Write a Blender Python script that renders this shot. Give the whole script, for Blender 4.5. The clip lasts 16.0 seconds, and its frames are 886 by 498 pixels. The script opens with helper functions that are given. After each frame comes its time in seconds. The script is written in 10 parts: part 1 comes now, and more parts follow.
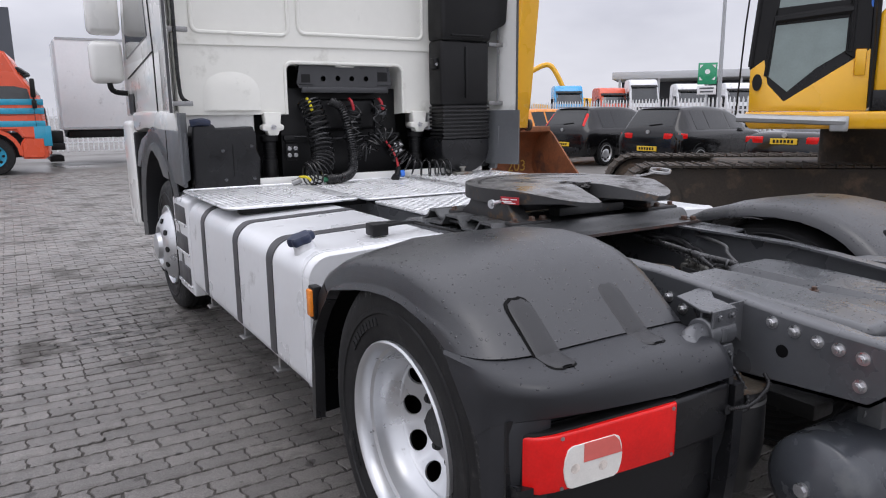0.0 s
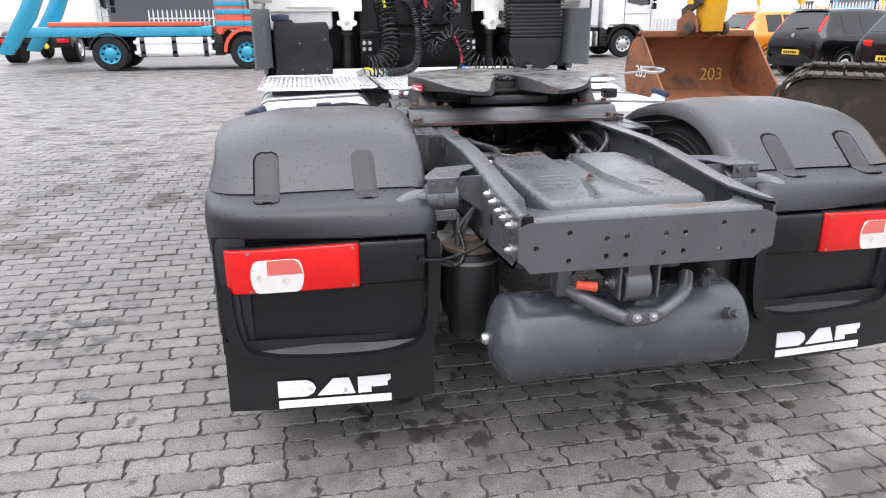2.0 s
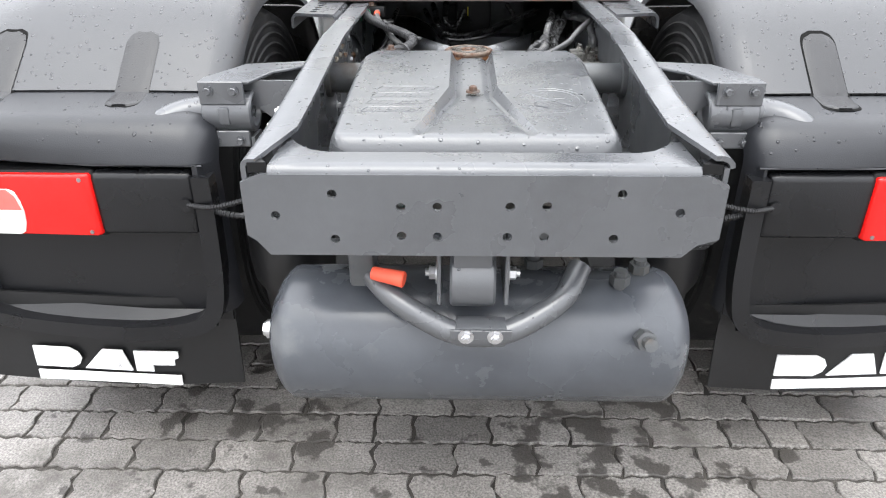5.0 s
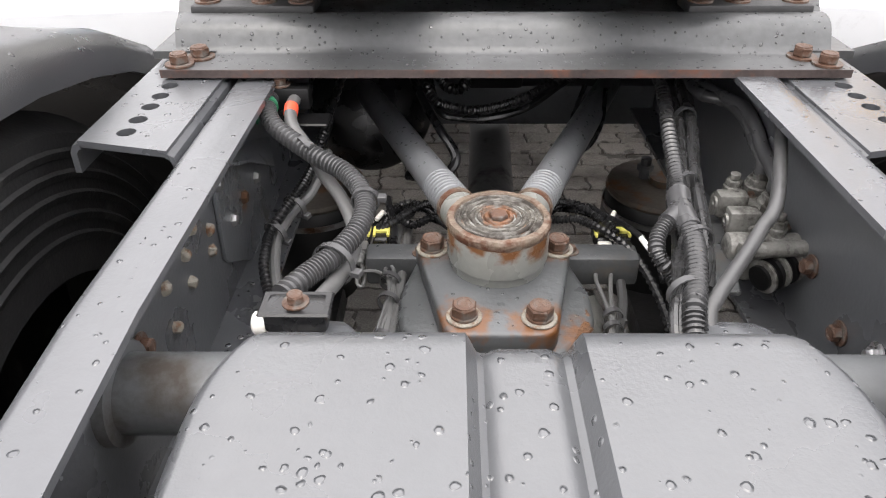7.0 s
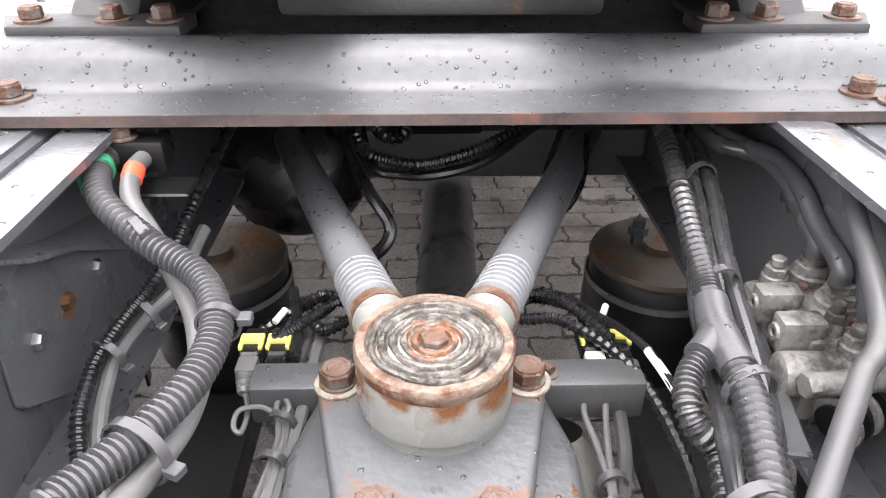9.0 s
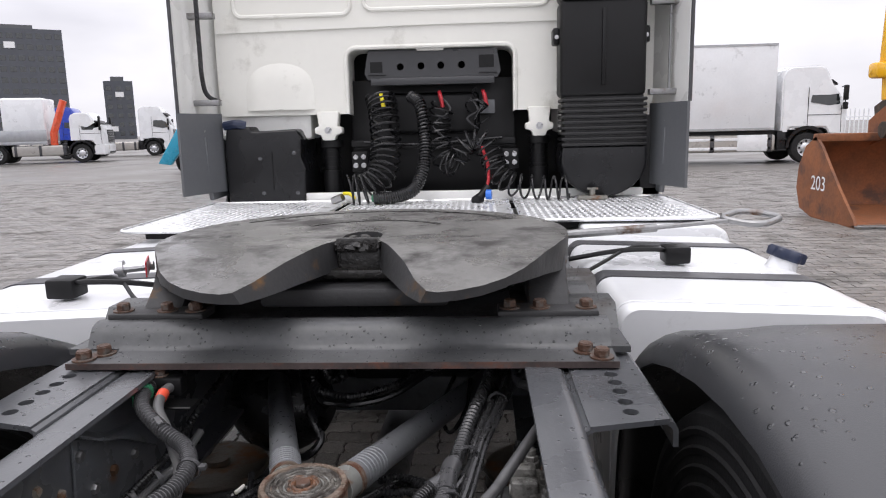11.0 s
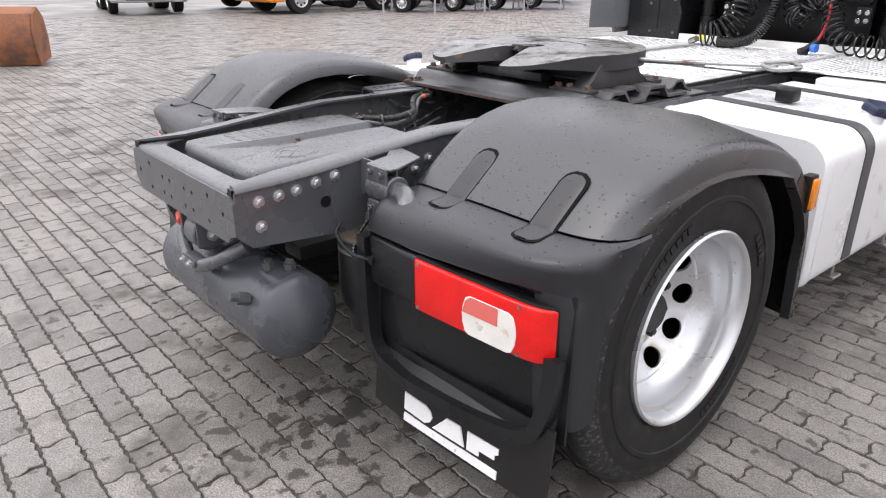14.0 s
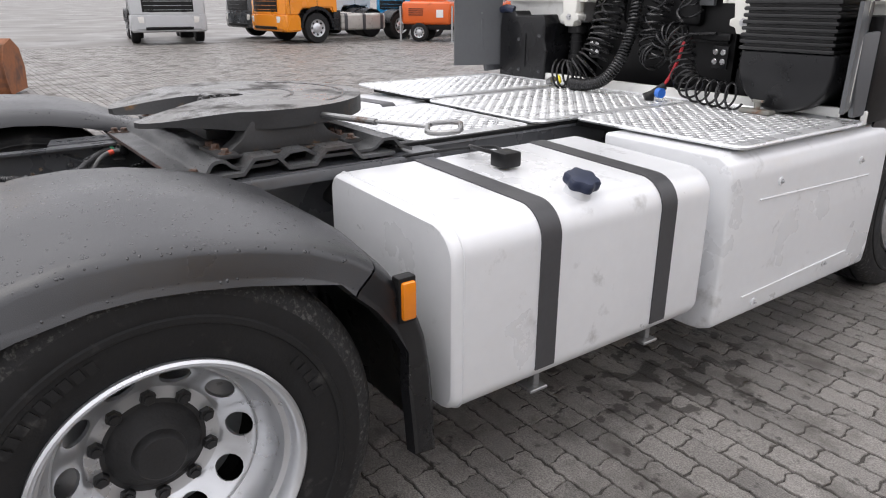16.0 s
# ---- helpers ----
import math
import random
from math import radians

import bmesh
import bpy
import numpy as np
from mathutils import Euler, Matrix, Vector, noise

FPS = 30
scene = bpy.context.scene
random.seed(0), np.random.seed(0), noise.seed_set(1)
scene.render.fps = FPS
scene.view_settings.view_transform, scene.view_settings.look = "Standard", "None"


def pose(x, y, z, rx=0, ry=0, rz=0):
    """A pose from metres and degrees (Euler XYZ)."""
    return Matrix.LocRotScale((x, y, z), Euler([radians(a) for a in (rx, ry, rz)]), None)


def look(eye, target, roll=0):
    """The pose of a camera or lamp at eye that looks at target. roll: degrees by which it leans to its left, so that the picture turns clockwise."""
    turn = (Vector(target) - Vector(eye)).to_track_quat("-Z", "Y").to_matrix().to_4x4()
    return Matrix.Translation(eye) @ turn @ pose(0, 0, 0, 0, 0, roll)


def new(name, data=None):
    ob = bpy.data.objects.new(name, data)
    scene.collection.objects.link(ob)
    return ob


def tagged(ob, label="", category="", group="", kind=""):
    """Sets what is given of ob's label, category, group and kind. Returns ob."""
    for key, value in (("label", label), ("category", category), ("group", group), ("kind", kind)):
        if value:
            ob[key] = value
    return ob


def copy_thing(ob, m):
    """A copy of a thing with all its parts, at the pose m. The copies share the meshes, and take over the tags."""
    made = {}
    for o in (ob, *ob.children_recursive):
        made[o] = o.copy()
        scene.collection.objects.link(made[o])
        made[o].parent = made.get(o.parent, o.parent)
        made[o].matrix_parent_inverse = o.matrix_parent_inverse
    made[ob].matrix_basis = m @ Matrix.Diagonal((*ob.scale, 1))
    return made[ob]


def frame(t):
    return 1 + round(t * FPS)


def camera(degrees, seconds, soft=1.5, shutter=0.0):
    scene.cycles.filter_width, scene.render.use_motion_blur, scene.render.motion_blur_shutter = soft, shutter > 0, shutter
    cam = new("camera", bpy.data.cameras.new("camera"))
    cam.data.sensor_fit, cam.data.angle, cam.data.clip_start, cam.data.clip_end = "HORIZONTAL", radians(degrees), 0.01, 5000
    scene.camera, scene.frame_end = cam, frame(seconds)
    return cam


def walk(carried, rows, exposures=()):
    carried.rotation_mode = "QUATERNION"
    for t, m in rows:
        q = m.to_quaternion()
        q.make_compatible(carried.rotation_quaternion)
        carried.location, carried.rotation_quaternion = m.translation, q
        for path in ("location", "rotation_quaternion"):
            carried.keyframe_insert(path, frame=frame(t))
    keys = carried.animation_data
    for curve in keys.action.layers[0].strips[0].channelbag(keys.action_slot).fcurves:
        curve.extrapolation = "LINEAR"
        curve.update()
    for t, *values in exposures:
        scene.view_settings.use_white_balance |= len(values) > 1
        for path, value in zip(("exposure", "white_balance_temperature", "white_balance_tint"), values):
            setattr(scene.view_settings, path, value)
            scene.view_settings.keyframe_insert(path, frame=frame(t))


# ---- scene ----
PATH = [
    (0, (-2.246, -0.811, 1.546), (-1.218, 0.86, 1.16), -0.6),
    (0.5, (-2.025, -1.232, 1.525), (-1.062, 0.453, 1.038), -0.2),
    (1, (-1.719, -1.421, 1.486), (-0.889, 0.312, 0.933), -0.3),
    (1.5, (-1.359, -1.63, 1.492), (-0.79, 0.187, 0.88), -0.5),
    (2, (-0.987, -1.82, 1.489), (-0.625, 0.043, 0.857), -0.3),
    (2.5, (-0.619, -1.855, 1.49), (-0.37, 0.022, 0.847), -0.3),
    (3, (-0.306, -1.922, 1.48), (-0.232, -0.029, 0.839), -0.1),
    (3.2, (-0.192, -1.949, 1.493), (-0.17, -0.055, 0.849), -0.1),
    (5.3, (-0.037, -0.86, 1.353), (-0.086, 0.902, 0.408), -0.3),
    (5.5, (-0.064, -0.711, 1.383), (-0.106, 1.052, 0.438), -0.3),
    (6, (-0.07, -0.342, 1.394), (-0.106, 1.417, 0.444), -0.6),
    (6.5, (-0.06, 0.043, 1.37), (-0.084, 1.734, 0.301), -0.3),
    (7, (-0.078, 0.322, 1.384), (-0.102, 1.984, 0.271), -0.3),
    (7.5, (-0.05, 0.518, 1.348), (-0.061, 2.188, 0.249), -0.3),
    (8, (-0.04, 0.597, 1.304), (-0.034, 2.274, 0.213), -0.1),
    (8.5, (-0.035, 0.631, 1.266), (-0.013, 2.307, 0.176), 0.1),
    (9, (-0.019, 0.645, 1.277), (0.022, 2.362, 0.252), 0.1),
    (9.5, (-0.001, 0.645, 1.331), (0.051, 2.497, 0.579), -0.2),
    (9.6, (0.011, 0.637, 1.331), (0.05, 2.53, 0.689), -0.6),
    (11.8, (0.667, -0.45, 1.521), (0.259, 1.48, 1.191), 0.1),
    (12, (0.811, -0.61, 1.529), (0.269, 1.277, 1.149), -0.1),
    (12.5, (1.182, -0.877, 1.567), (0.346, 0.883, 1.113), 0.1),
    (13, (1.623, -1.009, 1.556), (0.54, 0.577, 0.999), 0.4),
    (13.5, (1.896, -0.901, 1.542), (0.65, 0.51, 0.867), 0.5),
    (14, (2.214, -0.769, 1.536), (0.812, 0.444, 0.786), 0.4),
    (14.5, (2.49, -0.568, 1.547), (1.013, 0.555, 0.801), 0.3),
    (15, (2.579, -0.178, 1.565), (1.066, 0.93, 0.871), -0.1),
    (15.5, (2.736, 0.266, 1.584), (1.214, 1.371, 0.904), -0.2),
    (16, (2.706, 0.74, 1.575), (1.19, 1.851, 0.891), 0.1),
]
cam = camera(65.1, 16.0, soft=1.1)
walk(cam, [(t, look(eye, target, roll)) for t, eye, target, roll in PATH],
     [(0.0, -0.56, 6350, 12), (0.5, -0.32, 6350, 12), (1.5, 0.22, 6400, 11), (3.2, 0.45, 6500, 10), (5.3, 1.07, 6600, 6), (6.0, 0.85, 6750, 8), (6.6, 0.68, 6900, 9), (7.5, 1.4, 6950, 10), (8.0, 1.5, 6850, 11), (8.8, 1.8, 6800, 12), (9.6, 1.7, 6800, 12), (10.4, 0.5, 6600, 12),
      (11.8, -0.6, 6600, 12), (12.5, -0.28, 6600, 12), (13.5, 0.10, 6650, 12), (14.5, 0.2, 6700, 10), (15.5, -0.06, 6700, 10), (16.0, -0.28, 6700, 10)])

# ---- world: overcast sky, soft sun ----
world = bpy.data.worlds.new("overcast")
scene.world = world
world.use_nodes = True
wt = world.node_tree
wt.nodes.clear()
w_out = wt.nodes.new("ShaderNodeOutputWorld")
w_bg = wt.nodes.new("ShaderNodeBackground")
w_sky = wt.nodes.new("ShaderNodeTexSky")
w_sky.sky_type = "NISHITA"
w_sky.sun_disc = False
w_sky.sun_elevation, w_sky.sun_rotation = radians(68), radians(200)
w_tc = wt.nodes.new("ShaderNodeTexCoord")
w_map = wt.nodes.new("ShaderNodeMapping")
w_map.inputs["Scale"].default_value = (1.0, 1.0, 2.6)
w_no = wt.nodes.new("ShaderNodeTexNoise")
w_no.inputs["Scale"].default_value, w_no.inputs["Detail"].default_value = 2.2, 7.0
w_ramp = wt.nodes.new("ShaderNodeValToRGB")
w_ramp.color_ramp.elements[0].position, w_ramp.color_ramp.elements[0].color = 0.36, (6.7, 6.75, 7.4, 1)
w_ramp.color_ramp.elements[1].position, w_ramp.color_ramp.elements[1].color = 0.64, (9.7, 9.7, 10.3, 1)
w_mix = wt.nodes.new("ShaderNodeMix")
w_mix.data_type = "RGBA"
w_mix.inputs["Factor"].default_value = 0.94
wt.links.new(w_tc.outputs["Generated"], w_map.inputs["Vector"])
wt.links.new(w_map.outputs[0], w_no.inputs["Vector"])
wt.links.new(w_no.outputs[0], w_ramp.inputs[0])
wt.links.new(w_sky.outputs[0], w_mix.inputs["A"])
# an overcast sky grows brighter towards the zenith
w_sep = wt.nodes.new("ShaderNodeSeparateXYZ")
wt.links.new(w_tc.outputs["Generated"], w_sep.inputs[0])
w_up = wt.nodes.new("ShaderNodeMapRange")
w_up.inputs["From Min"].default_value, w_up.inputs["From Max"].default_value = 0.08, 1.0
w_up.inputs["To Min"].default_value, w_up.inputs["To Max"].default_value = 1.30, 3.1
wt.links.new(w_sep.outputs["Z"], w_up.inputs["Value"])
w_mul = wt.nodes.new("ShaderNodeVectorMath")
w_mul.operation = "SCALE"
wt.links.new(w_ramp.outputs[0], w_mul.inputs[0])
wt.links.new(w_up.outputs["Result"], w_mul.inputs["Scale"])
wt.links.new(w_mul.outputs[0], w_mix.inputs["B"])
wt.links.new(w_mix.outputs["Result"], w_bg.inputs["Color"])
w_bg.inputs["Strength"].default_value = 0.105
wt.links.new(w_bg.outputs[0], w_out.inputs[0])
sun = new("sun", bpy.data.lights.new("sun", "SUN"))
sun.data.energy, sun.data.angle, sun.data.color = 0.9, radians(35), (1.0, 0.97, 0.93)
sun.matrix_world = look((-2.4, -6.6, 17), (0, 0, 0))

# ---- materials ----
def mat(name, color, rough=0.5, metal=0.0, vary=0.12, scale=6.0, bump=0.0, bscale=60.0, dirt=None, dirt_amt=0.0,
        dirt_scale=4.0, coat=0.0, drops=0.0, drop_scale=55.0, rvary=0.12, spec=0.5, island=0.0, obj_rand=0.0, spill=None, grain=0.0, damp=None, stains=None, stain_col=(0.12, 0.045, 0.012)):
    """A procedural surface: base colour with two scales of variation, dirt with a shape of its own, fine relief, rain drops."""
    m = bpy.data.materials.new(name)
    m.use_nodes = True
    nt = m.node_tree
    b = nt.nodes["Principled BSDF"]
    N, L = nt.nodes.new, nt.links.new
    tc = N("ShaderNodeTexCoord")
    n1 = N("ShaderNodeTexNoise"); n1.inputs["Scale"].default_value = scale; n1.inputs["Detail"].default_value = 6
    n2 = N("ShaderNodeTexNoise"); n2.inputs["Scale"].default_value = scale * 9; n2.inputs["Detail"].default_value = 4
    L(tc.outputs["Object"], n1.inputs["Vector"]); L(tc.outputs["Object"], n2.inputs["Vector"])
    add = N("ShaderNodeMath"); add.operation = "MULTIPLY_ADD"; add.inputs[1].default_value = 0.65
    L(n1.outputs[0], add.inputs[0])
    half = N("ShaderNodeMath"); half.operation = "MULTIPLY"; half.inputs[1].default_value = 0.35
    L(n2.outputs[0], half.inputs[0]); L(half.outputs[0], add.inputs[2])
    mr = N("ShaderNodeMapRange"); mr.inputs["From Min"].default_value = 0.3; mr.inputs["From Max"].default_value = 0.7
    mr.inputs["To Min"].default_value = 1 - vary; mr.inputs["To Max"].default_value = 1 + vary
    L(add.outputs[0], mr.inputs["Value"])
    val = mr.outputs["Result"]
    if grain:
        # fine sand-like speckle
        n3 = N("ShaderNodeTexNoise"); n3.inputs["Scale"].default_value = 170.0; n3.inputs["Detail"].default_value = 3
        L(N("ShaderNodeNewGeometry").outputs["Position"], n3.inputs["Vector"])
        g3 = N("ShaderNodeMapRange"); g3.inputs["From Min"].default_value = 0.34; g3.inputs["From Max"].default_value = 0.66
        g3.inputs["To Min"].default_value = 1 - grain; g3.inputs["To Max"].default_value = 1 + grain
        L(n3.outputs[0], g3.inputs["Value"])
        gm = N("ShaderNodeMath"); gm.operation = "MULTIPLY"; L(val, gm.inputs[0]); L(g3.outputs["Result"], gm.inputs[1]); val = gm.outputs[0]
    if island or obj_rand:
        src = N("ShaderNodeNewGeometry").outputs["Random Per Island"] if island else N("ShaderNodeObjectInfo").outputs["Random"]
        k = island or obj_rand
        r2 = N("ShaderNodeMapRange"); r2.inputs["To Min"].default_value = 1 - k; r2.inputs["To Max"].default_value = 1 + k
        L(src, r2.inputs["Value"])
        mm = N("ShaderNodeMath"); mm.operation = "MULTIPLY"; L(val, mm.inputs[0]); L(r2.outputs["Result"], mm.inputs[1]); val = mm.outputs[0]
    hsv = N("ShaderNodeHueSaturation"); hsv.inputs["Color"].default_value = (*color, 1); L(val, hsv.inputs["Value"])
    col = hsv.outputs[0]
    rough_src = None
    if dirt:
        nd = N("ShaderNodeTexNoise"); nd.inputs["Scale"].default_value = dirt_scale; nd.inputs["Detail"].default_value = 8; nd.inputs["Roughness"].default_value = 0.65
        L(tc.outputs["Object"], nd.inputs["Vector"])
        rd = N("ShaderNodeMapRange"); rd.inputs["From Min"].default_value = 0.62 - 0.3 * dirt_amt; rd.inputs["From Max"].default_value = 0.74 - 0.25 * dirt_amt
        L(nd.outputs[0], rd.inputs["Value"])
        mx = N("ShaderNodeMix"); mx.data_type = "RGBA"; L(rd.outputs["Result"], mx.inputs["Factor"]); L(col, mx.inputs["A"]); mx.inputs["B"].default_value = (*dirt, 1)
        col = mx.outputs["Result"]
        rough_src = rd.outputs["Result"]
    if spill:
        # oily patches of crumbs and puddles round some spots (x, y, radius), sparse spots elsewhere
        near = None
        pin = N("ShaderNodeNewGeometry").outputs["Position"]
        for sx_, sy_, sr_ in spill:
            off = N("ShaderNodeVectorMath"); off.operation = "DISTANCE"; off.inputs[1].default_value = (sx_, sy_, 0)
            L(pin, off.inputs[0])
            dv = N("ShaderNodeMath"); dv.operation = "DIVIDE"; dv.inputs[1].default_value = sr_; L(off.outputs["Value"], dv.inputs[0])
            if near is None:
                near = dv.outputs[0]
            else:
                mn = N("ShaderNodeMath"); mn.operation = "MINIMUM"; L(near, mn.inputs[0]); L(dv.outputs[0], mn.inputs[1]); near = mn.outputs[0]
        fall = N("ShaderNodeMapRange"); fall.inputs["To Min"].default_value = 0.16; fall.inputs["To Max"].default_value = -0.025
        L(near, fall.inputs["Value"])
        ns = N("ShaderNodeTexNoise"); ns.inputs["Scale"].default_value = 10.0; ns.inputs["Detail"].default_value = 4
        L(pin, ns.inputs["Vector"])
        sm = N("ShaderNodeMath"); L(ns.outputs[0], sm.inputs[0]); L(fall.outputs["Result"], sm.inputs[1])
        sr = N("ShaderNodeMapRange"); sr.inputs["From Min"].default_value = 0.62; sr.inputs["From Max"].default_value = 0.66; sr.inputs["To Max"].default_value = 0.85
        L(sm.outputs[0], sr.inputs["Value"])
        ms = N("ShaderNodeMix"); ms.data_type = "RGBA"; L(sr.outputs["Result"], ms.inputs["Factor"]); L(col, ms.inputs["A"]); ms.inputs["B"].default_value = (0.035, 0.031, 0.027, 1)
        col = ms.outputs["Result"]
    if stains:
        # rust run out round bolts and edges (x, y, z, radius), ragged
        pin = N("ShaderNodeNewGeometry").outputs["Position"]
        near = None
        for px_, py_, pz_, pr_ in stains:
            off = N("ShaderNodeVectorMath"); off.operation = "DISTANCE"; off.inputs[1].default_value = (px_, py_, pz_); L(pin, off.inputs[0])
            dv = N("ShaderNodeMath"); dv.operation = "DIVIDE"; dv.inputs[1].default_value = pr_; L(off.outputs["Value"], dv.inputs[0])
            if near is None:
                near = dv.outputs[0]
            else:
                mn = N("ShaderNodeMath"); mn.operation = "MINIMUM"; L(near, mn.inputs[0]); L(dv.outputs[0], mn.inputs[1]); near = mn.outputs[0]
        ns = N("ShaderNodeTexNoise"); ns.inputs["Scale"].default_value = 70.0; ns.inputs["Detail"].default_value = 7; L(pin, ns.inputs["Vector"])
        sm = N("ShaderNodeMath"); sm.operation = "MULTIPLY_ADD"; sm.inputs[1].default_value = 1.9; L(ns.outputs[0], sm.inputs[0]); L(near, sm.inputs[2])
        sr = N("ShaderNodeMapRange"); sr.inputs["From Min"].default_value = 1.42; sr.inputs["From Max"].default_value = 1.95; sr.inputs["To Min"].default_value = 0.92; sr.inputs["To Max"].default_value = 0.0
        L(sm.outputs[0], sr.inputs["Value"])
        ms = N("ShaderNodeMix"); ms.data_type = "RGBA"; L(sr.outputs["Result"], ms.inputs["Factor"]); L(col, ms.inputs["A"]); ms.inputs["B"].default_value = (*stain_col, 1)
        col = ms.outputs["Result"]
    wet = None
    if damp:
        # broad damp stretch with ragged edges (x, y, radius): darker and smoother
        dx_, dy_, dr_ = damp
        off = N("ShaderNodeVectorMath"); off.operation = "DISTANCE"; off.inputs[1].default_value = (dx_, dy_, 0)
        L(N("ShaderNodeNewGeometry").outputs["Position"], off.inputs[0])
        nz = N("ShaderNodeTexNoise"); nz.inputs["Scale"].default_value = 0.9; nz.inputs["Detail"].default_value = 6
        L(N("ShaderNodeNewGeometry").outputs["Position"], nz.inputs["Vector"])
        ma = N("ShaderNodeMath"); ma.operation = "MULTIPLY_ADD"; ma.inputs[1].default_value = 3.0; L(nz.outputs[0], ma.inputs[0]); L(off.outputs["Value"], ma.inputs[2])
        wr = N("ShaderNodeMapRange"); wr.inputs["From Min"].default_value = dr_; wr.inputs["From Max"].default_value = dr_ + 3.4; wr.inputs["To Min"].default_value = 1.0; wr.inputs["To Max"].default_value = 0.0
        L(ma.outputs[0], wr.inputs["Value"])
        wm = N("ShaderNodeMix"); wm.data_type = "RGBA"; wm.blend_type = "MULTIPLY"; wm.inputs["B"].default_value = (0.72, 0.71, 0.71, 1)
        L(wr.outputs["Result"], wm.inputs["Factor"]); L(col, wm.inputs["A"]); col = wm.outputs["Result"]
        wet = wr.outputs["Result"]
    L(col, b.inputs["Base Color"])
    rr = N("ShaderNodeMapRange"); rr.inputs["From Min"].default_value = 0.3; rr.inputs["From Max"].default_value = 0.7
    rr.inputs["To Min"].default_value = max(0.02, rough - rvary); rr.inputs["To Max"].default_value = min(1, rough + rvary); L(n1.outputs[0], rr.inputs["Value"])
    rout = rr.outputs["Result"]
    if wet is not None:
        mw = N("ShaderNodeMix"); L(wet, mw.inputs["Factor"]); L(rout, mw.inputs["A"]); mw.inputs["B"].default_value = rough * 0.9; rout = mw.outputs["Result"]
    if rough_src is not None:
        mx2 = N("ShaderNodeMix"); L(rough_src, mx2.inputs["Factor"]); L(rout, mx2.inputs["A"]); mx2.inputs["B"].default_value = 0.8; rout = mx2.outputs["Result"]
    height = None
    if bump:
        nb = N("ShaderNodeTexNoise"); nb.inputs["Scale"].default_value = bscale; nb.inputs["Detail"].default_value = 5
        L(tc.outputs["Object"], nb.inputs["Vector"])
        bp = N("ShaderNodeBump"); bp.inputs["Strength"].default_value = bump; bp.inputs["Distance"].default_value = 0.004
        L(nb.outputs[0], bp.inputs["Height"]); height = bp.outputs[0]
    if drops:
        vo = N("ShaderNodeTexVoronoi"); vo.inputs["Scale"].default_value = drop_scale; vo.inputs["Randomness"].default_value = 1.0
        nw = N("ShaderNodeTexNoise"); nw.inputs["Scale"].default_value = drop_scale * 0.9; nw.inputs["Detail"].default_value = 2
        L(tc.outputs["Object"], nw.inputs["Vector"])
        wv = N("ShaderNodeVectorMath"); wv.operation = "MULTIPLY_ADD"; wv.inputs[1].default_value = (0.5 / drop_scale,) * 3
        L(nw.outputs["Color"], wv.inputs[0]); L(tc.outputs["Object"], wv.inputs[2]); L(wv.outputs[0], vo.inputs["Vector"])
        sep = N("ShaderNodeSeparateColor"); L(vo.outputs["Color"], sep.inputs[0])
        size = N("ShaderNodeMapRange"); size.inputs["From Min"].default_value = 1 - drops; size.inputs["To Min"].default_value = 0.0; size.inputs["To Max"].default_value = 0.42
        L(sep.outputs[0], size.inputs["Value"])
        df = N("ShaderNodeMath"); df.operation = "SUBTRACT"; L(size.outputs["Result"], df.inputs[0]); L(vo.outputs["Distance"], df.inputs[1])
        cl = N("ShaderNodeMapRange"); cl.inputs["From Max"].default_value = 0.16; cl.interpolation_type = "SMOOTHSTEP"
        ge = N("ShaderNodeNewGeometry"); sz = N("ShaderNodeSeparateXYZ"); L(ge.outputs["True Normal"], sz.inputs[0])
        up = N("ShaderNodeMapRange"); up.inputs["From Min"].default_value = 0.25; up.inputs["From Max"].default_value = 0.6; L(sz.outputs["Z"], up.inputs["Value"])
        dm = N("ShaderNodeMath"); dm.operation = "MULTIPLY"; L(df.outputs[0], dm.inputs[0]); L(up.outputs["Result"], dm.inputs[1]); L(dm.outputs[0], cl.inputs["Value"])
        bd = N("ShaderNodeBump"); bd.inputs["Strength"].default_value = 0.55; bd.inputs["Distance"].default_value = 0.004
        L(cl.outputs["Result"], bd.inputs["Height"])
        if height: L(height, bd.inputs["Normal"])
        height = bd.outputs[0]
        mx3 = N("ShaderNodeMix"); L(cl.outputs["Result"], mx3.inputs["Factor"]); L(rout, mx3.inputs["A"]); mx3.inputs["B"].default_value = 0.05; rout = mx3.outputs["Result"]
    L(rout, b.inputs["Roughness"])
    if height: L(height, b.inputs["Normal"])
    b.inputs["Metallic"].default_value = metal
    b.inputs["Specular IOR Level"].default_value = spec
    b.inputs["Coat Weight"].default_value = coat
    b.inputs["Coat Roughness"].default_value = 0.06
    return m


M = {}
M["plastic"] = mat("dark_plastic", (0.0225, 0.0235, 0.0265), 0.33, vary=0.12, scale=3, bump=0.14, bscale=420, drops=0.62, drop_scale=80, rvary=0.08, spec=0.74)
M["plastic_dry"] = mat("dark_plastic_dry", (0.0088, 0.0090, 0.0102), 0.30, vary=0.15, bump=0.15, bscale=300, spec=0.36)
M["black"] = mat("black_plastic", (0.0055, 0.0055, 0.006), 0.45, vary=0.25, bump=0.1, bscale=200, spec=0.3)
M["catch"] = mat("catch_rubber", (0.0155, 0.0155, 0.017), 0.36, vary=0.15, scale=5, bump=0.2, bscale=300, spec=0.5, drops=0.3, drop_scale=90)
# near-black colour that stands for shade in the groove round a catch
M["groove_shade"] = mat("dark_gap_rubber", (0.003, 0.003, 0.003), 0.7, vary=0.2, spec=0.12)
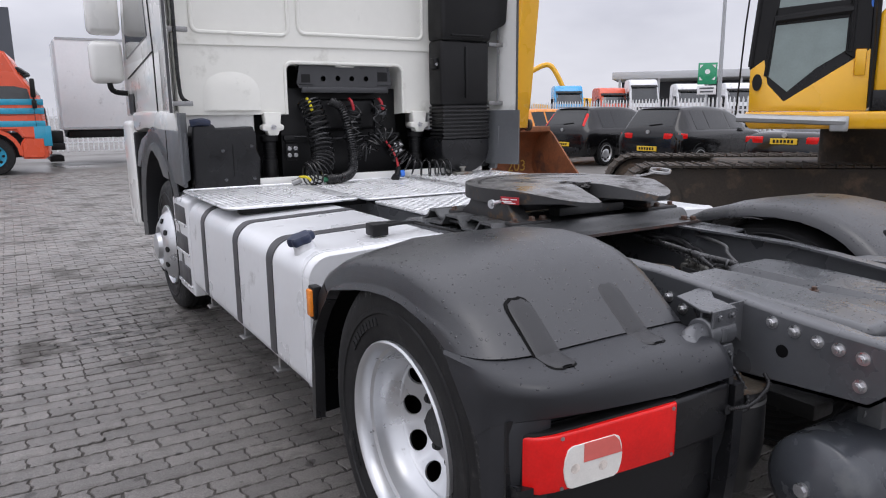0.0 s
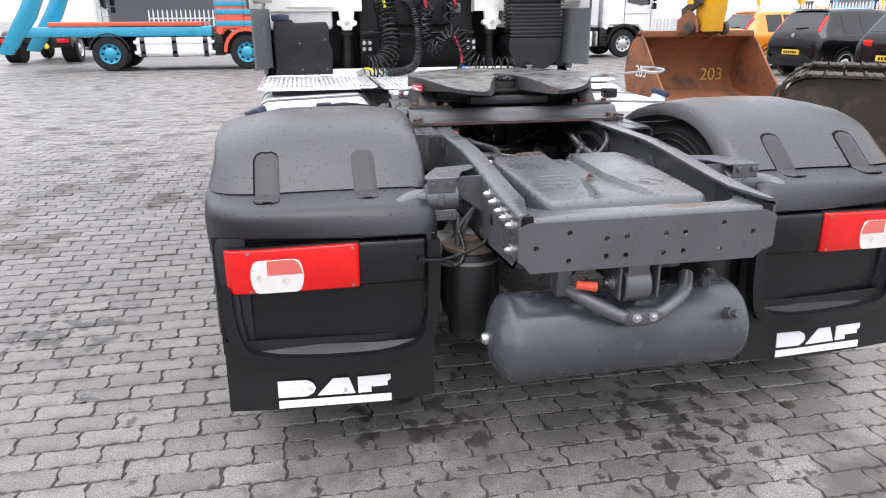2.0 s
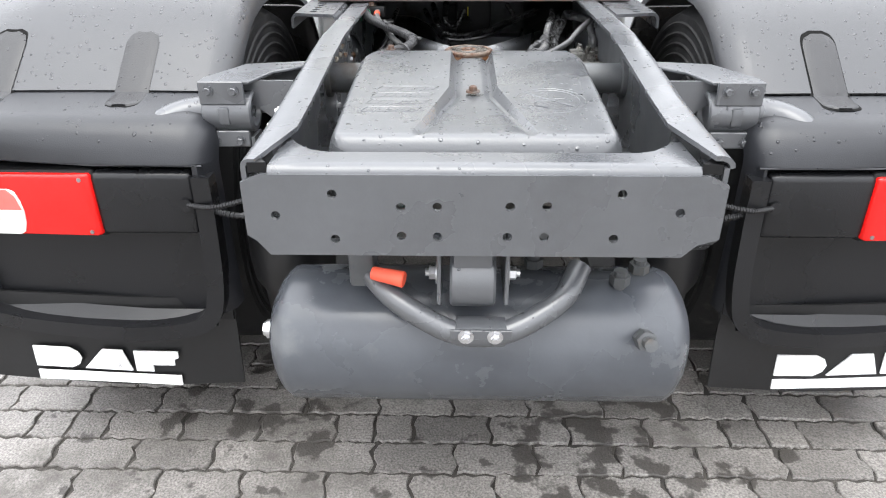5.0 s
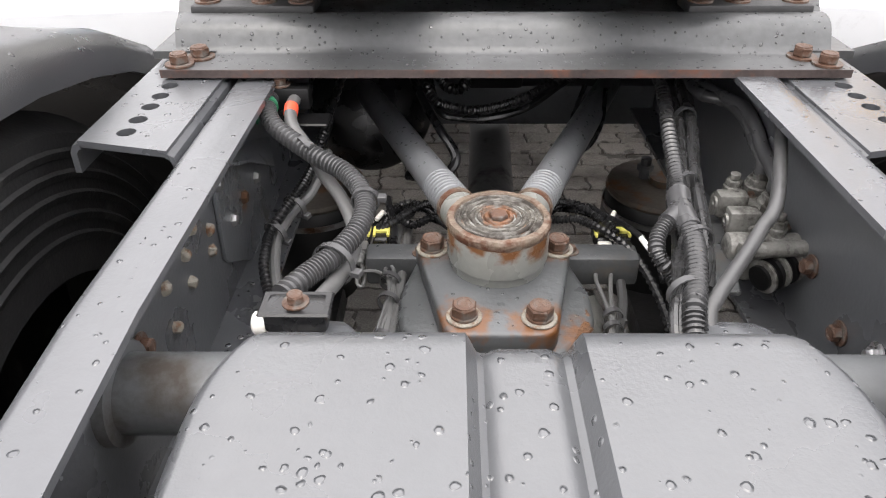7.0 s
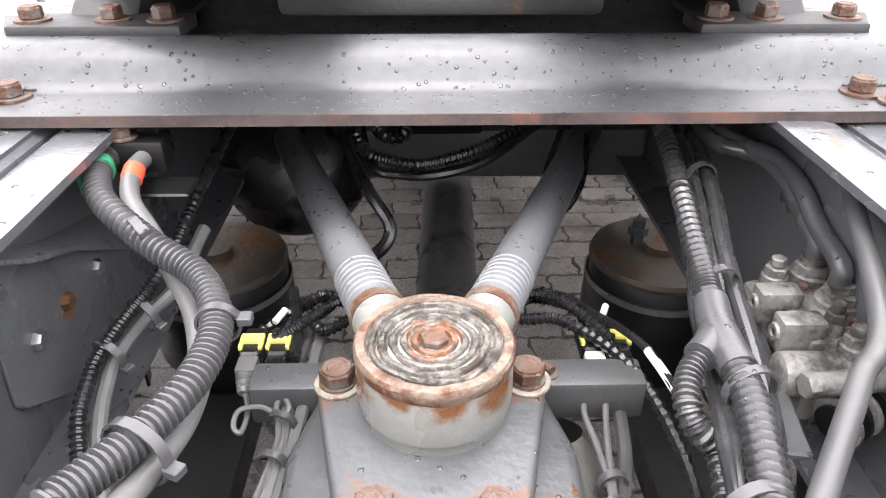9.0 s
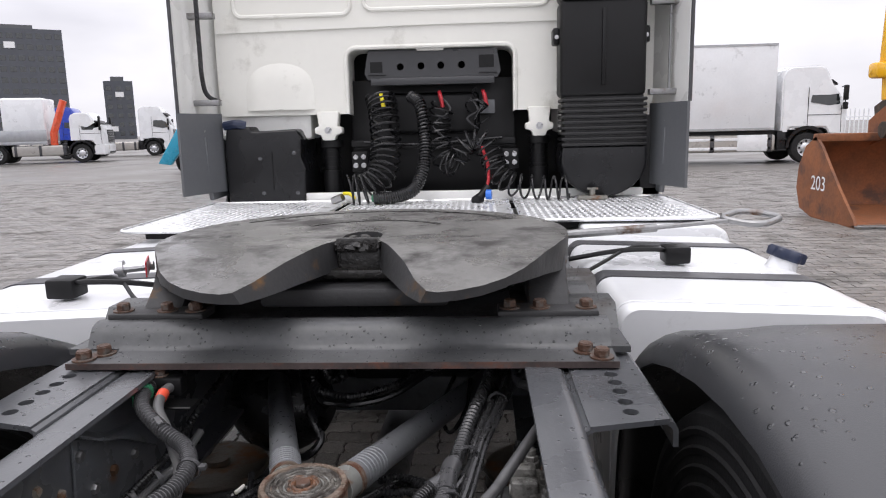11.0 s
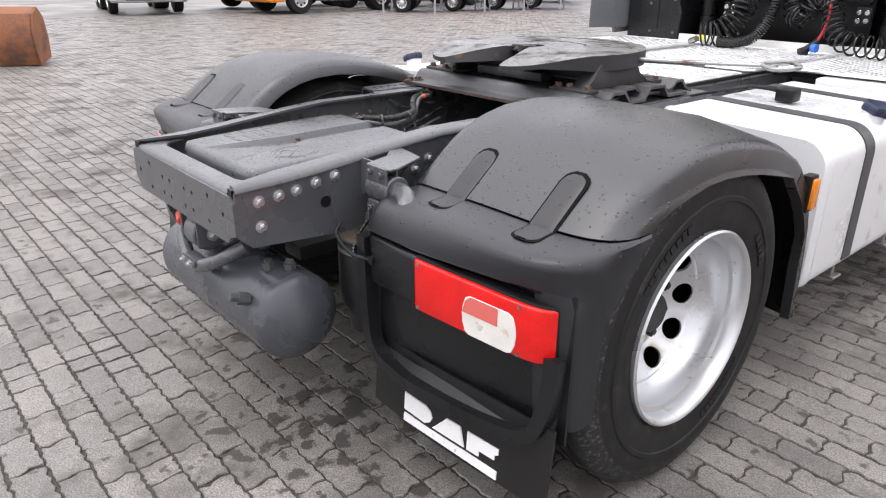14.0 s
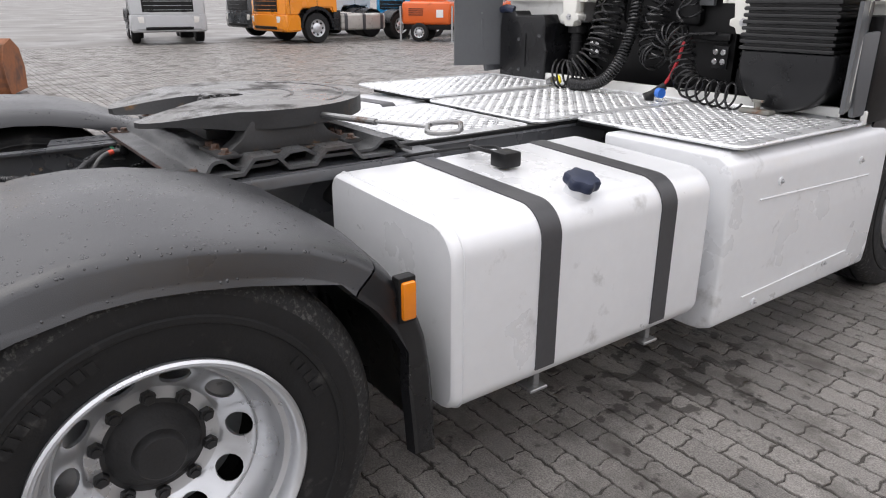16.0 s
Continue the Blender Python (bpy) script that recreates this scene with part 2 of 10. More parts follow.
M["chassis"] = mat("chassis_paint", (0.072, 0.075, 0.081), 0.30, vary=0.14, scale=5, bump=0.08, bscale=160, drops=0.35, drop_scale=85, spec=0.85)
M["chassis_dry"] = mat("chassis_paint_dry", (0.082, 0.086, 0.090), 0.42, vary=0.2, scale=7, bump=0.1, bscale=140, dirt=(0.035, 0.028, 0.022), dirt_amt=0.25, dirt_scale=6)
M["cover"] = mat("moulded_cover", (0.066, 0.069, 0.074), 0.31, vary=0.1, bump=0.1, bscale=260, drops=0.8, drop_scale=72, spec=0.95)
M["airtank"] = mat("air_tank_paint", (0.060, 0.065, 0.074), 0.28, vary=0.14, scale=4, bump=0.05, bscale=120, dirt=(0.11, 0.115, 0.12), dirt_amt=0.15, dirt_scale=7)
M["steel"] = mat("dull_steel", (0.30, 0.30, 0.30), 0.38, 0.85, vary=0.2, scale=12, bump=0.1, bscale=120, dirt=(0.12, 0.06, 0.03), dirt_amt=0.2, dirt_scale=9)
M["zinc"] = mat("zinc_bolt", (0.55, 0.55, 0.56), 0.32, 0.9, vary=0.2, scale=30)
M["rust"] = mat("rusty_steel", (0.086, 0.044, 0.028), 0.55, 0.1, vary=0.5, scale=40, bump=0.5, bscale=200, dirt=(0.115, 0.105, 0.095), dirt_amt=0.44, dirt_scale=48)
M["rustgrey"] = mat("rust_stained_casting", (0.19, 0.185, 0.165), 0.45, 0.1, vary=0.2, scale=14, bump=0.3, bscale=120, dirt=(0.14, 0.065, 0.03), dirt_amt=0.3, dirt_scale=14)
M["plate"] = mat("wet_black_plate", (0.080, 0.082, 0.084), 0.42, 0.25, vary=0.3, scale=9, bump=0.12, bscale=60, drops=0.7, drop_scale=120, dirt=(0.06, 0.05, 0.045), dirt_amt=0.1)
M["edge_rust"] = mat("rusted_plate_edge", (0.060, 0.045, 0.042), 0.6, 0.2, vary=0.5, scale=20, dirt=(0.13, 0.055, 0.035), dirt_amt=0.4, dirt_scale=22)
M["fifth"] = mat("greased_casting", (0.150, 0.147, 0.142), 0.30, 0.40, vary=0.3, scale=7, bump=0.25, bscale=45, dirt=(0.045, 0.042, 0.04), dirt_amt=0.4, dirt_scale=5, rvary=0.18)
M["fifth_side"] = mat("casting_side", (0.028, 0.028, 0.029), 0.55, 0.1, vary=0.25, scale=14, bump=0.3, bscale=80, dirt=(0.16, 0.085, 0.03), dirt_amt=0.12, dirt_scale=8)
M["grease"] = mat("old_grease", (0.012, 0.011, 0.010), 0.3, vary=0.4, scale=30, bump=0.8, bscale=90)
M["white"] = mat("white_paint", (0.76, 0.76, 0.735), 0.32, vary=0.03, scale=2, coat=0.5, dirt=(0.55, 0.54, 0.50), dirt_amt=0.08, dirt_scale=3)
M["white_in"] = mat("cream_white_panel", (0.72, 0.715, 0.665), 0.4, vary=0.03, scale=2, coat=0.25, dirt=(0.52, 0.51, 0.46), dirt_amt=0.12, dirt_scale=3)
M["silver"] = mat("silver_white_tank_paint", (0.72, 0.73, 0.745), 0.34, 0.12, vary=0.04, scale=2.5, coat=0.3, dirt=(0.52, 0.52, 0.52), dirt_amt=0.06, dirt_scale=6)
M["alu"] = mat("tread_plate_aluminium", (0.74, 0.75, 0.76), 0.3, 0.55, vary=0.08, scale=8, bump=0.05, bscale=80, dirt=(0.4, 0.4, 0.39), dirt_amt=0.12, dirt_scale=8)
M["rim"] = mat("silver_rim_paint", (0.60, 0.61, 0.625), 0.30, 0.70, vary=0.03, scale=5, rvary=0.04, dirt=(0.38, 0.38, 0.38), dirt_amt=0.02, dirt_scale=22)
M["hub"] = mat("oily_hub", (0.022, 0.022, 0.023), 0.55, 0.1, vary=0.3, scale=18, bump=0.4, bscale=80)
M["tyre"] = mat("tyre_rubber", (0.0125, 0.0125, 0.013), 0.6, vary=0.25, scale=8, bump=0.2, bscale=150, dirt=(0.06, 0.058, 0.056), dirt_amt=0.12, dirt_scale=10, spec=0.3)
M["tyre_scuff"] = mat("scuffed_tyre_shoulder", (0.022, 0.022, 0.0225), 0.7, vary=0.35, scale=20, bump=0.9, bscale=70, dirt=(0.095, 0.093, 0.089), dirt_amt=0.32, dirt_scale=75, spec=0.3)
# duller rear mudguard plastic; its darker base adds shade to the upright faces
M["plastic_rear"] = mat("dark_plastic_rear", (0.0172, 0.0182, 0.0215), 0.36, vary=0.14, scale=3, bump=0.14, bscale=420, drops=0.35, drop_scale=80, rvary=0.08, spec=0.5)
M["rubber"] = mat("black_rubber", (0.0075, 0.0075, 0.008), 0.42, vary=0.2, bump=0.1, bscale=100, spec=0.45)
M["strap"] = mat("strap_rubber_grey", (0.052, 0.052, 0.056), 0.45, vary=0.15, bump=0.1)
M["hose"] = mat("corrugated_conduit", (0.050, 0.050, 0.052), 0.32, vary=0.2, scale=25, drops=0.2, drop_scale=120)
M["hose_black"] = mat("black_hose", (0.010, 0.010, 0.011), 0.28, vary=0.2, scale=20)
M["cable_grey"] = mat("grey_cable_sheath", (0.10, 0.10, 0.10), 0.42, vary=0.15, scale=30)
M["cable_grey_dark"] = mat("grey_hose_sheath", (0.055, 0.055, 0.056), 0.42, vary=0.15, scale=30)
M["wetring"] = mat("wet_rusted_rings", (0.095, 0.088, 0.077), 0.13, 0.1, vary=0.6, scale=45, bump=0.8, bscale=120, dirt=(0.022, 0.016, 0.012), dirt_amt=0.55, dirt_scale=42, rvary=0.1, stains=[(-0.016, 1.115, 0.907, 0.030)], stain_col=(0.15, 0.062, 0.026))
M["rod"] = mat("painted_strut", (0.15, 0.155, 0.163), 0.4, 0.1, vary=0.14, scale=12, bump=0.1, bscale=90, drops=0.4, drop_scale=110)
M["casting"] = mat("grey_casting", (0.070, 0.073, 0.076), 0.5, 0.15, vary=0.2, scale=20, bump=0.3, bscale=90, dirt=(0.10, 0.085, 0.07), dirt_amt=0.25, dirt_scale=12, drops=0.2, drop_scale=110)
M["rust_bright"] = mat("bright_flaking_rust", (0.085, 0.036, 0.013), 0.75, vary=0.5, scale=60, bump=0.8, bscale=180)
M["alloy"] = mat("dirty_cast_alloy", (0.20, 0.197, 0.186), 0.42, 0.25, vary=0.3, scale=26, bump=0.7, bscale=120, dirt=(0.04, 0.037, 0.032), dirt_amt=0.5, dirt_scale=24, rvary=0.2)
M["cream_joint"] = mat("cream_painted_joint", (0.185, 0.188, 0.175), 0.30, vary=0.12, scale=14, bump=0.2, bscale=120, dirt=(0.15, 0.09, 0.05), dirt_amt=0.06, dirt_scale=16, stains=[(-0.016 + 0.066 * math.cos(k * 0.7), 1.115 + 0.066 * math.sin(k * 0.7), 0.897, 0.017 + 0.008 * (k % 3)) for k in range(9)])
M["rim_rust"] = mat("worn_rusty_rim", (0.15, 0.115, 0.088), 0.34, 0.1, vary=0.4, scale=40, bump=0.6, bscale=160, dirt=(0.075, 0.026, 0.011), dirt_amt=0.6, dirt_scale=34)
M["flange"] = mat("rust_run_flange_paint", (0.074, 0.078, 0.081), 0.36, 0.1, vary=0.16, scale=16, bump=0.25, bscale=90, drops=0.3, drop_scale=110, stains=[(-0.065, 0.985, 0.835, 0.042), (0.034, 0.983, 0.835, 0.042), (-0.104, 1.14, 0.835, 0.030), (0.07, 1.14, 0.835, 0.030), (0.085, 1.0, 0.78, 0.04)])
M["axle"] = mat("rust_stained_axle_casting", (0.150, 0.150, 0.142), 0.42, 0.1, vary=0.2, scale=14, bump=0.3, bscale=120, dirt=(0.05, 0.045, 0.04), dirt_amt=0.3, dirt_scale=14, stains=[(0.10, 1.0, 0.76, 0.07), (0.105, 1.05, 0.76, 0.05), (-0.12, 0.98, 0.76, 0.05)], stain_col=(0.16, 0.055, 0.012))
M["pale_bolt"] = mat("flaking_cream_bolt", (0.21, 0.195, 0.165), 0.5, vary=0.3, scale=60, bump=0.6, bscale=200, dirt=(0.13, 0.06, 0.025), dirt_amt=0.4, dirt_scale=70)
M["spring_plate"] = mat("brown_rusted_spring_plate", (0.078, 0.066, 0.052), 0.42, 0.15, vary=0.35, scale=12, bump=0.3, bscale=90, dirt=(0.15, 0.07, 0.028), dirt_amt=0.36, dirt_scale=11)
M["web_plate"] = mat("bracket_paint", (0.088, 0.093, 0.100), 0.34, vary=0.12, scale=6, bump=0.1, bscale=140, dirt=(0.06, 0.055, 0.05), dirt_amt=0.12, dirt_scale=10, spec=0.8, stains=[(-0.397, 1.244, 0.849, 0.016)])
M["conduit_dark"] = mat("wet_dark_conduit", (0.026, 0.026, 0.027), 0.26, vary=0.25, scale=25, drops=0.2, drop_scale=120, spec=0.7)
M["shaft"] = mat("dirty_grey_shaft", (0.115, 0.117, 0.118), 0.5, vary=0.3, scale=7, bump=0.1, bscale=90, dirt=(0.03, 0.028, 0.025), dirt_amt=0.25, dirt_scale=9)
M["red"] = mat("red_lens", (0.66, 0.008, 0.007), 0.13, vary=0.15, scale=14, coat=0.15, spec=0.4, bump=0.08, bscale=300)
M["red_pale"] = mat("pale_red_lens", (0.66, 0.13, 0.11), 0.14, vary=0.08, coat=0.6)
M["lens"] = mat("clear_lens", (0.72, 0.70, 0.66), 0.12, vary=0.1, scale=25, coat=0.7)
M["bulb"] = mat("unlit_bulb", (0.62, 0.56, 0.51), 0.3, vary=0.3, scale=60)
M["orange"] = mat("amber_lens", (0.75, 0.22, 0.01), 0.2, vary=0.1, coat=0.5)
M["signred"] = mat("red_hose_sleeve", (0.72, 0.09, 0.045), 0.45)
M["labelred"] = mat("red_label", (0.42, 0.02, 0.03), 0.4, vary=0.25, scale=40)
M["green"] = mat("green_sleeve", (0.035, 0.22, 0.11), 0.45)
M["lemon"] = mat("pale_yellow_lock", (0.72, 0.66, 0.16), 0.45, vary=0.15)
M["tankgrey"] = mat("weathered_tank_aluminium", (0.42, 0.40, 0.37), 0.4, 0.3, vary=0.12, scale=5, dirt=(0.25, 0.24, 0.22), dirt_amt=0.2)
M["yellow"] = mat("yellow_clip", (0.85, 0.72, 0.03), 0.4)
M["faded"] = mat("faded_yellow_paint", (0.56, 0.37, 0.07), 0.6, vary=0.4, scale=12, dirt=(0.20, 0.10, 0.045), dirt_amt=0.3, dirt_scale=14)
M["blue"] = mat("blue_cap", (0.014, 0.022, 0.052), 0.45, vary=0.2, bump=0.1)
M["bluebright"] = mat("bright_blue_plastic", (0.03, 0.16, 0.62), 0.35)
M["textwhite"] = mat("white_marking", (0.80, 0.80, 0.80), 0.5, vary=0.05, dirt=(0.25, 0.25, 0.25), dirt_amt=0.05, dirt_scale=30)
M["glass"] = mat("dark_glass", (0.020, 0.024, 0.026), 0.05, vary=0.1, spec=0.8, coat=0.6)
M["wall_grey"] = mat("grey_door_flap", (0.11, 0.115, 0.122), 0.42, vary=0.1, scale=4, bump=0.1)


# ---- mesh helpers ----
def finish(bm, name, material, parent=None, label="", sharp=35, smooth=True):
    bmesh.ops.remove_doubles(bm, verts=bm.verts, dist=1e-6)
    bmesh.ops.recalc_face_normals(bm, faces=bm.faces)
    me = bpy.data.meshes.new(name)
    bm.to_mesh(me)
    bm.free()
    me.materials.append(material)
    if smooth:
        me.polygons.foreach_set("use_smooth", [True] * len(me.polygons))
        me.set_sharp_from_angle(angle=radians(sharp))
    ob = new(name, me)
    if parent:
        ob.parent = parent
    if label:
        tagged(ob, label)
    return ob


def part(name, bm, material, parent, label="", sharp=35):
    return finish(bm, name, material, parent, label, sharp)


def again(ob, x, y, z, rx=0, ry=0, rz=0, parent=None, scale=1.0):
    """Another object on the same mesh, at that pose."""
    o = new(ob.name.split(".")[0], ob.data)
    o.parent = parent or ob.parent
    o.matrix_basis = pose(x, y, z, rx, ry, rz) @ Matrix.Scale(scale, 4)
    return o


def B():
    return bmesh.new()


def join(bm, other):
    me = bpy.data.meshes.new("tmp")
    other.to_mesh(me)
    other.free()
    bm.from_mesh(me)
    bpy.data.meshes.remove(me)
    return bm


def bx(bm, x0, x1, y0, y1, z0, z1, bev=0.0, seg=2):
    o = B()
    bmesh.ops.create_cube(o, size=1)
    for v in o.verts:
        v.co = Vector(((x0 + x1) / 2 + v.co.x * (x1 - x0), (y0 + y1) / 2 + v.co.y * (y1 - y0), (z0 + z1) / 2 + v.co.z * (z1 - z0)))
    if bev:
        bmesh.ops.bevel(o, geom=list(o.edges), offset=bev, segments=seg, profile=0.5, affect="EDGES")
    return join(bm, o)


def axes_of(d):
    d = Vector(d).normalized()
    u = d.orthogonal().normalized()
    return u, d.cross(u), d


def cyl(bm, p0, p1, r0, r1=None, n=24, bev=0.0):
    r1 = r0 if r1 is None else r1
    p0, p1 = Vector(p0), Vector(p1)
    h = (p1 - p0).length
    prof = [(0, 0), (r0 - bev, 0), (r0, bev), (r1, h - bev), (r1 - bev, h), (0, h)] if bev else [(0, 0), (r0, 0), (r1, h), (0, h)]
    return lathe(bm, prof, p0, p1 - p0, n)


def lathe(bm, prof, origin, axis, n=32):
    """Spin a profile of (radius, height) round an axis."""
    u, v, w = axes_of(axis)
    o = Vector(origin)
    rings = []
    for r, h in prof:
        if r < 1e-6:
            rings.append([bm.verts.new(o + w * h)])
        else:
            rings.append([bm.verts.new(o + w * h + (u * math.cos(a) + v * math.sin(a)) * r) for a in (2 * math.pi * k / n for k in range(n))])
    for a, b in zip(rings, rings[1:]):
        for k in range(n):
            k2 = (k + 1) % n
            if len(a) == 1 and len(b) == 1:
                continue
            if len(a) == 1:
                bm.faces.new((a[0], b[k], b[k2]))
            elif len(b) == 1:
                bm.faces.new((a[k], a[k2], b[0]))
            else:
                bm.faces.new((a[k], a[k2], b[k2], b[k]))
    return bm


def smooth_path(pts, per=8, closed=False):
    """Catmull-Rom through the points."""
    pts = [Vector(p) for p in pts]
    out = []
    n = len(pts)
    for i in range(n if closed else n - 1):
        p0 = pts[(i - 1) % n] if closed or i > 0 else pts[0] * 2 - pts[1]
        p1, p2 = pts[i], pts[(i + 1) % n]
        p3 = pts[(i + 2) % n] if closed or i + 2 < n else pts[-1] * 2 - pts[-2]
        for k in range(per):
            t = k / per
            out.append(0.5 * (2 * p1 + (p2 - p0) * t + (2 * p0 - 5 * p1 + 4 * p2 - p3) * t * t + (3 * p1 - p0 - 3 * p2 + p3) * t ** 3))
    if not closed:
        out.append(pts[-1])
    return out


def tube(bm, pts, r, n=10, radii=None, closed=False, flat=None):
    """Sweep a round (or flat: half-width, half-thickness, up) section along points."""
    pts = [Vector(p) for p in pts]
    m = len(pts)
    tang = []
    for i in range(m):
        a, b = (pts[(i - 1) % m], pts[(i + 1) % m]) if closed else (pts[max(i - 1, 0)], pts[min(i + 1, m - 1)])
        tang.append((b - a).normalized())
    u = tang[0].orthogonal().normalized()
    rings = []
    for i in range(m):
        t = tang[i]
        u = (u - t * u.dot(t)).normalized()
        v = t.cross(u)
        if flat:
            side = t.cross(Vector(flat[2])).normalized()
            up = side.cross(t)
            ring = [pts[i] + side * sx * flat[0] + up * sz * flat[1] for sx, sz in ((-1, -1), (1, -1), (1, 1), (-1, 1))]
        else:
            rad = radii[i] if radii else r
            ring = [pts[i] + (u * math.cos(2 * math.pi * k / n) + v * math.sin(2 * math.pi * k / n)) * rad for k in range(n)]
        rings.append([bm.verts.new(p) for p in ring])
    k = len(rings[0])
    for i in range(m if closed else m - 1):
        a, b = rings[i], rings[(i + 1) % m]
        for j in range(k):
            bm.faces.new((a[j], a[(j + 1) % k], b[(j + 1) % k], b[j]))
    if not closed:
        bm.faces.new(rings[0][::-1])
        bm.faces.new(rings[-1])
    return bm


def conduit(bm, pts, r, pitch=0.006, n=10):
    """Corrugated hose along a smooth path."""
    fine = smooth_path(pts, 40)
    step, acc, keep = pitch / 4, 0.0, [fine[0]]
    for a, b in zip(fine, fine[1:]):
        acc += (b - a).length
        if acc >= step:
            keep.append(b)
            acc = 0.0
    radii = [r * (1.0 if (i // 2) % 2 else 0.76) for i in range(len(keep))]
    return tube(bm, keep, r, n, radii)


def coil(bm, pts, r_coil, turns, r_wire, per=16, n=6):
    """A helix wound round a smooth path."""
    spine = smooth_path(pts, 20)
    m = int(turns * per)
    out = []
    u = (spine[1] - spine[0]).orthogonal().normalized()
    for i in range(m + 1):
        f = i / m * (len(spine) - 1)
        k = min(int(f), len(spine) - 2)
        p = spine[k].lerp(spine[k + 1], f - k)
        t = (spine[k + 1] - spine[k]).normalized()
        u = (u - t * u.dot(t)).normalized()
        v = t.cross(u)
        a = 2 * math.pi * i / per
        out.append(p + (u * math.cos(a) + v * math.sin(a)) * r_coil)
    return tube(bm, out, r_wire, n)


def prism(bm, poly, axis, a0, a1, bev=0.0, seg=2):
    """Extrude a polygon: axis x takes (y, z), y takes (x, z), z takes (x, y)."""
    put3 = {"x": lambda p, a: (a, p[0], p[1]), "y": lambda p, a: (p[0], a, p[1]), "z": lambda p, a: (p[0], p[1], a)}[axis]
    o = B()
    lo = [o.verts.new(put3(p, a0)) for p in poly]
    hi = [o.verts.new(put3(p, a1)) for p in poly]
    o.faces.new(lo[::-1])
    o.faces.new(hi)
    for i in range(len(poly)):
        j = (i + 1) % len(poly)
        o.faces.new((lo[i], lo[j], hi[j], hi[i]))
    bmesh.ops.recalc_face_normals(o, faces=o.faces)
    if bev:
        bmesh.ops.bevel(o, geom=list(o.edges), offset=bev, segments=seg, profile=0.5, affect="EDGES", clamp_overlap=True)
    return join(bm, o)


def shell(bm, grid, thick):
    """A sheet through a grid of points, with thickness along its normals."""
    o = B()
    vs = [[o.verts.new(p) for p in row] for row in grid]
    for i in range(len(vs) - 1):
        for j in range(len(vs[0]) - 1):
            o.faces.new((vs[i][j], vs[i + 1][j], vs[i + 1][j + 1], vs[i][j + 1]))
    bmesh.ops.recalc_face_normals(o, faces=o.faces)
    bmesh.ops.solidify(o, geom=list(o.faces), thickness=thick)
    return join(bm, o)


def holed(bm, poly, holes, axis, a0, a1):
    """Extruded polygon with round holes (u, v, r) cut through."""
    put3 = {"x": lambda p, a: (a, p[0], p[1]), "y": lambda p, a: (p[0], a, p[1]), "z": lambda p, a: (p[0], p[1], a)}[axis]
    o = B()
    loops = [list(poly)] + [[(u + r * math.cos(2 * math.pi * k / 12), v + r * math.sin(2 * math.pi * k / 12)) for k in range(12)] for u, v, r in holes]
    sides = []
    for a in (a0, a1):
        edges, rings = [], []
        for lp in loops:
            vs = [o.verts.new(put3(p, a)) for p in lp]
            edges += [o.edges.new((vs[i], vs[(i + 1) % len(vs)])) for i in range(len(vs))]
            rings.append(vs)
        bmesh.ops.triangle_fill(o, use_beauty=True, use_dissolve=False, edges=edges)
        sides.append(rings)
    for ra, rb in zip(*sides):
        for i in range(len(ra)):
            j = (i + 1) % len(ra)
            o.faces.new((ra[i], ra[j], rb[j], rb[i]))
    bmesh.ops.recalc_face_normals(o, faces=o.faces)
    return join(bm, o)


def mirror(s, pts):
    return [(s * p[0], p[1], p[2]) for p in pts]


def empty(name, label, category, m=None, group=""):
    e = new(name)
    e.empty_display_size = 0.3
    if m:
        e.matrix_basis = m
    return tagged(e, label, category, group)


def hexbolt(name, material, parent, r=0.014, h=0.012, washer=0.02, stud=False):
    """A bolt head on its washer, along +z, to be placed with again()."""
    bm = B()
    cyl(bm, (0, 0, 0), (0, 0, 0.003), washer, n=16)
    cyl(bm, (0, 0, 0.003), (0, 0, 0.003 + h), r, n=6, bev=0.0015)
    if stud:
        cyl(bm, (0, 0, 0.003 + h), (0, 0, 0.003 + h + 0.006), r * 0.55, n=10)
    else:
        lathe(bm, [(r * 0.84, 0.0), (r * 0.80, 0.0016), (r * 0.55, 0.0018), (r * 0.50, 0.0010), (0, 0.0012)], (0, 0, 0.003 + h - 0.0002), (0, 0, 1), 18)
    return part(name, bm, material, parent)


# ================= the tractor unit =================
truck = empty("truck_tractor", "white two-axle tractor unit with dark grey mudguards, standing on block paving", "truck")

# ---- chassis rails, rear beam ----
RAIL = [(0.0095, 0.953), (0.06, 0.955), (0.12, 0.957), (0.17, 0.959), (0.30, 0.968), (0.62, 1.000), (0.78, 1.012), (4.6, 1.012)]
LOW = [(4.6, 0.745), (0.45, 0.745), (0.12, 0.770), (0.055, 0.774), (0.0095, 0.815)]


def rail(s):
    ob = None
    bm = B()
    prism(bm, [(y, z - 0.013) for y, z in RAIL] + LOW, "x", s * 0.402, s * 0.411)
    grid = [[(s * (0.345 + 0.043 * max(0, 0.17 - y) / 0.17), y, z), (s * (0.37 + 0.022 * max(0, 0.17 - y) / 0.17), y, z), (s * 0.397, y, z), (s * 0.4045, y, z - 0.0025), (s * 0.4095, y, z - 0.0075), (s * 0.411, y, z - 0.014)] for y, z in RAIL]
    shell(bm, grid, -0.009 * s)
    grid = [[(s * 0.345, y, z), (s * 0.411, y, z)] for y, z in LOW]
    shell(bm, grid, 0.009 * s)
    return part("chassis_rail", bm, M["chassis"], truck, "wet dark grey pressed steel chassis rail", 40)


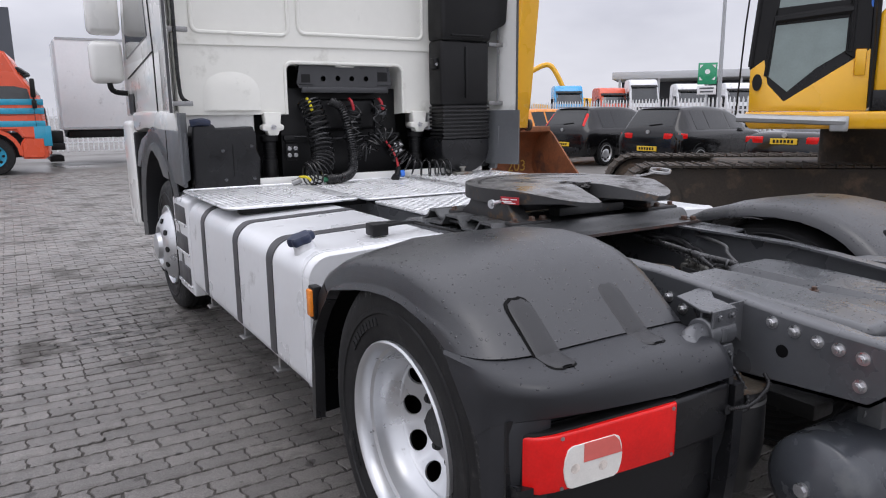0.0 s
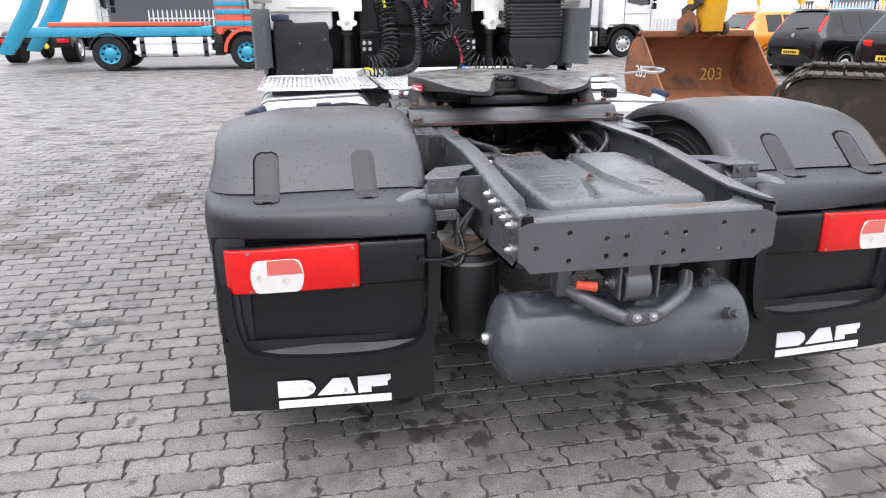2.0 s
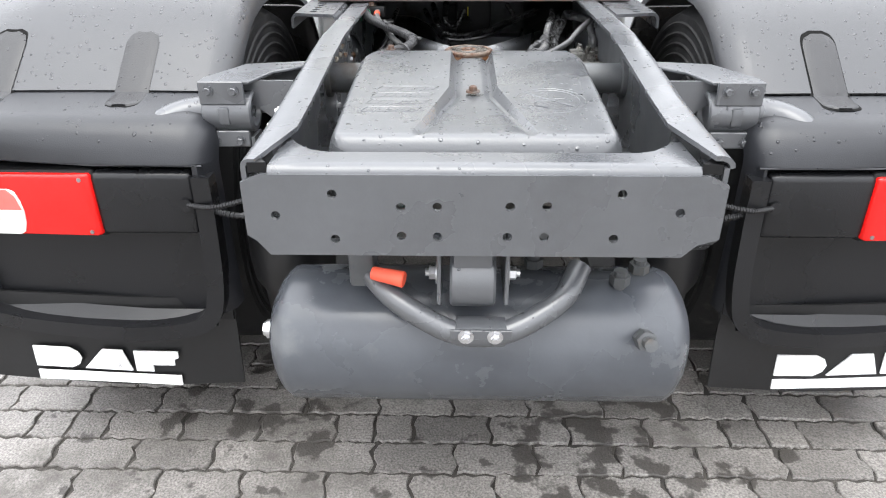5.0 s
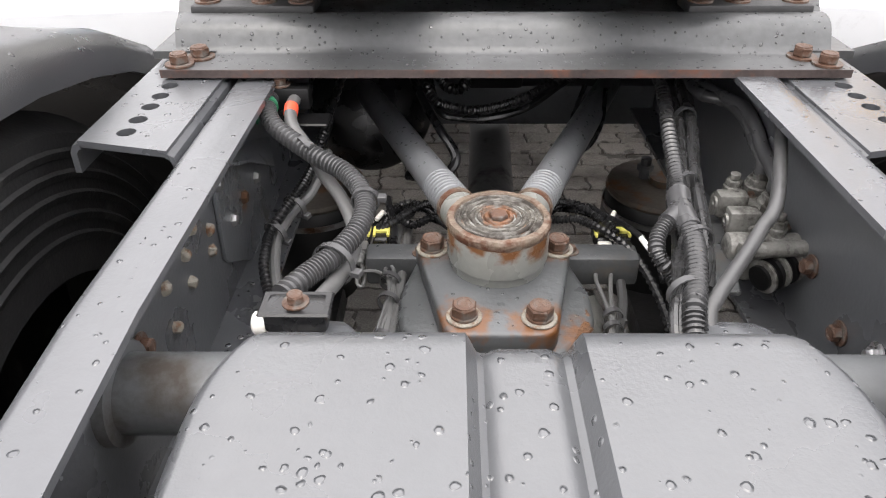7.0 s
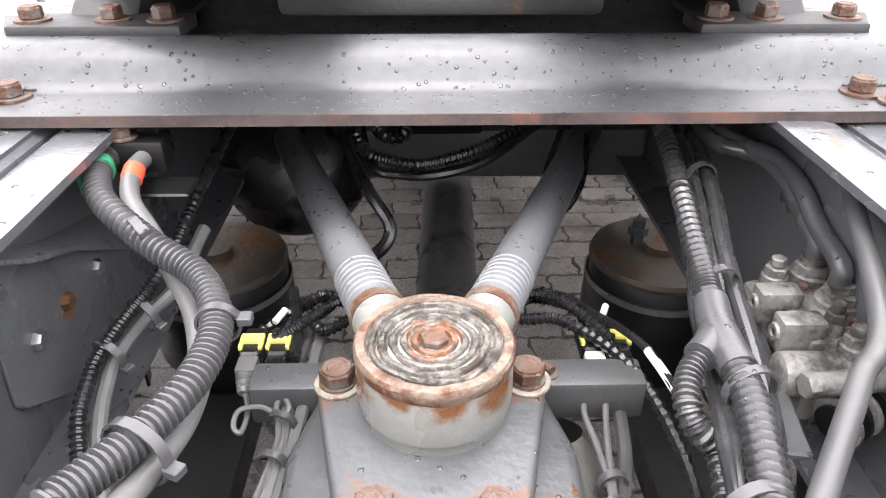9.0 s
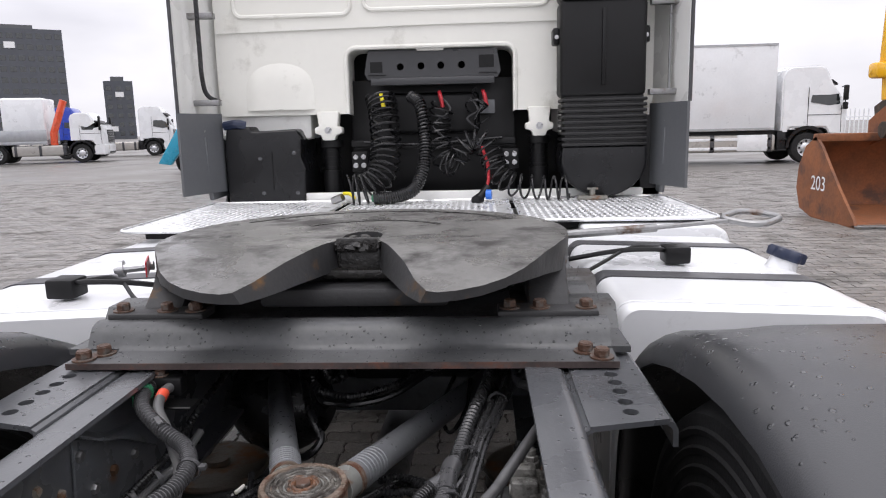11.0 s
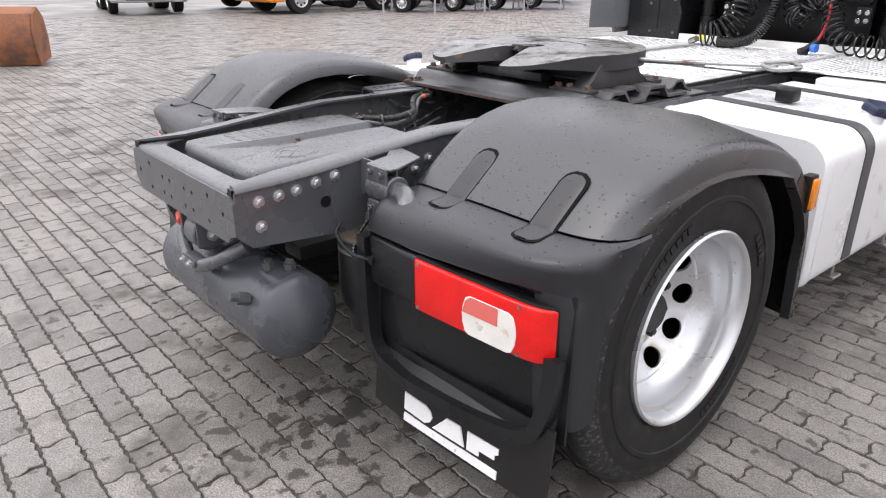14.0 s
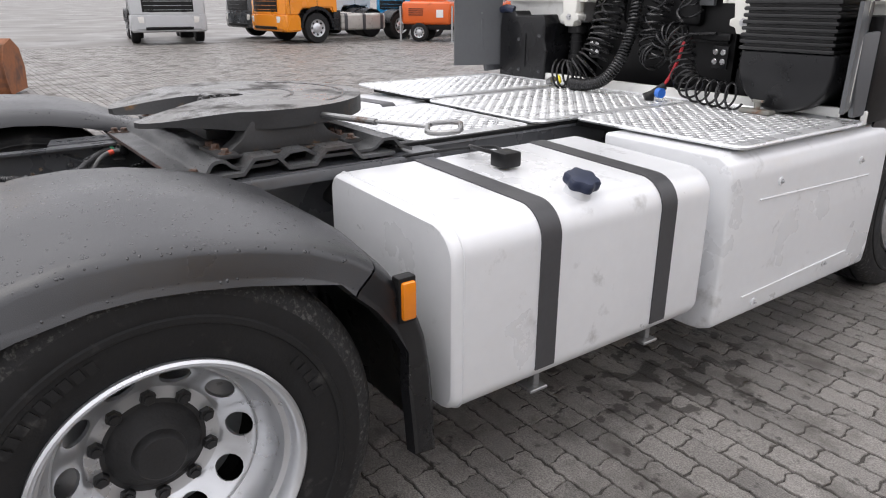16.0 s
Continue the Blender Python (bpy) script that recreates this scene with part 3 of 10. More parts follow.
for s in (-1, 1):
    rail(s)
bm = B()
face = [(-0.4125, 0.914), (-0.4125, 0.815), (-0.396, 0.803), (-0.375, 0.776), (0.352, 0.776), (0.376, 0.800), (0.4125, 0.812), (0.4125, 0.912), (0.380, 0.929), (-0.380, 0.929)]
holes = [(-0.358, 0.853, 0.0085), (-0.257, 0.894, 0.0085), (-0.257, 0.808, 0.0085), (-0.140, 0.870, 0.0085), (-0.077, 0.871, 0.0085), (0.048, 0.872, 0.0085),
         (0.111, 0.873, 0.0085), (-0.140, 0.815, 0.0085), (-0.077, 0.814, 0.0085), (0.045, 0.814, 0.0085), (0.109, 0.815, 0.0085), (0.236, 0.896, 0.0085),
         (0.230, 0.812, 0.0085), (0.338, 0.862, 0.0085)]
holed(bm, face, holes, "y", 0.0, 0.009)
# rolled top edge and flange with its curved inner cut
top_pts = []
for k in range(25):
    x = -0.366 + 0.732 * k / 24
    f = min(1.0, (0.366 - abs(x)) / 0.10)
    depth = 0.175 - 0.100 * (1 - (1 - f) ** 2.2)
    lv = 0.943 - 0.003 * (1 - f) ** 2
    row = [(x, 0.0045, 0.922), (x, 0.0058, 0.929), (x, 0.0095, 0.9355), (x, 0.0155, 0.9405), (x, 0.023, lv - 0.0003), (x, 0.030, lv)]
    row += [(x, 0.030 + (depth - 0.030) * j / 4, lv) for j in range(1, 5)]
    top_pts.append(row)
shell(bm, top_pts, 0.008)
# return flange behind the lower edge, end gussets
bx(bm, -0.34, 0.34, 0.009, 0.05, 0.776, 0.784)
for s in (-1, 1):
    prism(bm, [(0.02, 0.92), (0.10, 0.925), (0.13, 0.89), (0.13, 0.81), (0.10, 0.79), (0.05, 0.785), (0.02, 0.815)], "x", s * 0.393, s * 0.401)
part("rear_cross_beam", bm, M["chassis"], truck, "dark grey folded steel beam with drilled holes closing the frame", 30)
for s in (-1, 1):
    # solid black wedge paints the shade of the corner gap
    bm = B()
    prism(bm, [(s * 0.366, 0.010), (s * 0.398, 0.006), (s * 0.399, 0.046), (s * 0.390, 0.040)], "z", 0.930, 0.9475)
    part("corner_gap", bm, M["black"], truck, "black wedge for the shade in the gap where the beam meets the rail")
    bm = B()
    conduit(bm, [(s * 0.640, 0.305, 0.735), (s * 0.585, 0.285, 0.738), (s * 0.52, 0.29, 0.75), (s * 0.455, 0.31, 0.765), (s * 0.415, 0.35, 0.775)], 0.0065, 0.0045, 8)
    part("lamp_lead", bm, M["hose_black"], truck, "thin black corrugated lamp lead")

# bolts on the outer webs
zb = hexbolt("flange_bolt", M["zinc"], truck, 0.012, 0.011, 0.019, True)
zb.matrix_basis = pose(0.411, 0.081, 0.903, 0, 90, 0)
for s in (1, -1):
    for y, z in ((0.081, 0.903), (0.146, 0.909), (0.205, 0.914), (0.273, 0.926), (0.342, 0.936), (0.082, 0.826), (0.62, 0.93), (0.66, 0.90), (0.72, 0.93)):
        if not (s == 1 and (y, z) == (0.081, 0.903)):
            again(zb, s * 0.411, y, z, 0, 90 * s, 0)
    # the web is not cut: a black disc paints the hole's dark inside
    bm = B()
    cyl(bm, (s * 0.4108, 0.305, 0.858), (s * 0.4125, 0.305, 0.858), 0.019, n=20)
    part("web_hole", bm, M["black"], truck, "black disc for the dark inside a round hole in the rail")

# ---- moulded cover between the rails ----
bm = B()
rows = []
Y0 = 0.124
ys = [Y0, Y0 + 0.0006, Y0 + 0.002, Y0 + 0.005, Y0 + 0.010, Y0 + 0.016, Y0 + 0.023, Y0 + 0.030] + [0.154 + 0.616 * k / 48 for k in range(1, 49)] + [0.785, 0.80, 0.812, 0.822, 0.829, 0.834, 0.837, 0.838]
for y in ys:
    f = (y - Y0) / 0.714
    hw = 0.284 + 0.020 * f
    if y > 0.70:
        hw -= 0.105 * (1 - math.sqrt(max(0, 1 - ((y - 0.70) / 0.145) ** 2)))
    if y < Y0 + 0.05:
        hw -= 0.040 * (1 - math.sqrt(max(0, 1 - ((Y0 + 0.05 - y) / 0.05) ** 2)))
    crown = 0.950 + 0.018 * math.sin(math.pi * min(1, f * 1.1) / 2)
    edge = 0.0
    if y < Y0 + 0.030:
        edge = 0.046 * (1 - (y - Y0) / 0.030) ** 2.6
    if y > 0.80:
        edge = 0.05 * ((y - 0.80) / 0.038) ** 2
    # groove: narrow ahead, forking towards the rear
    open_ = min(1, max(0, (0.45 - y) / 0.29))
    gw = 0.040 + 0.066 * open_ ** 1.08
    deep = 0.020 * (1 - open_) ** 0.8
    vee = deep + 0.007 * min(1, max(0, (y - 0.150) / 0.02))
    slope = 0.014
    half = [(0.0, deep), (gw * 0.25, deep), (gw * 0.5, deep), (gw - slope * 1.2, deep), (gw - slope * 0.7, deep * 0.6 + vee * 0.4), (gw - slope * 0.2, vee), (gw + slope * 0.25, vee * 0.85), (gw + slope * 0.7, vee * 0.3), (gw + slope, 0.0)]
    last = gw + slope
    for k in range(1, 8):
        half.append((last + (hw * 0.90 - last) * k / 7, 0.0))
    for k in range(1, 9):
        u = k / 8
        half.append((hw * (0.90 + 0.10 * math.sin(u * math.pi / 2)), 0.10 * (1 - math.cos(u * math.pi / 2))))
    row = [(-x - 0.011, y, crown - edge - dz) for x, dz in half[:0:-1]] + [(x - 0.011, y, crown - edge - dz) for x, dz in half]
    rows.append(row)
# upper skin, underside and the rim that joins them
skins = [[[bm.verts.new((x, y, z - d)) for x, y, z in row] for row in rows] for d in (0, 0.005)]
for skin in skins:
    for i in range(len(rows) - 1):
        for j in range(len(rows[0]) - 1):
            q = (skin[i][j], skin[i][j + 1], skin[i + 1][j + 1], skin[i + 1][j])
            bm.faces.new(q if skin is skins[0] else q[::-1])
for i in (0, len(rows) - 1):
    for j in range(len(rows[0]) - 1):
        bm.faces.new((skins[0][i][j], skins[0][i][j + 1], skins[1][i][j + 1], skins[1][i][j]))
for j in (0, len(rows[0]) - 1):
    for i in range(len(rows) - 1):
        bm.faces.new((skins[0][i][j], skins[0][i + 1][j], skins[1][i + 1][j], skins[1][i][j]))
bmesh.ops.recalc_face_normals(bm, faces=bm.faces)
cover = part("moulded_cover", bm, M["cover"], truck, "grey moulded plastic cover with a forked centre groove, beaded with rain", 30)
for s in (-1, 1):
    bm = B()
    grid = [[(s * (0.278 + 0.012 * f) - 0.011, 0.15 + 0.56 * f, 0.868), (s * (0.300 + 0.010 * f) - 0.011, 0.15 + 0.56 * f, 0.80)] for f in (0, 0.25, 0.5, 0.75, 1)]
    shell(bm, grid, 0.004)
    part("cover_skirt", bm, M["cover"], cover)
# raised bars of the moulded lettering and the ring mark
def crown_at(y):
    return 0.950 + 0.018 * math.sin(math.pi * min(1, (y - Y0) / 0.714 * 1.1) / 2)


for y, x0, x1 in ((0.277, -0.240, -0.125), (0.325, -0.236, -0.112), (0.373, -0.230, -0.102), (0.420, -0.224, -0.096)):
    # outlined, slanting row of worn moulded lettering, drawn as bars
    bm = B()
    h_, lean = 0.030, 0.012
    ring = [(x0, y), (x1 - 0.012, y), (x1 - 0.002, y + 0.006), (x1, y + h_ * 0.5), (x1 + lean * 0.6, y + h_ - 0.006), (x1 - 0.004, y + h_), (x0 + lean, y + h_), (x0 + lean * 0.4, y + h_ * 0.5)]
    tube(bm, [(px, py, crown_at(py) - 0.0006) for px, py in ring], 0.0018, 5, closed=True)
    px = x0 + random.uniform(0.015, 0.03)
    while px < x1 - 0.02:
        k_ = random.uniform(0.25, 0.8)
        tube(bm, [(px, y + 0.003, crown_at(y) - 0.0006), (px + lean * k_, y + h_ * k_, crown_at(y + h_ * k_) - 0.0006), (px + lean * k_ + 0.010, y + h_ * k_, crown_at(y + h_ * k_) - 0.0006)], 0.0016, 5)
        px += random.uniform(0.014, 0.028)
    part("moulded_text_bar", bm, M["cover"], cover)
bm = B()
RX, RY = 0.150, 0.353
for r in (0.076, 0.064):
    tube(bm, [(RX + r * math.cos(a) * 0.97, RY + r * 1.06 * math.sin(a), crown_at(RY + r * math.sin(a)) - 0.0008) for a in (2 * math.pi * k / 40 for k in range(40))], 0.0020, 6, closed=True)
tube(bm, [(RX - 0.045, RY + 0.045, crown_at(RY) + 0.0002), (RX + 0.043, RY - 0.046, crown_at(RY) - 0.0008)], 0.0021, 6)
for turn_, sgn in ((0.0, 1), (0.0, -1)):
    tube(bm, smooth_path([(RX + sgn * 0.004, RY + sgn * 0.006, crown_at(RY) - 0.0006), (RX + sgn * 0.030, RY + sgn * 0.012, crown_at(RY) - 0.0006), (RX + sgn * 0.034, RY + sgn * 0.034, crown_at(RY) - 0.0006), (RX + sgn * 0.010, RY + sgn * 0.048, crown_at(RY) - 0.0006)], 4), 0.0018, 6)
part("moulded_ring_mark", bm, M["cover"], cover)
cb = hexbolt("cover_bolt", M["rust"], cover, 0.0095, 0.009, 0.016)
cb.matrix_basis = pose(-0.011, 0.455, 0.949)

# ---- round cross tube, side brackets with clamps for the mudguard stays ----
bm = B()
lathe(bm, [(0, 0), (0.052, 0), (0.052, 0.012), (0.04, 0.014), (0.04, 0.79), (0.052, 0.792), (0.052, 0.804), (0, 0.804)], (-0.402, 0.80, 0.895), (1, 0, 0), 28)
part("cross_tube", bm, M["chassis_dry"], truck)


rb_small = hexbolt("clamp_bolt", M["chassis"], truck, 0.009, 0.007, 0.012)
rb_small.matrix_basis = pose(0.411, 0.62, 0.945, 0, 90, 0)


def stay(s):
    bm = B()
    prism(bm, [(s * 0.411, 0.555), (s * 0.411, 0.605), (s * 0.55, 0.575), (s * 0.612, 0.44), (s * 0.612, 0.406), (s * 0.500, 0.406), (s * 0.470, 0.50)], "z", 0.976, 0.984, 0.002, 1)
    prism(bm, [(s * 0.411, 0.977), (s * 0.60, 0.977), (s * 0.60, 0.955), (s * 0.50, 0.92), (s * 0.411, 0.85)], "y", 0.44, 0.447)
    prism(bm, [(s * 0.411, 0.977), (s * 0.50, 0.977), (s * 0.411, 0.83)], "y", 0.565, 0.572)
    tube(bm, [(s * 0.42, 0.57, 0.85), (s * 0.58, 0.46, 0.93)], 0.009, 8)
    root = part("stay_bracket", bm, M["chassis"], truck, "cast bracket bolted outside the rail")
    bm = B()
    lathe(bm, [(0, 0), (0.042, 0), (0.046, 0.004), (0.046, 0.106), (0.042, 0.110), (0.034, 0.110), (0.032, 0.100), (0, 0.100)], (s * 0.610, 0.437, 0.910), (-s, 0, 0), 28)
    bx(bm, min(s * 0.51, s * 0.61), max(s * 0.51, s * 0.61), 0.394, 0.402, 0.935, 0.986, 0.002, 1)
    bx(bm, min(s * 0.51, s * 0.61), max(s * 0.51, s * 0.61), 0.396, 0.410, 0.838, 0.875, 0.002, 1)
    bx(bm, min(s * 0.548, s * 0.572), max(s * 0.548, s * 0.572), 0.389, 0.401, 0.890, 0.930, 0.004, 2)
    part("tube_clamp", bm, M["chassis"], root)
    for x in (0.532, 0.588):
        again(rb_small, s * x, 0.394, 0.966, 90, 0, 0, root)
        again(rb_small, s * x, 0.396, 0.852, 90, 0, 0, root)
    bm = B()
    tube(bm, smooth_path([(s * 0.52, 0.437, 0.910), (s * 0.60, 0.437, 0.910), (s * 0.640, 0.434, 0.908), (s * 0.672, 0.422, 0.902), (s * 0.698, 0.402, 0.892), (s * 0.712, 0.385, 0.876)], 8), 0.032, 20)
    part("mudguard_stay", bm, M["chassis"], root, "painted tube carrying the mudguard")
    bm = B()
    for zz in (0.70, 0.76):
        tube(bm, [(s * 0.43, 0.47, 0.86), (s * 0.52, 0.45, zz)], 0.008, 8)
    prism(bm, [(0.40, 0.86), (0.46, 0.86), (0.43, 0.72), (0.40, 0.70)], "x", s * 0.50, s * 0.508)
    part("stay_web", bm, M["chassis_dry"], root)
    bm = B()
    conduit(bm, [(s * 0.50, 0.40, 0.80), (s * 0.49, 0.36, 0.74), (s * 0.52, 0.33, 0.70), (s * 0.60, 0.32, 0.715), (s * 0.68, 0.345, 0.725)], 0.008, 0.008, 8)
    part("lamp_cable", bm, M["hose_black"], root)


for s in (-1, 1):
    stay(s)

# ---- air springs behind and ahead of the axle ----
def bellows(x, y, z0, z1, r, name="air_spring"):
    bm = B()
    h = z1 - z0
    lathe(bm, [(0, 0), (r * 0.72, 0), (r * 0.76, 0.03), (r * 0.78, 0.06), (r * 0.98, 0.10), (r * 1.04, 0.16), (r * 1.02, h - 0.06), (r * 0.95, h - 0.025), (r * 0.86, h - 0.012), (0, h - 0.012)], (x, y, z0), (0, 0, 1), 36)
    root = part(name, bm, M["rubber"], truck, "black rubber air spring with a rusty top plate")
    bm = B()
    lathe(bm, [(0, 0), (r * 0.99, 0), (r * 1.0, 0.006), (r * 0.97, 0.014), (0.03, 0.016), (0.03, 0.03), (0, 0.03)], (x, y, z1 - 0.014), (0, 0, 1), 36)
    part("top_plate", bm, M["spring_plate"], root, "brown rusted top plate")
    bm = B()
    cyl(bm, (x - r * 0.3, y + r * 0.2, z1), (x - r * 0.3, y + r * 0.2, z1 + 0.05), 0.012, n=8)
    cyl(bm, (x - r * 0.3, y + r * 0.2, z1 + 0.02), (x - r * 0.3, y + r * 0.2, z1 + 0.034), 0.018, n=6)
    part("air_fitting", bm, M["casting"], root)
    bm = B()
    lathe(bm, [(r * 1.0, 0), (r * 1.03, 0.0), (r * 1.03, 0.012), (r * 1.0, 0.012)], (x, y, z1 - 0.055), (0, 0, 1), 36)
    part("clamp_ring", bm, M["steel"], root)


for s in (-1, 1):
    bellows(s * 0.452, 0.437, 0.40, 0.742, 0.102)
    bellows(s * 0.395, 1.70, 0.36, 0.64, 0.125)

# ---- air reservoir under the beam ----
bm = B()
prof = [(0, -0.018)]
R = 0.147
for k in range(1, 9):
    a = k / 8 * math.pi / 2
    prof.append((R * math.sin(a), 0.055 * (1 - math.cos(a)) - 0.018 + 0.018 * math.sin(a)))
prof += [(R, 0.43), (R * 1.004, 0.434), (R * 1.004, 0.445), (R, 0.449)]
prof += [(r, 0.878 - h) for r, h in prof[8::-1]]
res = part("air_reservoir", lathe(bm, prof, (-0.437, 0.185, 0.487), (1, 0, 0), 48), M["airtank"], truck, "grey painted steel compressed air tank", 40)
bm = B()
cyl(bm, (-0.470, 0.185, 0.49), (-0.43, 0.185, 0.49), 0.016, n=6)
cyl(bm, (-0.462, 0.185, 0.49), (-0.436, 0.185, 0.49), 0.022, n=12)
part("end_plug", bm, M["zinc"], res)
bm = B()
cyl(bm, (0.325, 0.055, 0.565), (0.325, 0.02, 0.58), 0.021, n=6)
cyl(bm, (0.325, 0.02, 0.58), (0.325, -0.005, 0.59), 0.013, n=10)
part("drain_valve", bm, M["casting"], res)
for x, y in ((0.29, 0.15), (0.34, 0.20), (0.12, 0.22)):
    bm = B()
    cyl(bm, (x, y, 0.60), (x, y, 0.665), 0.014, n=10)
    cyl(bm, (x, y, 0.635), (x, y, 0.655), 0.021, n=6)
    part("air_fitting", bm, M["casting"], res)
bm = B()
lathe(bm, [(0, 0), (0.006, 0.001), (0.0075, 0.003), (0, 0.004)], (0.442, 0.15, 0.53), (1, 0, 0), 10)
part("paint_spot", bm, M["textwhite"], res)
# hanger: spring bush, U bar, side plates
bm = B()
cyl(bm, (-0.056, 0.075, 0.695), (0.030, 0.075, 0.695), 0.060, n=32, bev=0.005)
bx(bm, -0.050, 0.024, 0.03, 0.10, 0.70, 0.775, 0.006)
hang = part("hanger_bush", bm, M["chassis"], truck, "grey cylindrical hanger under the rear beam")
for x in (-0.076, 0.050):
    bm = B()
    bx(bm, x - 0.004, x + 0.004, 0.02, 0.14, 0.66, 0.776, 0.002, 1)
    bx(bm, x - 0.05 if x < 0 else x, x if x < 0 else x + 0.05, 0.02, 0.14, 0.768, 0.776)
    part("hanger_plate", bm, M["chassis"], hang)
again(zb, -0.080, 0.075, 0.700, 0, -90, 0, hang, 1.2)
again(zb, 0.054, 0.075, 0.700, 0, 90, 0, hang, 1.2)
bm = B()
tube(bm, smooth_path([(-0.24, 0.15, 0.69), (-0.17, 0.06, 0.655), (-0.07, 0.025, 0.605), (0.0, 0.02, 0.592), (0.07, 0.025, 0.605), (0.16, 0.06, 0.65), (0.20, 0.12, 0.69)], 6), 0.023, 14)
part("tow_bar_loop", bm, M["chassis"], hang)
bm = B()
bx(bm, -0.045, 0.052, 0.0, 0.045, 0.578, 0.622, 0.005)
bx(bm, -0.055, 0.062, -0.006, 0.0, 0.60, 0.62, 0.001, 1)
part("loop_saddle", bm, M["chassis"], hang)
again(zb, -0.025, -0.006, 0.607, 90, 0, 0, hang, 0.8)
again(zb, 0.03, -0.006, 0.607, 90, 0, 0, hang, 0.8)
bm = B()
cyl(bm, (-0.205, 0.06, 0.706), (-0.142, 0.045, 0.700), 0.013, 0.016, n=18, bev=0.002)
part("red_coupling_cap", bm, M["signred"], hang, "orange-red plastic cap")
bm = B()
bx(bm, -0.255, -0.205, 0.09, 0.16, 0.655, 0.745, 0.008)
part("mounting_box", bm, M["chassis_dry"], hang)
bm = B()
bx(bm, 0.10, 0.20, 0.16, 0.24, 0.70, 0.77, 0.006)
part("mounting_box", bm, M["chassis_dry"], hang)

# ---- wheels ----
def wheel(x_face, y, z, side, radius=0.52, rim_r=0.312, depth=0.150, front=False):
    """A truck wheel whose outer face lies at x_face; side +1 looks to +x. Local axis +h points outwards."""
    e = new("wheel")
    e.parent = truck
    e.matrix_basis = pose(x_face, y, z, 0, 90 * side, 0)
    w = 0.30
    bm = B()
    prof = [(rim_r - 0.012, -w + 0.02), (rim_r + 0.02, -w + 0.003), (rim_r + 0.10, -w - 0.004), (radius - 0.055, -w + 0.008), (radius - 0.015, -w + 0.03), (radius, -w + 0.05)]
    for k in range(4):
        h = -w + 0.085 + k * 0.045
        prof += [(radius, h - 0.012), (radius - 0.013, h - 0.010), (radius - 0.013, h - 0.002), (radius, h)]
    prof += [(radius, -0.05), (radius - 0.012, -0.028), (radius - 0.030, -0.012), (radius - 0.06, -0.001), (rim_r + 0.13, 0.004), (rim_r + 0.112, 0.002), (rim_r + 0.108, 0.007),
             (rim_r + 0.095, 0.007), (rim_r + 0.092, 0.002), (rim_r + 0.05, -0.002), (rim_r + 0.018, -0.006), (rim_r + 0.010, -0.012), (rim_r - 0.012, -0.02)]
    tyre = part("tyre", lathe(bm, prof, (0, 0, 0), (0, 0, 1), 96), M["tyre"], e, "worn black truck tyre with scuffed sidewall")
    tyre.data.materials.append(M["tyre_scuff"])
    for pg in tyre.data.polygons:
        if math.hypot(pg.center.x, pg.center.y) > radius - 0.052 and pg.center.z > -0.055:
            pg.material_index = 1
    # raised bars on the sidewall
    bm = B()
    for a0, cnt in ((20, 9), (200, 9), (110, 5)):
        for k in range(cnt):
            a = radians(a0 + k * 4.2)
            o = B()
            bx(o, -0.010, 0.010, -0.013, 0.013, 0.0, 0.004)
            o.transform(Matrix.Rotation(a, 4, "Z") @ Matrix.Translation((rim_r + 0.068, 0, 0.0)) @ Matrix.Rotation(radians(90), 4, "Z"))
            join(bm, o)
    tagged(part("sidewall_relief", bm, M["tyre"], tyre), kind="stuff")
    bm = B()
    if not front:
        d = -depth
        prof = [(rim_r + 0.004, -0.016), (rim_r + 0.006, 0.0), (rim_r, 0.006), (rim_r - 0.008, 0.002), (rim_r - 0.016, -0.012), (rim_r - 0.020, -0.045), (rim_r - 0.033, -0.052), (rim_r - 0.036, -0.075),
                (rim_r - 0.040, -0.10), (rim_r - 0.055, d + 0.025), (rim_r - 0.07, d + 0.004)]
        rim = part("rim", lathe(bm, prof, (0, 0, 0), (0, 0, 1), 96), M["rim"], e, "silver painted steel rim, deep dished", 40)
        # the disc with its ten hand holes
        bm = B()
        rings = [(rim_r - 0.062, d + 0.006), (rim_r - 0.067, d - 0.006), (rim_r - 0.134, d - 0.052), (rim_r - 0.140, d - 0.060), (rim_r - 0.147, d - 0.064), (0.100, d - 0.066)]
        n = 80
        o = B()
        vs = [[o.verts.new((r * math.cos(2 * math.pi * k / n), r * math.sin(2 * math.pi * k / n), h)) for k in range(n)] for r, h in rings]
        for i in range(len(vs) - 1):
            for k in range(n):
                if i == 1:
                    continue
                o.faces.new((vs[i][k], vs[i][(k + 1) % n], vs[i + 1][(k + 1) % n], vs[i + 1][k]))
        # round the openings
        for k0 in range(0, n, 8):
            mid = 2 * math.pi * (k0 + 4) / n
            cr = (rings[1][0] + rings[2][0]) / 2
            ch = (rings[1][1] + rings[2][1]) / 2
            ring = []
            for q in range(16):
                t = 2 * math.pi * q / 16
                rr, aa = cr + 0.0300 * math.cos(t), mid + 0.0385 * math.sin(t) / cr
                hh = ch + (rr - cr) / (rings[1][0] - rings[2][0]) * (rings[1][1] - rings[2][1])
                ring.append(o.verts.new((rr * math.cos(aa), rr * math.sin(aa), hh)))
            outer = [vs[1][(k0 + j) % n] for j in range(0, 9)] + [vs[2][(k0 + j) % n] for j in range(8, -1, -1)]
            es = [o.edges.new((ring[q], ring[(q + 1) % 16])) for q in range(16)]
            eo = [e2 for q in range(18) for e2 in [o.edges.get((outer[q], outer[(q + 1) % 18])) or o.edges.new((outer[q], outer[(q + 1) % 18]))]]
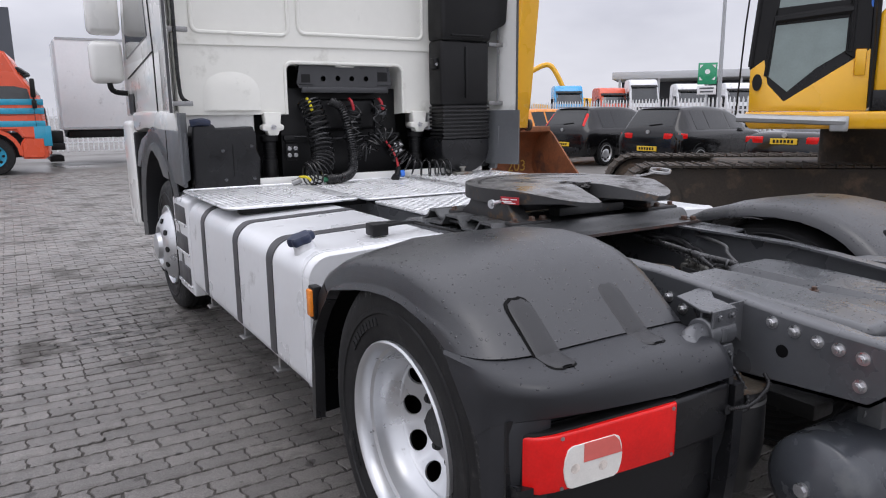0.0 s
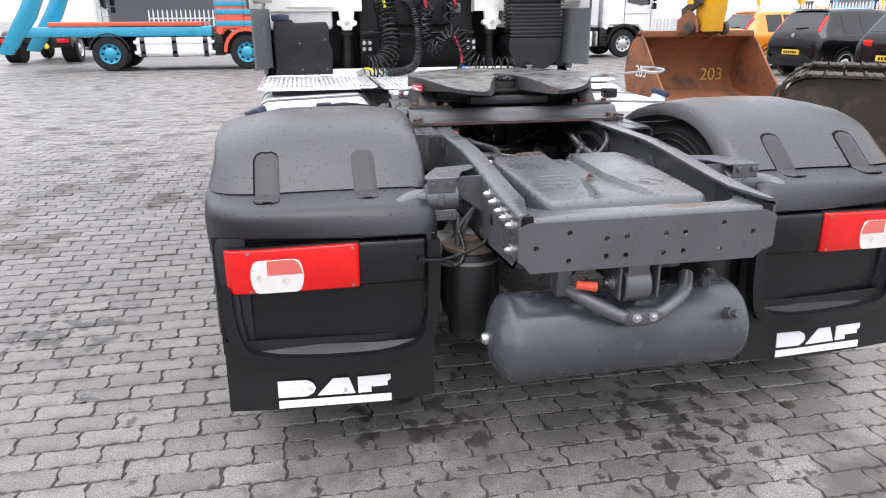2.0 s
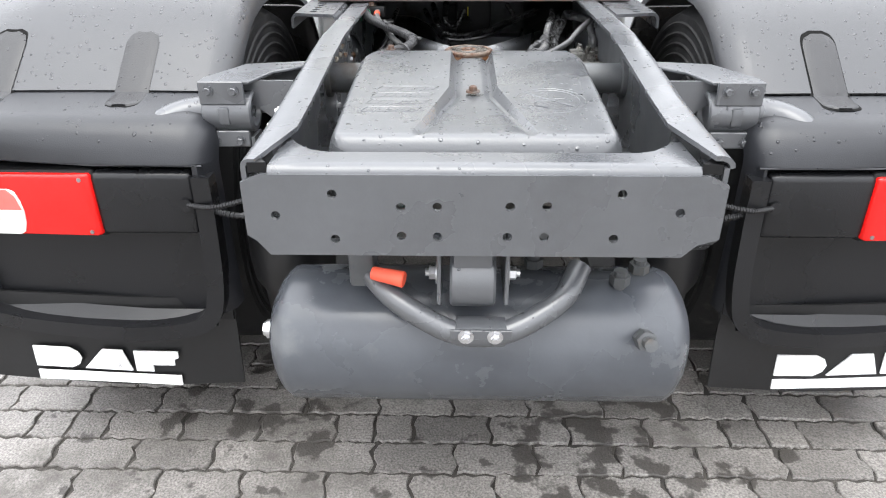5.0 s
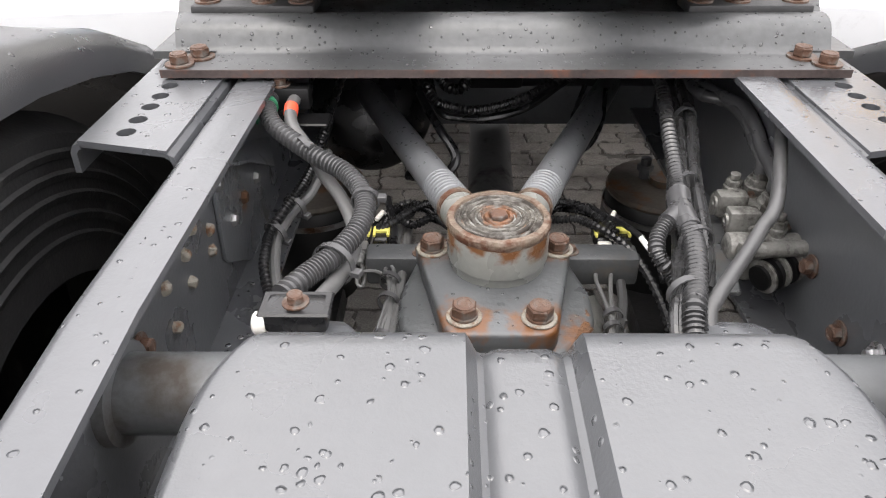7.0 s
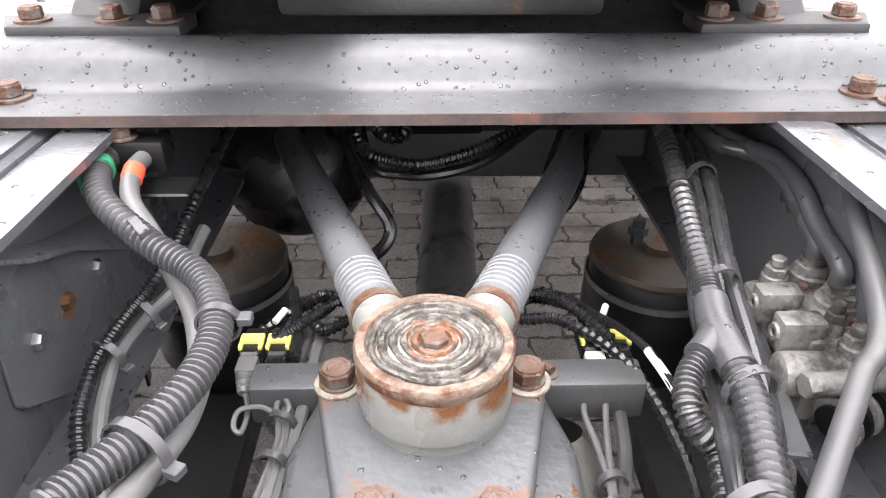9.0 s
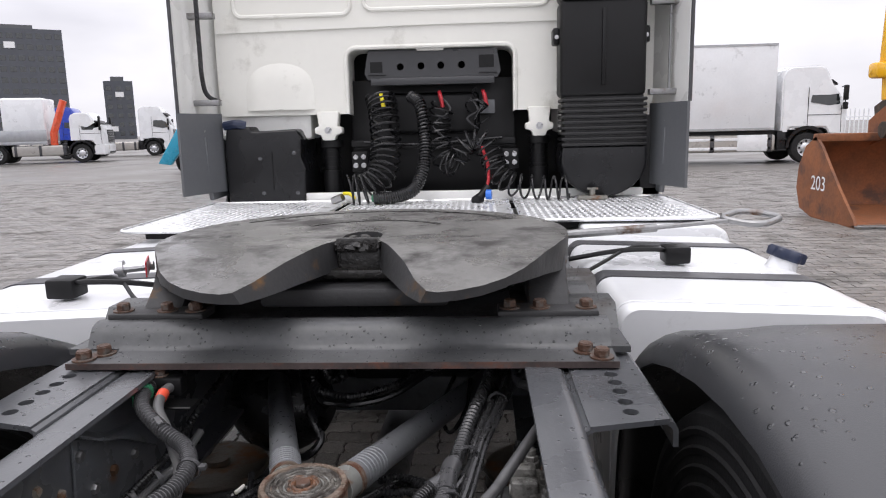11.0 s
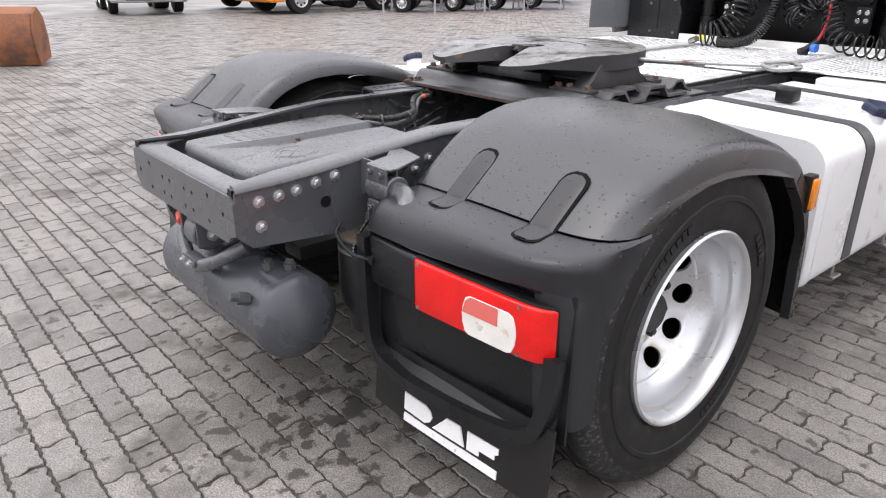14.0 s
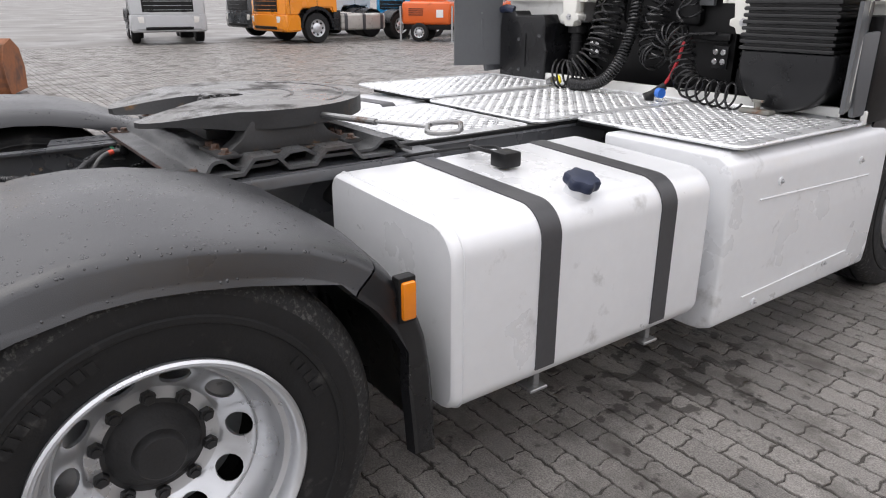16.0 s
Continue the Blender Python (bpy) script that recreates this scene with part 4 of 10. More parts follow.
            bmesh.ops.triangle_fill(o, use_beauty=True, use_dissolve=False, edges=es + eo)
        bmesh.ops.remove_doubles(o, verts=o.verts, dist=1e-6)
        bmesh.ops.recalc_face_normals(o, faces=o.faces)
        bmesh.ops.solidify(o, geom=list(o.faces), thickness=0.010)
        part("disc", join(bm, o), M["rim"], rim, "", 40)
        bm = B()
        lathe(bm, [(0, -0.33), (rim_r - 0.07, -0.33), (rim_r - 0.06, -0.27), (0, -0.27)], (0, 0, 0), (0, 0, 1), 48)
        part("inner_wheel", bm, M["rim"], rim)
        bm = B()
        hd = d - 0.062
        lathe(bm, [(0.0, hd + 0.075), (0.055, hd + 0.075), (0.062, hd + 0.068), (0.066, hd + 0.05), (0.078, hd + 0.045), (0.088, hd + 0.03), (0.10, hd + 0.025), (0.115, hd + 0.008), (0.158, hd + 0.004), (0.160, hd - 0.02)], (0, 0, 0), (0, 0, 1), 48)
        hub = part("hub", bm, M["hub"], e, "oily black wheel hub")
        bm = B()
        cyl(bm, (0, 0, 0), (0, 0, 0.030), 0.0195, n=6, bev=0.003)
        cyl(bm, (0, 0, 0.026), (0, 0, 0.036), 0.011, n=10)
        nut = part("wheel_nut", bm, M["hub"], hub)
        nut.matrix_basis = pose(0.138, 0, hd - 0.006)
        for k in range(1, 10):
            a = 2 * math.pi * k / 10
            again(nut, 0.138 * math.cos(a), 0.138 * math.sin(a), hd - 0.006)
    else:
        prof = [(rim_r + 0.004, -0.016), (rim_r + 0.006, 0.0), (rim_r, 0.006), (rim_r - 0.012, -0.01), (rim_r - 0.03, -0.02), (rim_r - 0.04, 0.0), (rim_r - 0.08, 0.045), (0.17, 0.075), (0.155, 0.075), (0.15, 0.05), (0.11, 0.05), (0.10, 0.10), (0.05, 0.115), (0, 0.115)]
        rim = part("rim", lathe(bm, prof, (0, 0, 0), (0, 0, 1), 72), M["rim"], e, "silver painted front rim")
        # black discs on the closed rim paint the dark of its hand holes
        for k in range(10):
            a = 2 * math.pi * (k + 0.5) / 10
            bm = B()
            cyl(bm, (0.213 * math.cos(a), 0.213 * math.sin(a), 0.052), (0.217 * math.cos(a), 0.217 * math.sin(a), 0.062), 0.022, n=14)
            part("hand_hole", bm, M["black"], rim)
    return e


for s in (-1, 1):
    wheel(s * 1.306 + 0.008, 1.023, 0.526, s, 0.526, 0.309)
    bm = B()
    rr = 0.524
    lathe(bm, [(0.29, 0), (rr - 0.03, 0.0), (rr, 0.05), (rr, 0.24), (rr - 0.03, 0.29), (0.29, 0.29)], (s * 0.62, 1.023, 0.526), (s, 0, 0), 64)
    it = part("inner_tyre", bm, M["tyre"], truck, "black inner twin tyre")
    for k in range(5):
        bm = B()
        lathe(bm, [(rr - 0.05 - k * 0.03, -0.002), (rr - 0.055 - k * 0.03, -0.006), (rr - 0.065 - k * 0.03, -0.002)], (s * 0.62, 1.023, 0.526), (s, 0, 0), 64)
        part("sidewall_rib", bm, M["tyre"], it)
    wheel(s * 1.235, 5.05, 0.520, s, front=True)

# ---- rear mudguards ----
C0 = (1.04, 0.522)
# rear face, eyebrow and ledge; steep lid with its crown; front section
REAR = [(0.335, 0.43), (0.325, 0.55), (0.318, 0.68), (0.314, 0.79), (0.315, 0.825), (0.322, 0.852), (0.338, 0.880), (0.354, 0.897), (0.372, 0.907), (0.395, 0.912), (0.502, 0.927)]
LID = [(0.5045, 0.933), (0.535, 0.958), (0.575, 0.991), (0.615, 1.024), (0.655, 1.053), (0.705, 1.081), (0.78, 1.110), (0.88, 1.131), (1.00, 1.137), (1.13, 1.127), (1.27, 1.102), (1.40, 1.066), (1.52, 1.010), (1.575, 0.972)]
FRONT = [(1.58, 0.966), (1.64, 0.905), (1.70, 0.82), (1.735, 0.72), (1.755, 0.60), (1.765, 0.47), (1.77, 0.33)]
PATHYZ = REAR + LID + FRONT
NR, NL = len(REAR), len(REAR) + len(LID)
# how far a section follows the ledge round the corner, and where it meets the wheel arch
SWEEP = {4: (0.45, 155.0, 1.294), 5: (0.8, 150.0, 1.296), 6: (1, 143.5, 1.297), 7: (1, 137.5, 1.297), 8: (1, 134.6, 1.294), 9: (1, 133.4, 1.295), 10: (1, 132.4, 1.290), 11: (1, 132.0, 1.289), 12: (0.92, 129.5, 1.289), 13: (0.78, 127.0, 1.288), 14: (0.6, 124.0, 1.288), 15: (0.4, 120.5, 1.288), 16: (0.2, 116.0, 1.288)}


def guard_section(s, i, inner=0.585, outer=1.288):
    y, z = PATHYZ[i]
    lo, hi = {NR - 1: (NR - 2, NR - 1), NR: (NR, NR + 1), NL - 1: (NL - 2, NL + 1), NL: (NL - 2, NL + 1)}.get(i, (max(i - 1, 0), min(i + 1, len(PATHYZ) - 1)))
    a, b = PATHYZ[lo], PATHYZ[hi]
    t = Vector((b[0] - a[0], b[1] - a[1])).normalized()
    nrm = Vector((-t.y, t.x))
    if nrm.dot(Vector((y - C0[0], z - C0[1]))) < 0:
        nrm = -nrm
    d = Vector((y - C0[0], z - C0[1]))
    arch = Vector(C0) + d.normalized() * min(0.575 + 0.013 * max(0, i - NL), d.length - 0.03)
    pts = []
    for x, drop in ((inner, 0.060), (inner + 0.008, 0.028), (inner + 0.028, 0.008), (inner + 0.06, 0.0), (0.76, -0.002), (0.94, -0.003), (1.08, -0.001), (1.16, 0.009), (1.215, 0.020), (1.250, 0.030), (1.268, 0.040), (1.277, 0.058), (1.281, 0.108)):
        k = min(1.0, max(0.0, (drop - 0.030) / 0.03)) if x > 1.0 else 0.0
        if 0.7 < x < 1.15 and NR + 4 < i < NL - 3:
            drop -= 0.009 * min(1, (i - NR - 4) / 1.5)
        p = Vector((y, z)) - nrm.lerp(d.normalized(), k).normalized() * drop
        pts.append((s * x, p.x, p.y))
    for f in (0.35, 0.7, 1.0):
        q = Vector((y, z)) - d.normalized() * 0.108
        p = q.lerp(arch, f) if (arch - q).dot(d) < 0 else q - d.normalized() * 0.02 * f
        pts.append((s * (1.281 + 0.007 * f), p.x, p.y))
    if i in SWEEP:
        w, ang, wide = SWEEP[i]
        end = (C0[0] + 0.558 * math.cos(radians(ang)), C0[1] + 0.558 * math.sin(radians(ang)))
        for k in range(1, 10):
            u = k / 9 * math.pi / 2
            cx_, cy_ = math.sin(u) ** 0.68, 1 - math.cos(u) ** 0.68
            v = Vector((s * (1.10 + (wide - 1.10) * cx_), y + (end[0] - y) * cy_, z + (end[1] - z) * cy_))
            pts[6 + k] = tuple(Vector(pts[6 + k]).lerp(v, w))
    last = pts[-1]
    pts.append((s * (abs(last[0]) - 0.026), last[1] + (C0[0] - last[1]) * 0.012, last[2] + (C0[1] - last[2]) * 0.012))
    wide = 1.22 if s > 0 else 1.16
    return [(s * (1.05 + (abs(x) - 1.05) * wide) if abs(x) > 1.05 else x, py, pz) for x, py, pz in pts]


def bow(ob, tilt=0.0):
    """The rear face falls back towards its outer end."""
    for v in ob.data.vertices:
        k = max(0, abs(v.co.x) - 0.84)
        fade = min(1, max(0, (0.90 - v.co.z) / 0.07)) * min(1, max(0, (0.52 - v.co.y) / 0.12))
        v.co.y += 0.15 * k * fade
        v.co.z -= tilt * k
    return ob


def mudguard(s):
    e = new("rear_mudguard")
    e.parent = truck
    tagged(e, "dark grey three-piece plastic mudguard, wet, over the twin tyres")
    # shoulder above the lamp recess, then the outer and inner columns beside it
    bm = B()
    shell(bm, [guard_section(s, i) for i in range(4, NR)], 0.006 * s)
    lipx = (0.60, 0.70, 0.85, 1.0, 1.12, 1.19, 1.235)
    shell(bm, [[(s * x, 0.319 + max(0, x - 1.1) * 0.10, 0.824) for x in lipx], [(s * x, 0.335, 0.816) for x in lipx], [(s * x, 0.356, 0.818) for x in lipx]], 0.004)
    # extra shade sits in this base colour; the lid keeps the lighter plastic
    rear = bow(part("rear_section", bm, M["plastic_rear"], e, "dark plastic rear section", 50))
    bm = B()
    rows = []
    for i in range(0, 5):
        g = guard_section(s, i)
        rows.append([(s * 1.205, g[8][1] + 0.035, g[8][2]), (s * 1.212, g[8][1] + 0.004, g[8][2])] + g[8:])
    shell(bm, rows, 0.005 * s)
    bow(part("outer_column", bm, M["plastic_rear"], rear, "", 50))
    bm = B()
    rows = []
    for i in range(0, 5):
        g = guard_section(s, i)
        rows.append(g[:3] + [(s * 0.620, g[2][1] + 0.002, g[2][2]), (s * 0.626, g[2][1] + 0.035, g[2][2])])
    shell(bm, rows, 0.005 * s)
    part("inner_column", bm, M["plastic_rear"], rear, "", 50)
    bm = B()
    shell(bm, [guard_section(s, i) for i in range(NR, NL)], 0.006 * s)
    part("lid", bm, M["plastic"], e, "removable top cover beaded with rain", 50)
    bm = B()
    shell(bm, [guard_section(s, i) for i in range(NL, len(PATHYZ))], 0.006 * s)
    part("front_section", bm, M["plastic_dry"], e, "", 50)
    # rubber catches over the seam; a black pad beneath paints each one's shaded groove
    def on_lid(y):
        for (ya, za), (yb, zb_) in zip(PATHYZ[5:], PATHYZ[6:]):
            if ya <= y <= yb:
                return za + (zb_ - za) * (y - ya) / (yb - ya)

    def pad(xc, half, y0, y1, lift, thick):
        rows = []
        for k in range(30):
            t = k / 29
            y = y0 + (y1 - y0) * t
            end = min(1.0, (1 - t) * 6.5, t * 7.5)
            w = half * (0.40 + 0.60 * math.sqrt(max(0, 1 - (1 - end) ** 2)))
            cx_ = xc
            z = on_lid(y)
            lf = lift + 0.003 * max(0, 1 - t * 5)
            rows.append([(s * (cx_ + w * q), y - lf * 0.62, z + lf * 0.78 - (0.0025 if abs(q) > 0.95 else 0)) for q in (-1, -0.85, -0.4, 0.4, 0.85, 1)])
        bm = B()
        shell(bm, rows, thick * s)
        return bm
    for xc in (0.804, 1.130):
        seat = part("catch_seat", pad(xc, 0.0455, 0.420, 0.645, 0.0030, 0.004), M["groove_shade"], e, "", 40)
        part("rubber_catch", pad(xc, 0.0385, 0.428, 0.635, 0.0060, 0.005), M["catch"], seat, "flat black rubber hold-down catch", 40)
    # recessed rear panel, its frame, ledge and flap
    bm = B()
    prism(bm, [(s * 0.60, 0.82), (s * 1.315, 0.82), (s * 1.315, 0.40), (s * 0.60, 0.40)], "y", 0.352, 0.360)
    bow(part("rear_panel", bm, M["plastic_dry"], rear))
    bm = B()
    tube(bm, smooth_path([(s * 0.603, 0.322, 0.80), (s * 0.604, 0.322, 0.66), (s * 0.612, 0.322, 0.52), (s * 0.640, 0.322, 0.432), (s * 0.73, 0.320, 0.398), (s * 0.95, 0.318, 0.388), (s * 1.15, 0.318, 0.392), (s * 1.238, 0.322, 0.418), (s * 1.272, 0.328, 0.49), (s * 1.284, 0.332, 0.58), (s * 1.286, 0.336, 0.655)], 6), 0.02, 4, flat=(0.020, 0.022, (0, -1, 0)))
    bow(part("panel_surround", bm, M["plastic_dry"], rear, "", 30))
    bm = B()
    rows = []
    for k in range(9):
        f = k / 8
        z = 0.655 - 0.270 * f
        pull = 0.012 + 0.040 * max(0, f - 0.3) ** 1.5
        deep = 0.475 - 0.06 * f ** 2
        rows.append([(s * (1.250 - pull), 0.352, z), (s * (1.258 - pull), 0.334, z), (s * (1.280 - pull), 0.330, z), (s * (1.302 - pull), 0.337, z), (s * (1.313 - pull), 0.356, z), (s * (1.316 - pull), 0.40, z), (s * (1.314 - pull), deep, z), (s * (1.300 - pull), deep + 0.004, z)])
    shell(bm, rows, 0.005 * s)
    bow(part("lower_column", bm, M["plastic_rear"], rear, "", 40))
    bm = B()
    grid = [[(s * x, y, z) for x in (0.63, 0.80, 0.95, 1.10, 1.25)] for y, z in ((0.352, 0.432), (0.336, 0.418), (0.320, 0.404))]
    shell(bm, grid, 0.004)
    bow(part("panel_ledge", bm, M["plastic_dry"], rear))
    bm = B()
    low_ = 0.0 if s < 0 else 0.010
    grid = [[(s * (0.598 + 0.71 * k / 12), 0.366 + 0.05 * max(0, k / 12 - 0.35) - 0.02 * (1 - j / 3), 0.455 + (0.209 - 0.006 * k / 12 - 0.010 * math.sin(math.pi * k / 12) + low_ - 0.455) * (1 - j / 3)) for k in range(13)] for j in range(4)]
    shell(bm, grid, 0.008 * s)
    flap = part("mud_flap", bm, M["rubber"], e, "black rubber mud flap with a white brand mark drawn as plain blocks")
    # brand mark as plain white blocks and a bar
    bm = B()
    x0, x1 = (0.756, 1.143)

    def blk(pts):
        o = B()
        prism(o, [((px if s > 0 else -(x0 + x1) + px), pz + low_) for px, pz in pts], "y", 0.0, 0.004)
        for v in o.verts:
            v.co.y += 0.366 + 0.05 * max(0, (abs(v.co.x) - 0.598) / 0.71 - 0.35) - 0.02 * (0.455 - v.co.z) / 0.246 - 0.0135
        join(bm, o)
    za, zb_, zc, zd = 0.308, 0.249, 0.236, 0.209
    blk([(x0, za), (x0 + 0.098, za), (x0 + 0.120, za - 0.012), (x0 + 0.128, za - 0.030), (x0 + 0.120, zb_ + 0.012), (x0 + 0.098, zb_), (x0, zb_)])
    blk([(x0 + 0.132, zb_), (x0 + 0.188, za), (x0 + 0.242, za), (x0 + 0.262, zb_)])
    blk([(x0 + 0.272, zb_), (x0 + 0.272, za), (x1, za), (x1, za - 0.018), (x1 - 0.012, za - 0.024), (x1 - 0.012, za - 0.040), (x0 + 0.318, za - 0.040), (x0 + 0.318, zb_)])
    blk([(x0, zc), (x1, zc), (x1, zd), (x0, zd)])
    part("brand_mark", bm, M["textwhite"], flap, "white block mark and bar")
    # tail lamp
    bm = B()
    plan = [(0.848, 0.348), (0.848, 0.308), (0.860, 0.299), (0.90, 0.298), (1.15, 0.298), (1.215, 0.300), (1.252, 0.308), (1.276, 0.328), (1.287, 0.362), (1.287, 0.412), (1.25, 0.412), (1.20, 0.348)]
    prism(bm, [(s * x, y) for x, y in plan], "z", 0.657, 0.807, 0.012, 3)
    lamp = bow(part("tail_lamp", bm, M["red"], e, "red rectangular tail lamp with a clear reversing window"), 0.055)
    bm = B()
    prism(bm, [(s * (x + 0.006 * (1 if x > 1.0 else -1)), y + 0.012) for x, y in plan], "z", 0.650, 0.814, 0.008, 2)
    bow(part("lamp_gasket", bm, M["black"], lamp, "black gasket"), 0.055)
    bm = B()
    win = [(s * (1.112 + 0.085 * math.cos(radians(a_)) ** 1.0 * 1.0), 0.716 + 0.056 * max(-1, min(1, 1.75 * math.sin(radians(a_))))) for a_ in range(0, 360, 15)]
    prism(bm, win, "y", 0.2945, 0.2990, 0.0015, 1)
    bow(part("clear_window", bm, M["lens"], lamp, "clear white lens"), 0.055)
    bm = B()
    prism(bm, [(s * 1.142, 0.772), (s * 1.142, 0.722), (s * 1.030, 0.722), (s * 1.039, 0.755), (s * 1.056, 0.772)], "y", 0.2925, 0.2943, 0.0008, 1)
    bow(part("pink_window", bm, M["red_pale"], lamp, "pale red lens"), 0.055)
    for x, z in ((1.085, 0.700), (1.165, 0.712)):
        bm = B()
        cyl(bm, (s * x, 0.2952, z), (s * x, 0.2938, z), 0.013, n=16)
        bow(part("bulb", bm, M["bulb"], lamp, "dim bulb behind the clear lens"), 0.055)
    for x, z in ((0.87, 0.795), (0.87, 0.669), (1.20, 0.797), (1.20, 0.667)):
        bm = B()
        cyl(bm, (s * x, 0.2990, z), (s * x, 0.2965, z), 0.005, n=10)
        bow(part("lamp_screw", bm, M["steel"], lamp), 0.055)
    bm = B()
    bx(bm, min(s * 0.625, s * 0.857), max(s * 0.625, s * 0.857), 0.312, 0.36, 0.655, 0.808, 0.016, 3)
    cyl(bm, (s * 0.645, 0.322, 0.735), (s * 0.645, 0.302, 0.735), 0.014, n=12)
    part("lamp_housing", bm, M["plastic_dry"], e)
    # side marker on the front section
    bm = B()
    bx(bm, min(s * 1.300, s * 1.336), max(s * 1.300, s * 1.336), 1.605, 1.66, 0.775, 0.905, 0.006)
    mk = part("marker_housing", bm, M["black"], e)
    bm = B()
    bx(bm, min(s * 1.32, s * 1.348), max(s * 1.32, s * 1.348), 1.612, 1.653, 0.788, 0.893, 0.006)
    part("marker_lens", bm, M["orange"], mk, "amber side marker lens")


for s in (-1, 1):
    mudguard(s)

# ---- fifth wheel and its carrier ----
bm = B()
prof = [(1.328, 1.030), (1.395, 1.031), (1.402, 1.034), (1.408, 1.042), (1.414, 1.053), (1.420, 1.063), (1.427, 1.071), (1.437, 1.0765), (1.450, 1.079), (1.462, 1.079), (1.474, 1.0765), (1.484, 1.071), (1.492, 1.063), (1.500, 1.056), (1.510, 1.051), (1.524, 1.050), (1.62, 1.050), (1.66, 1.058), (1.70, 1.082), (1.76, 1.084), (1.80, 1.06), (1.83, 1.05), (2.02, 1.05), (2.04, 1.058), (2.07, 1.082), (2.12, 1.082), (2.15, 1.05), (2.20, 1.031)]
grid = [[(x, y, z) for x in [-0.515 + 1.03 * k / 20 for k in range(21)]] for y, z in prof]
shell(bm, grid, 0.011)
carrier = part("carrier_plate", bm, M["plate"], truck, "wet black pressed steel carrier plate with a rusty edge")
bm = B()
bx(bm, -0.515, 0.515, 1.3265, 1.329, 1.019, 1.031)
part("rusty_edge", bm, M["edge_rust"], carrier, "rusty cut edge")
rb = hexbolt("rusty_bolt", M["rust"], truck, 0.0145, 0.014, 0.022)
rb.matrix_basis = pose(-0.492, 1.352, 1.031)
for x, y in ((-0.470, 1.385), (0.487, 1.352), (0.462, 1.385)):
    again(rb, x, y, 1.031, 0, 0, 20)


def strip_with_holes(s):
    bm = B()
    hs = [(s * 0.495, y, 0.0125) for y in (1.14, 1.18, 1.225, 1.265, 1.305, 1.40)]
    holed(bm, [(s * 0.425, 1.085), (s * 0.548, 1.115), (s * 0.548, 2.3), (s * 0.425, 2.3)], hs, "z", 1.006, 1.015)
    rows = [[(s * 0.548, y, 1.0105), (s * 0.556, y, 1.008), (s * 0.561, y, 0.998), (s * 0.562, y, 0.97)] for y in (1.115, 1.6, 2.3)]
    shell(bm, rows, 0.008)
    rows = [[(s * 0.425, y, 1.0105), (s * 0.418, y, 1.006), (s * 0.415, y, 0.996), (s * 0.414, y, 0.96)] for y in (1.085, 1.6, 2.3)]
    shell(bm, rows, 0.006)
    part("drilled_side_channel", bm, M["chassis"], truck, "grey channel with a row of round holes")


for s in (-1, 1):
    strip_with_holes(s)
    # feet and pedestals
    bm = B()
    bx(bm, min(s * 0.30, s * 0.50), max(s * 0.30, s * 0.50), 1.46, 1.53, 1.074, 1.090, 0.004)
    bx(bm, min(s * 0.30, s * 0.49), max(s * 0.30, s * 0.49), 1.92, 1.99, 1.074, 1.090, 0.004)
    bx(bm, min(s * 0.33, s * 0.47), max(s * 0.33, s * 0.47), 1.46, 1.99, 1.068, 1.078, 0.003)
    prism(bm, [(1.50, 1.078), (1.56, 1.125), (1.60, 1.185), (1.84, 1.185), (1.88, 1.125), (1.96, 1.078)], "x", s * 0.365, s * 0.45, 0.008)
    ped = part("pedestal", bm, M["fifth_side"], truck, "black cast pedestal of the fifth wheel")
    for x in (0.325, 0.385, 0.478):
        again(rb, s * x, 1.488, 1.090, 0, 0, 10 * x * 50, ped, 0.95)
        again(rb, s * x, 1.955, 1.090, 0, 0, 33 * x * 20, ped, 0.9)
    # wavy outer foot of the carrier
    bm = B()
    tube(bm, [(s * 0.50, y, z) for y, z in ((1.40, 1.03), (1.52, 1.03), (1.56, 1.075), (1.64, 1.075), (1.68, 1.03), (1.78, 1.03), (1.82, 1.075), (1.92, 1.075), (1.96, 1.03), (2.1, 1.03))], 0.01, 4, flat=(0.05, 0.006, (0, 0, 1)))
    part("wavy_foot", bm, M["plate"], carrier, "", 30)

# the top plate: outline with a forked throat
out2 = []
for k in range(41):
    a = radians(-32 + (180 + 64) * k / 40)
    out2.append((0.468 * math.cos(a), 1.735 + 0.468 * math.sin(a)))
# from the left side round the left lobe, into the throat, round the right lobe
lobe = [(-0.378, 1.448), (-0.348, 1.394), (-0.311, 1.346), (-0.270, 1.313), (-0.228, 1.293), (-0.192, 1.285), (-0.172, 1.292), (-0.148, 1.342), (-0.118, 1.440), (-0.084, 1.525), (-0.046, 1.612), (-0.042, 1.70), (-0.025, 1.735), (0, 1.742)]
out2 += lobe + [(-x, y) for x, y in lobe[-2::-1]]
o = B()
vs = [o.verts.new((x, y, 0)) for x, y in out2]
es = [o.edges.new((vs[i], vs[(i + 1) % len(vs)])) for i in range(len(vs))]
bmesh.ops.triangle_fill(o, use_beauty=True, use_dissolve=False, edges=es)
for yy in (1.32, 1.36, 1.40, 1.44, 1.48, 1.52, 1.56):
    bmesh.ops.bisect_plane(o, geom=o.verts[:] + o.edges[:] + o.faces[:], plane_co=(0, yy, 0), plane_no=(0, 1, 0))
def fz(y):
    return 1.213 - (0.034 * ((1.56 - y) / 0.235) ** 1.2 if y < 1.56 else 0)
low = bmesh.ops.extrude_face_region(o, geom=o.faces[:])
new_v = [e for e in low["geom"] if isinstance(e, bmesh.types.BMVert)]
for v in o.verts:
    v.co.z = fz(v.co.y)
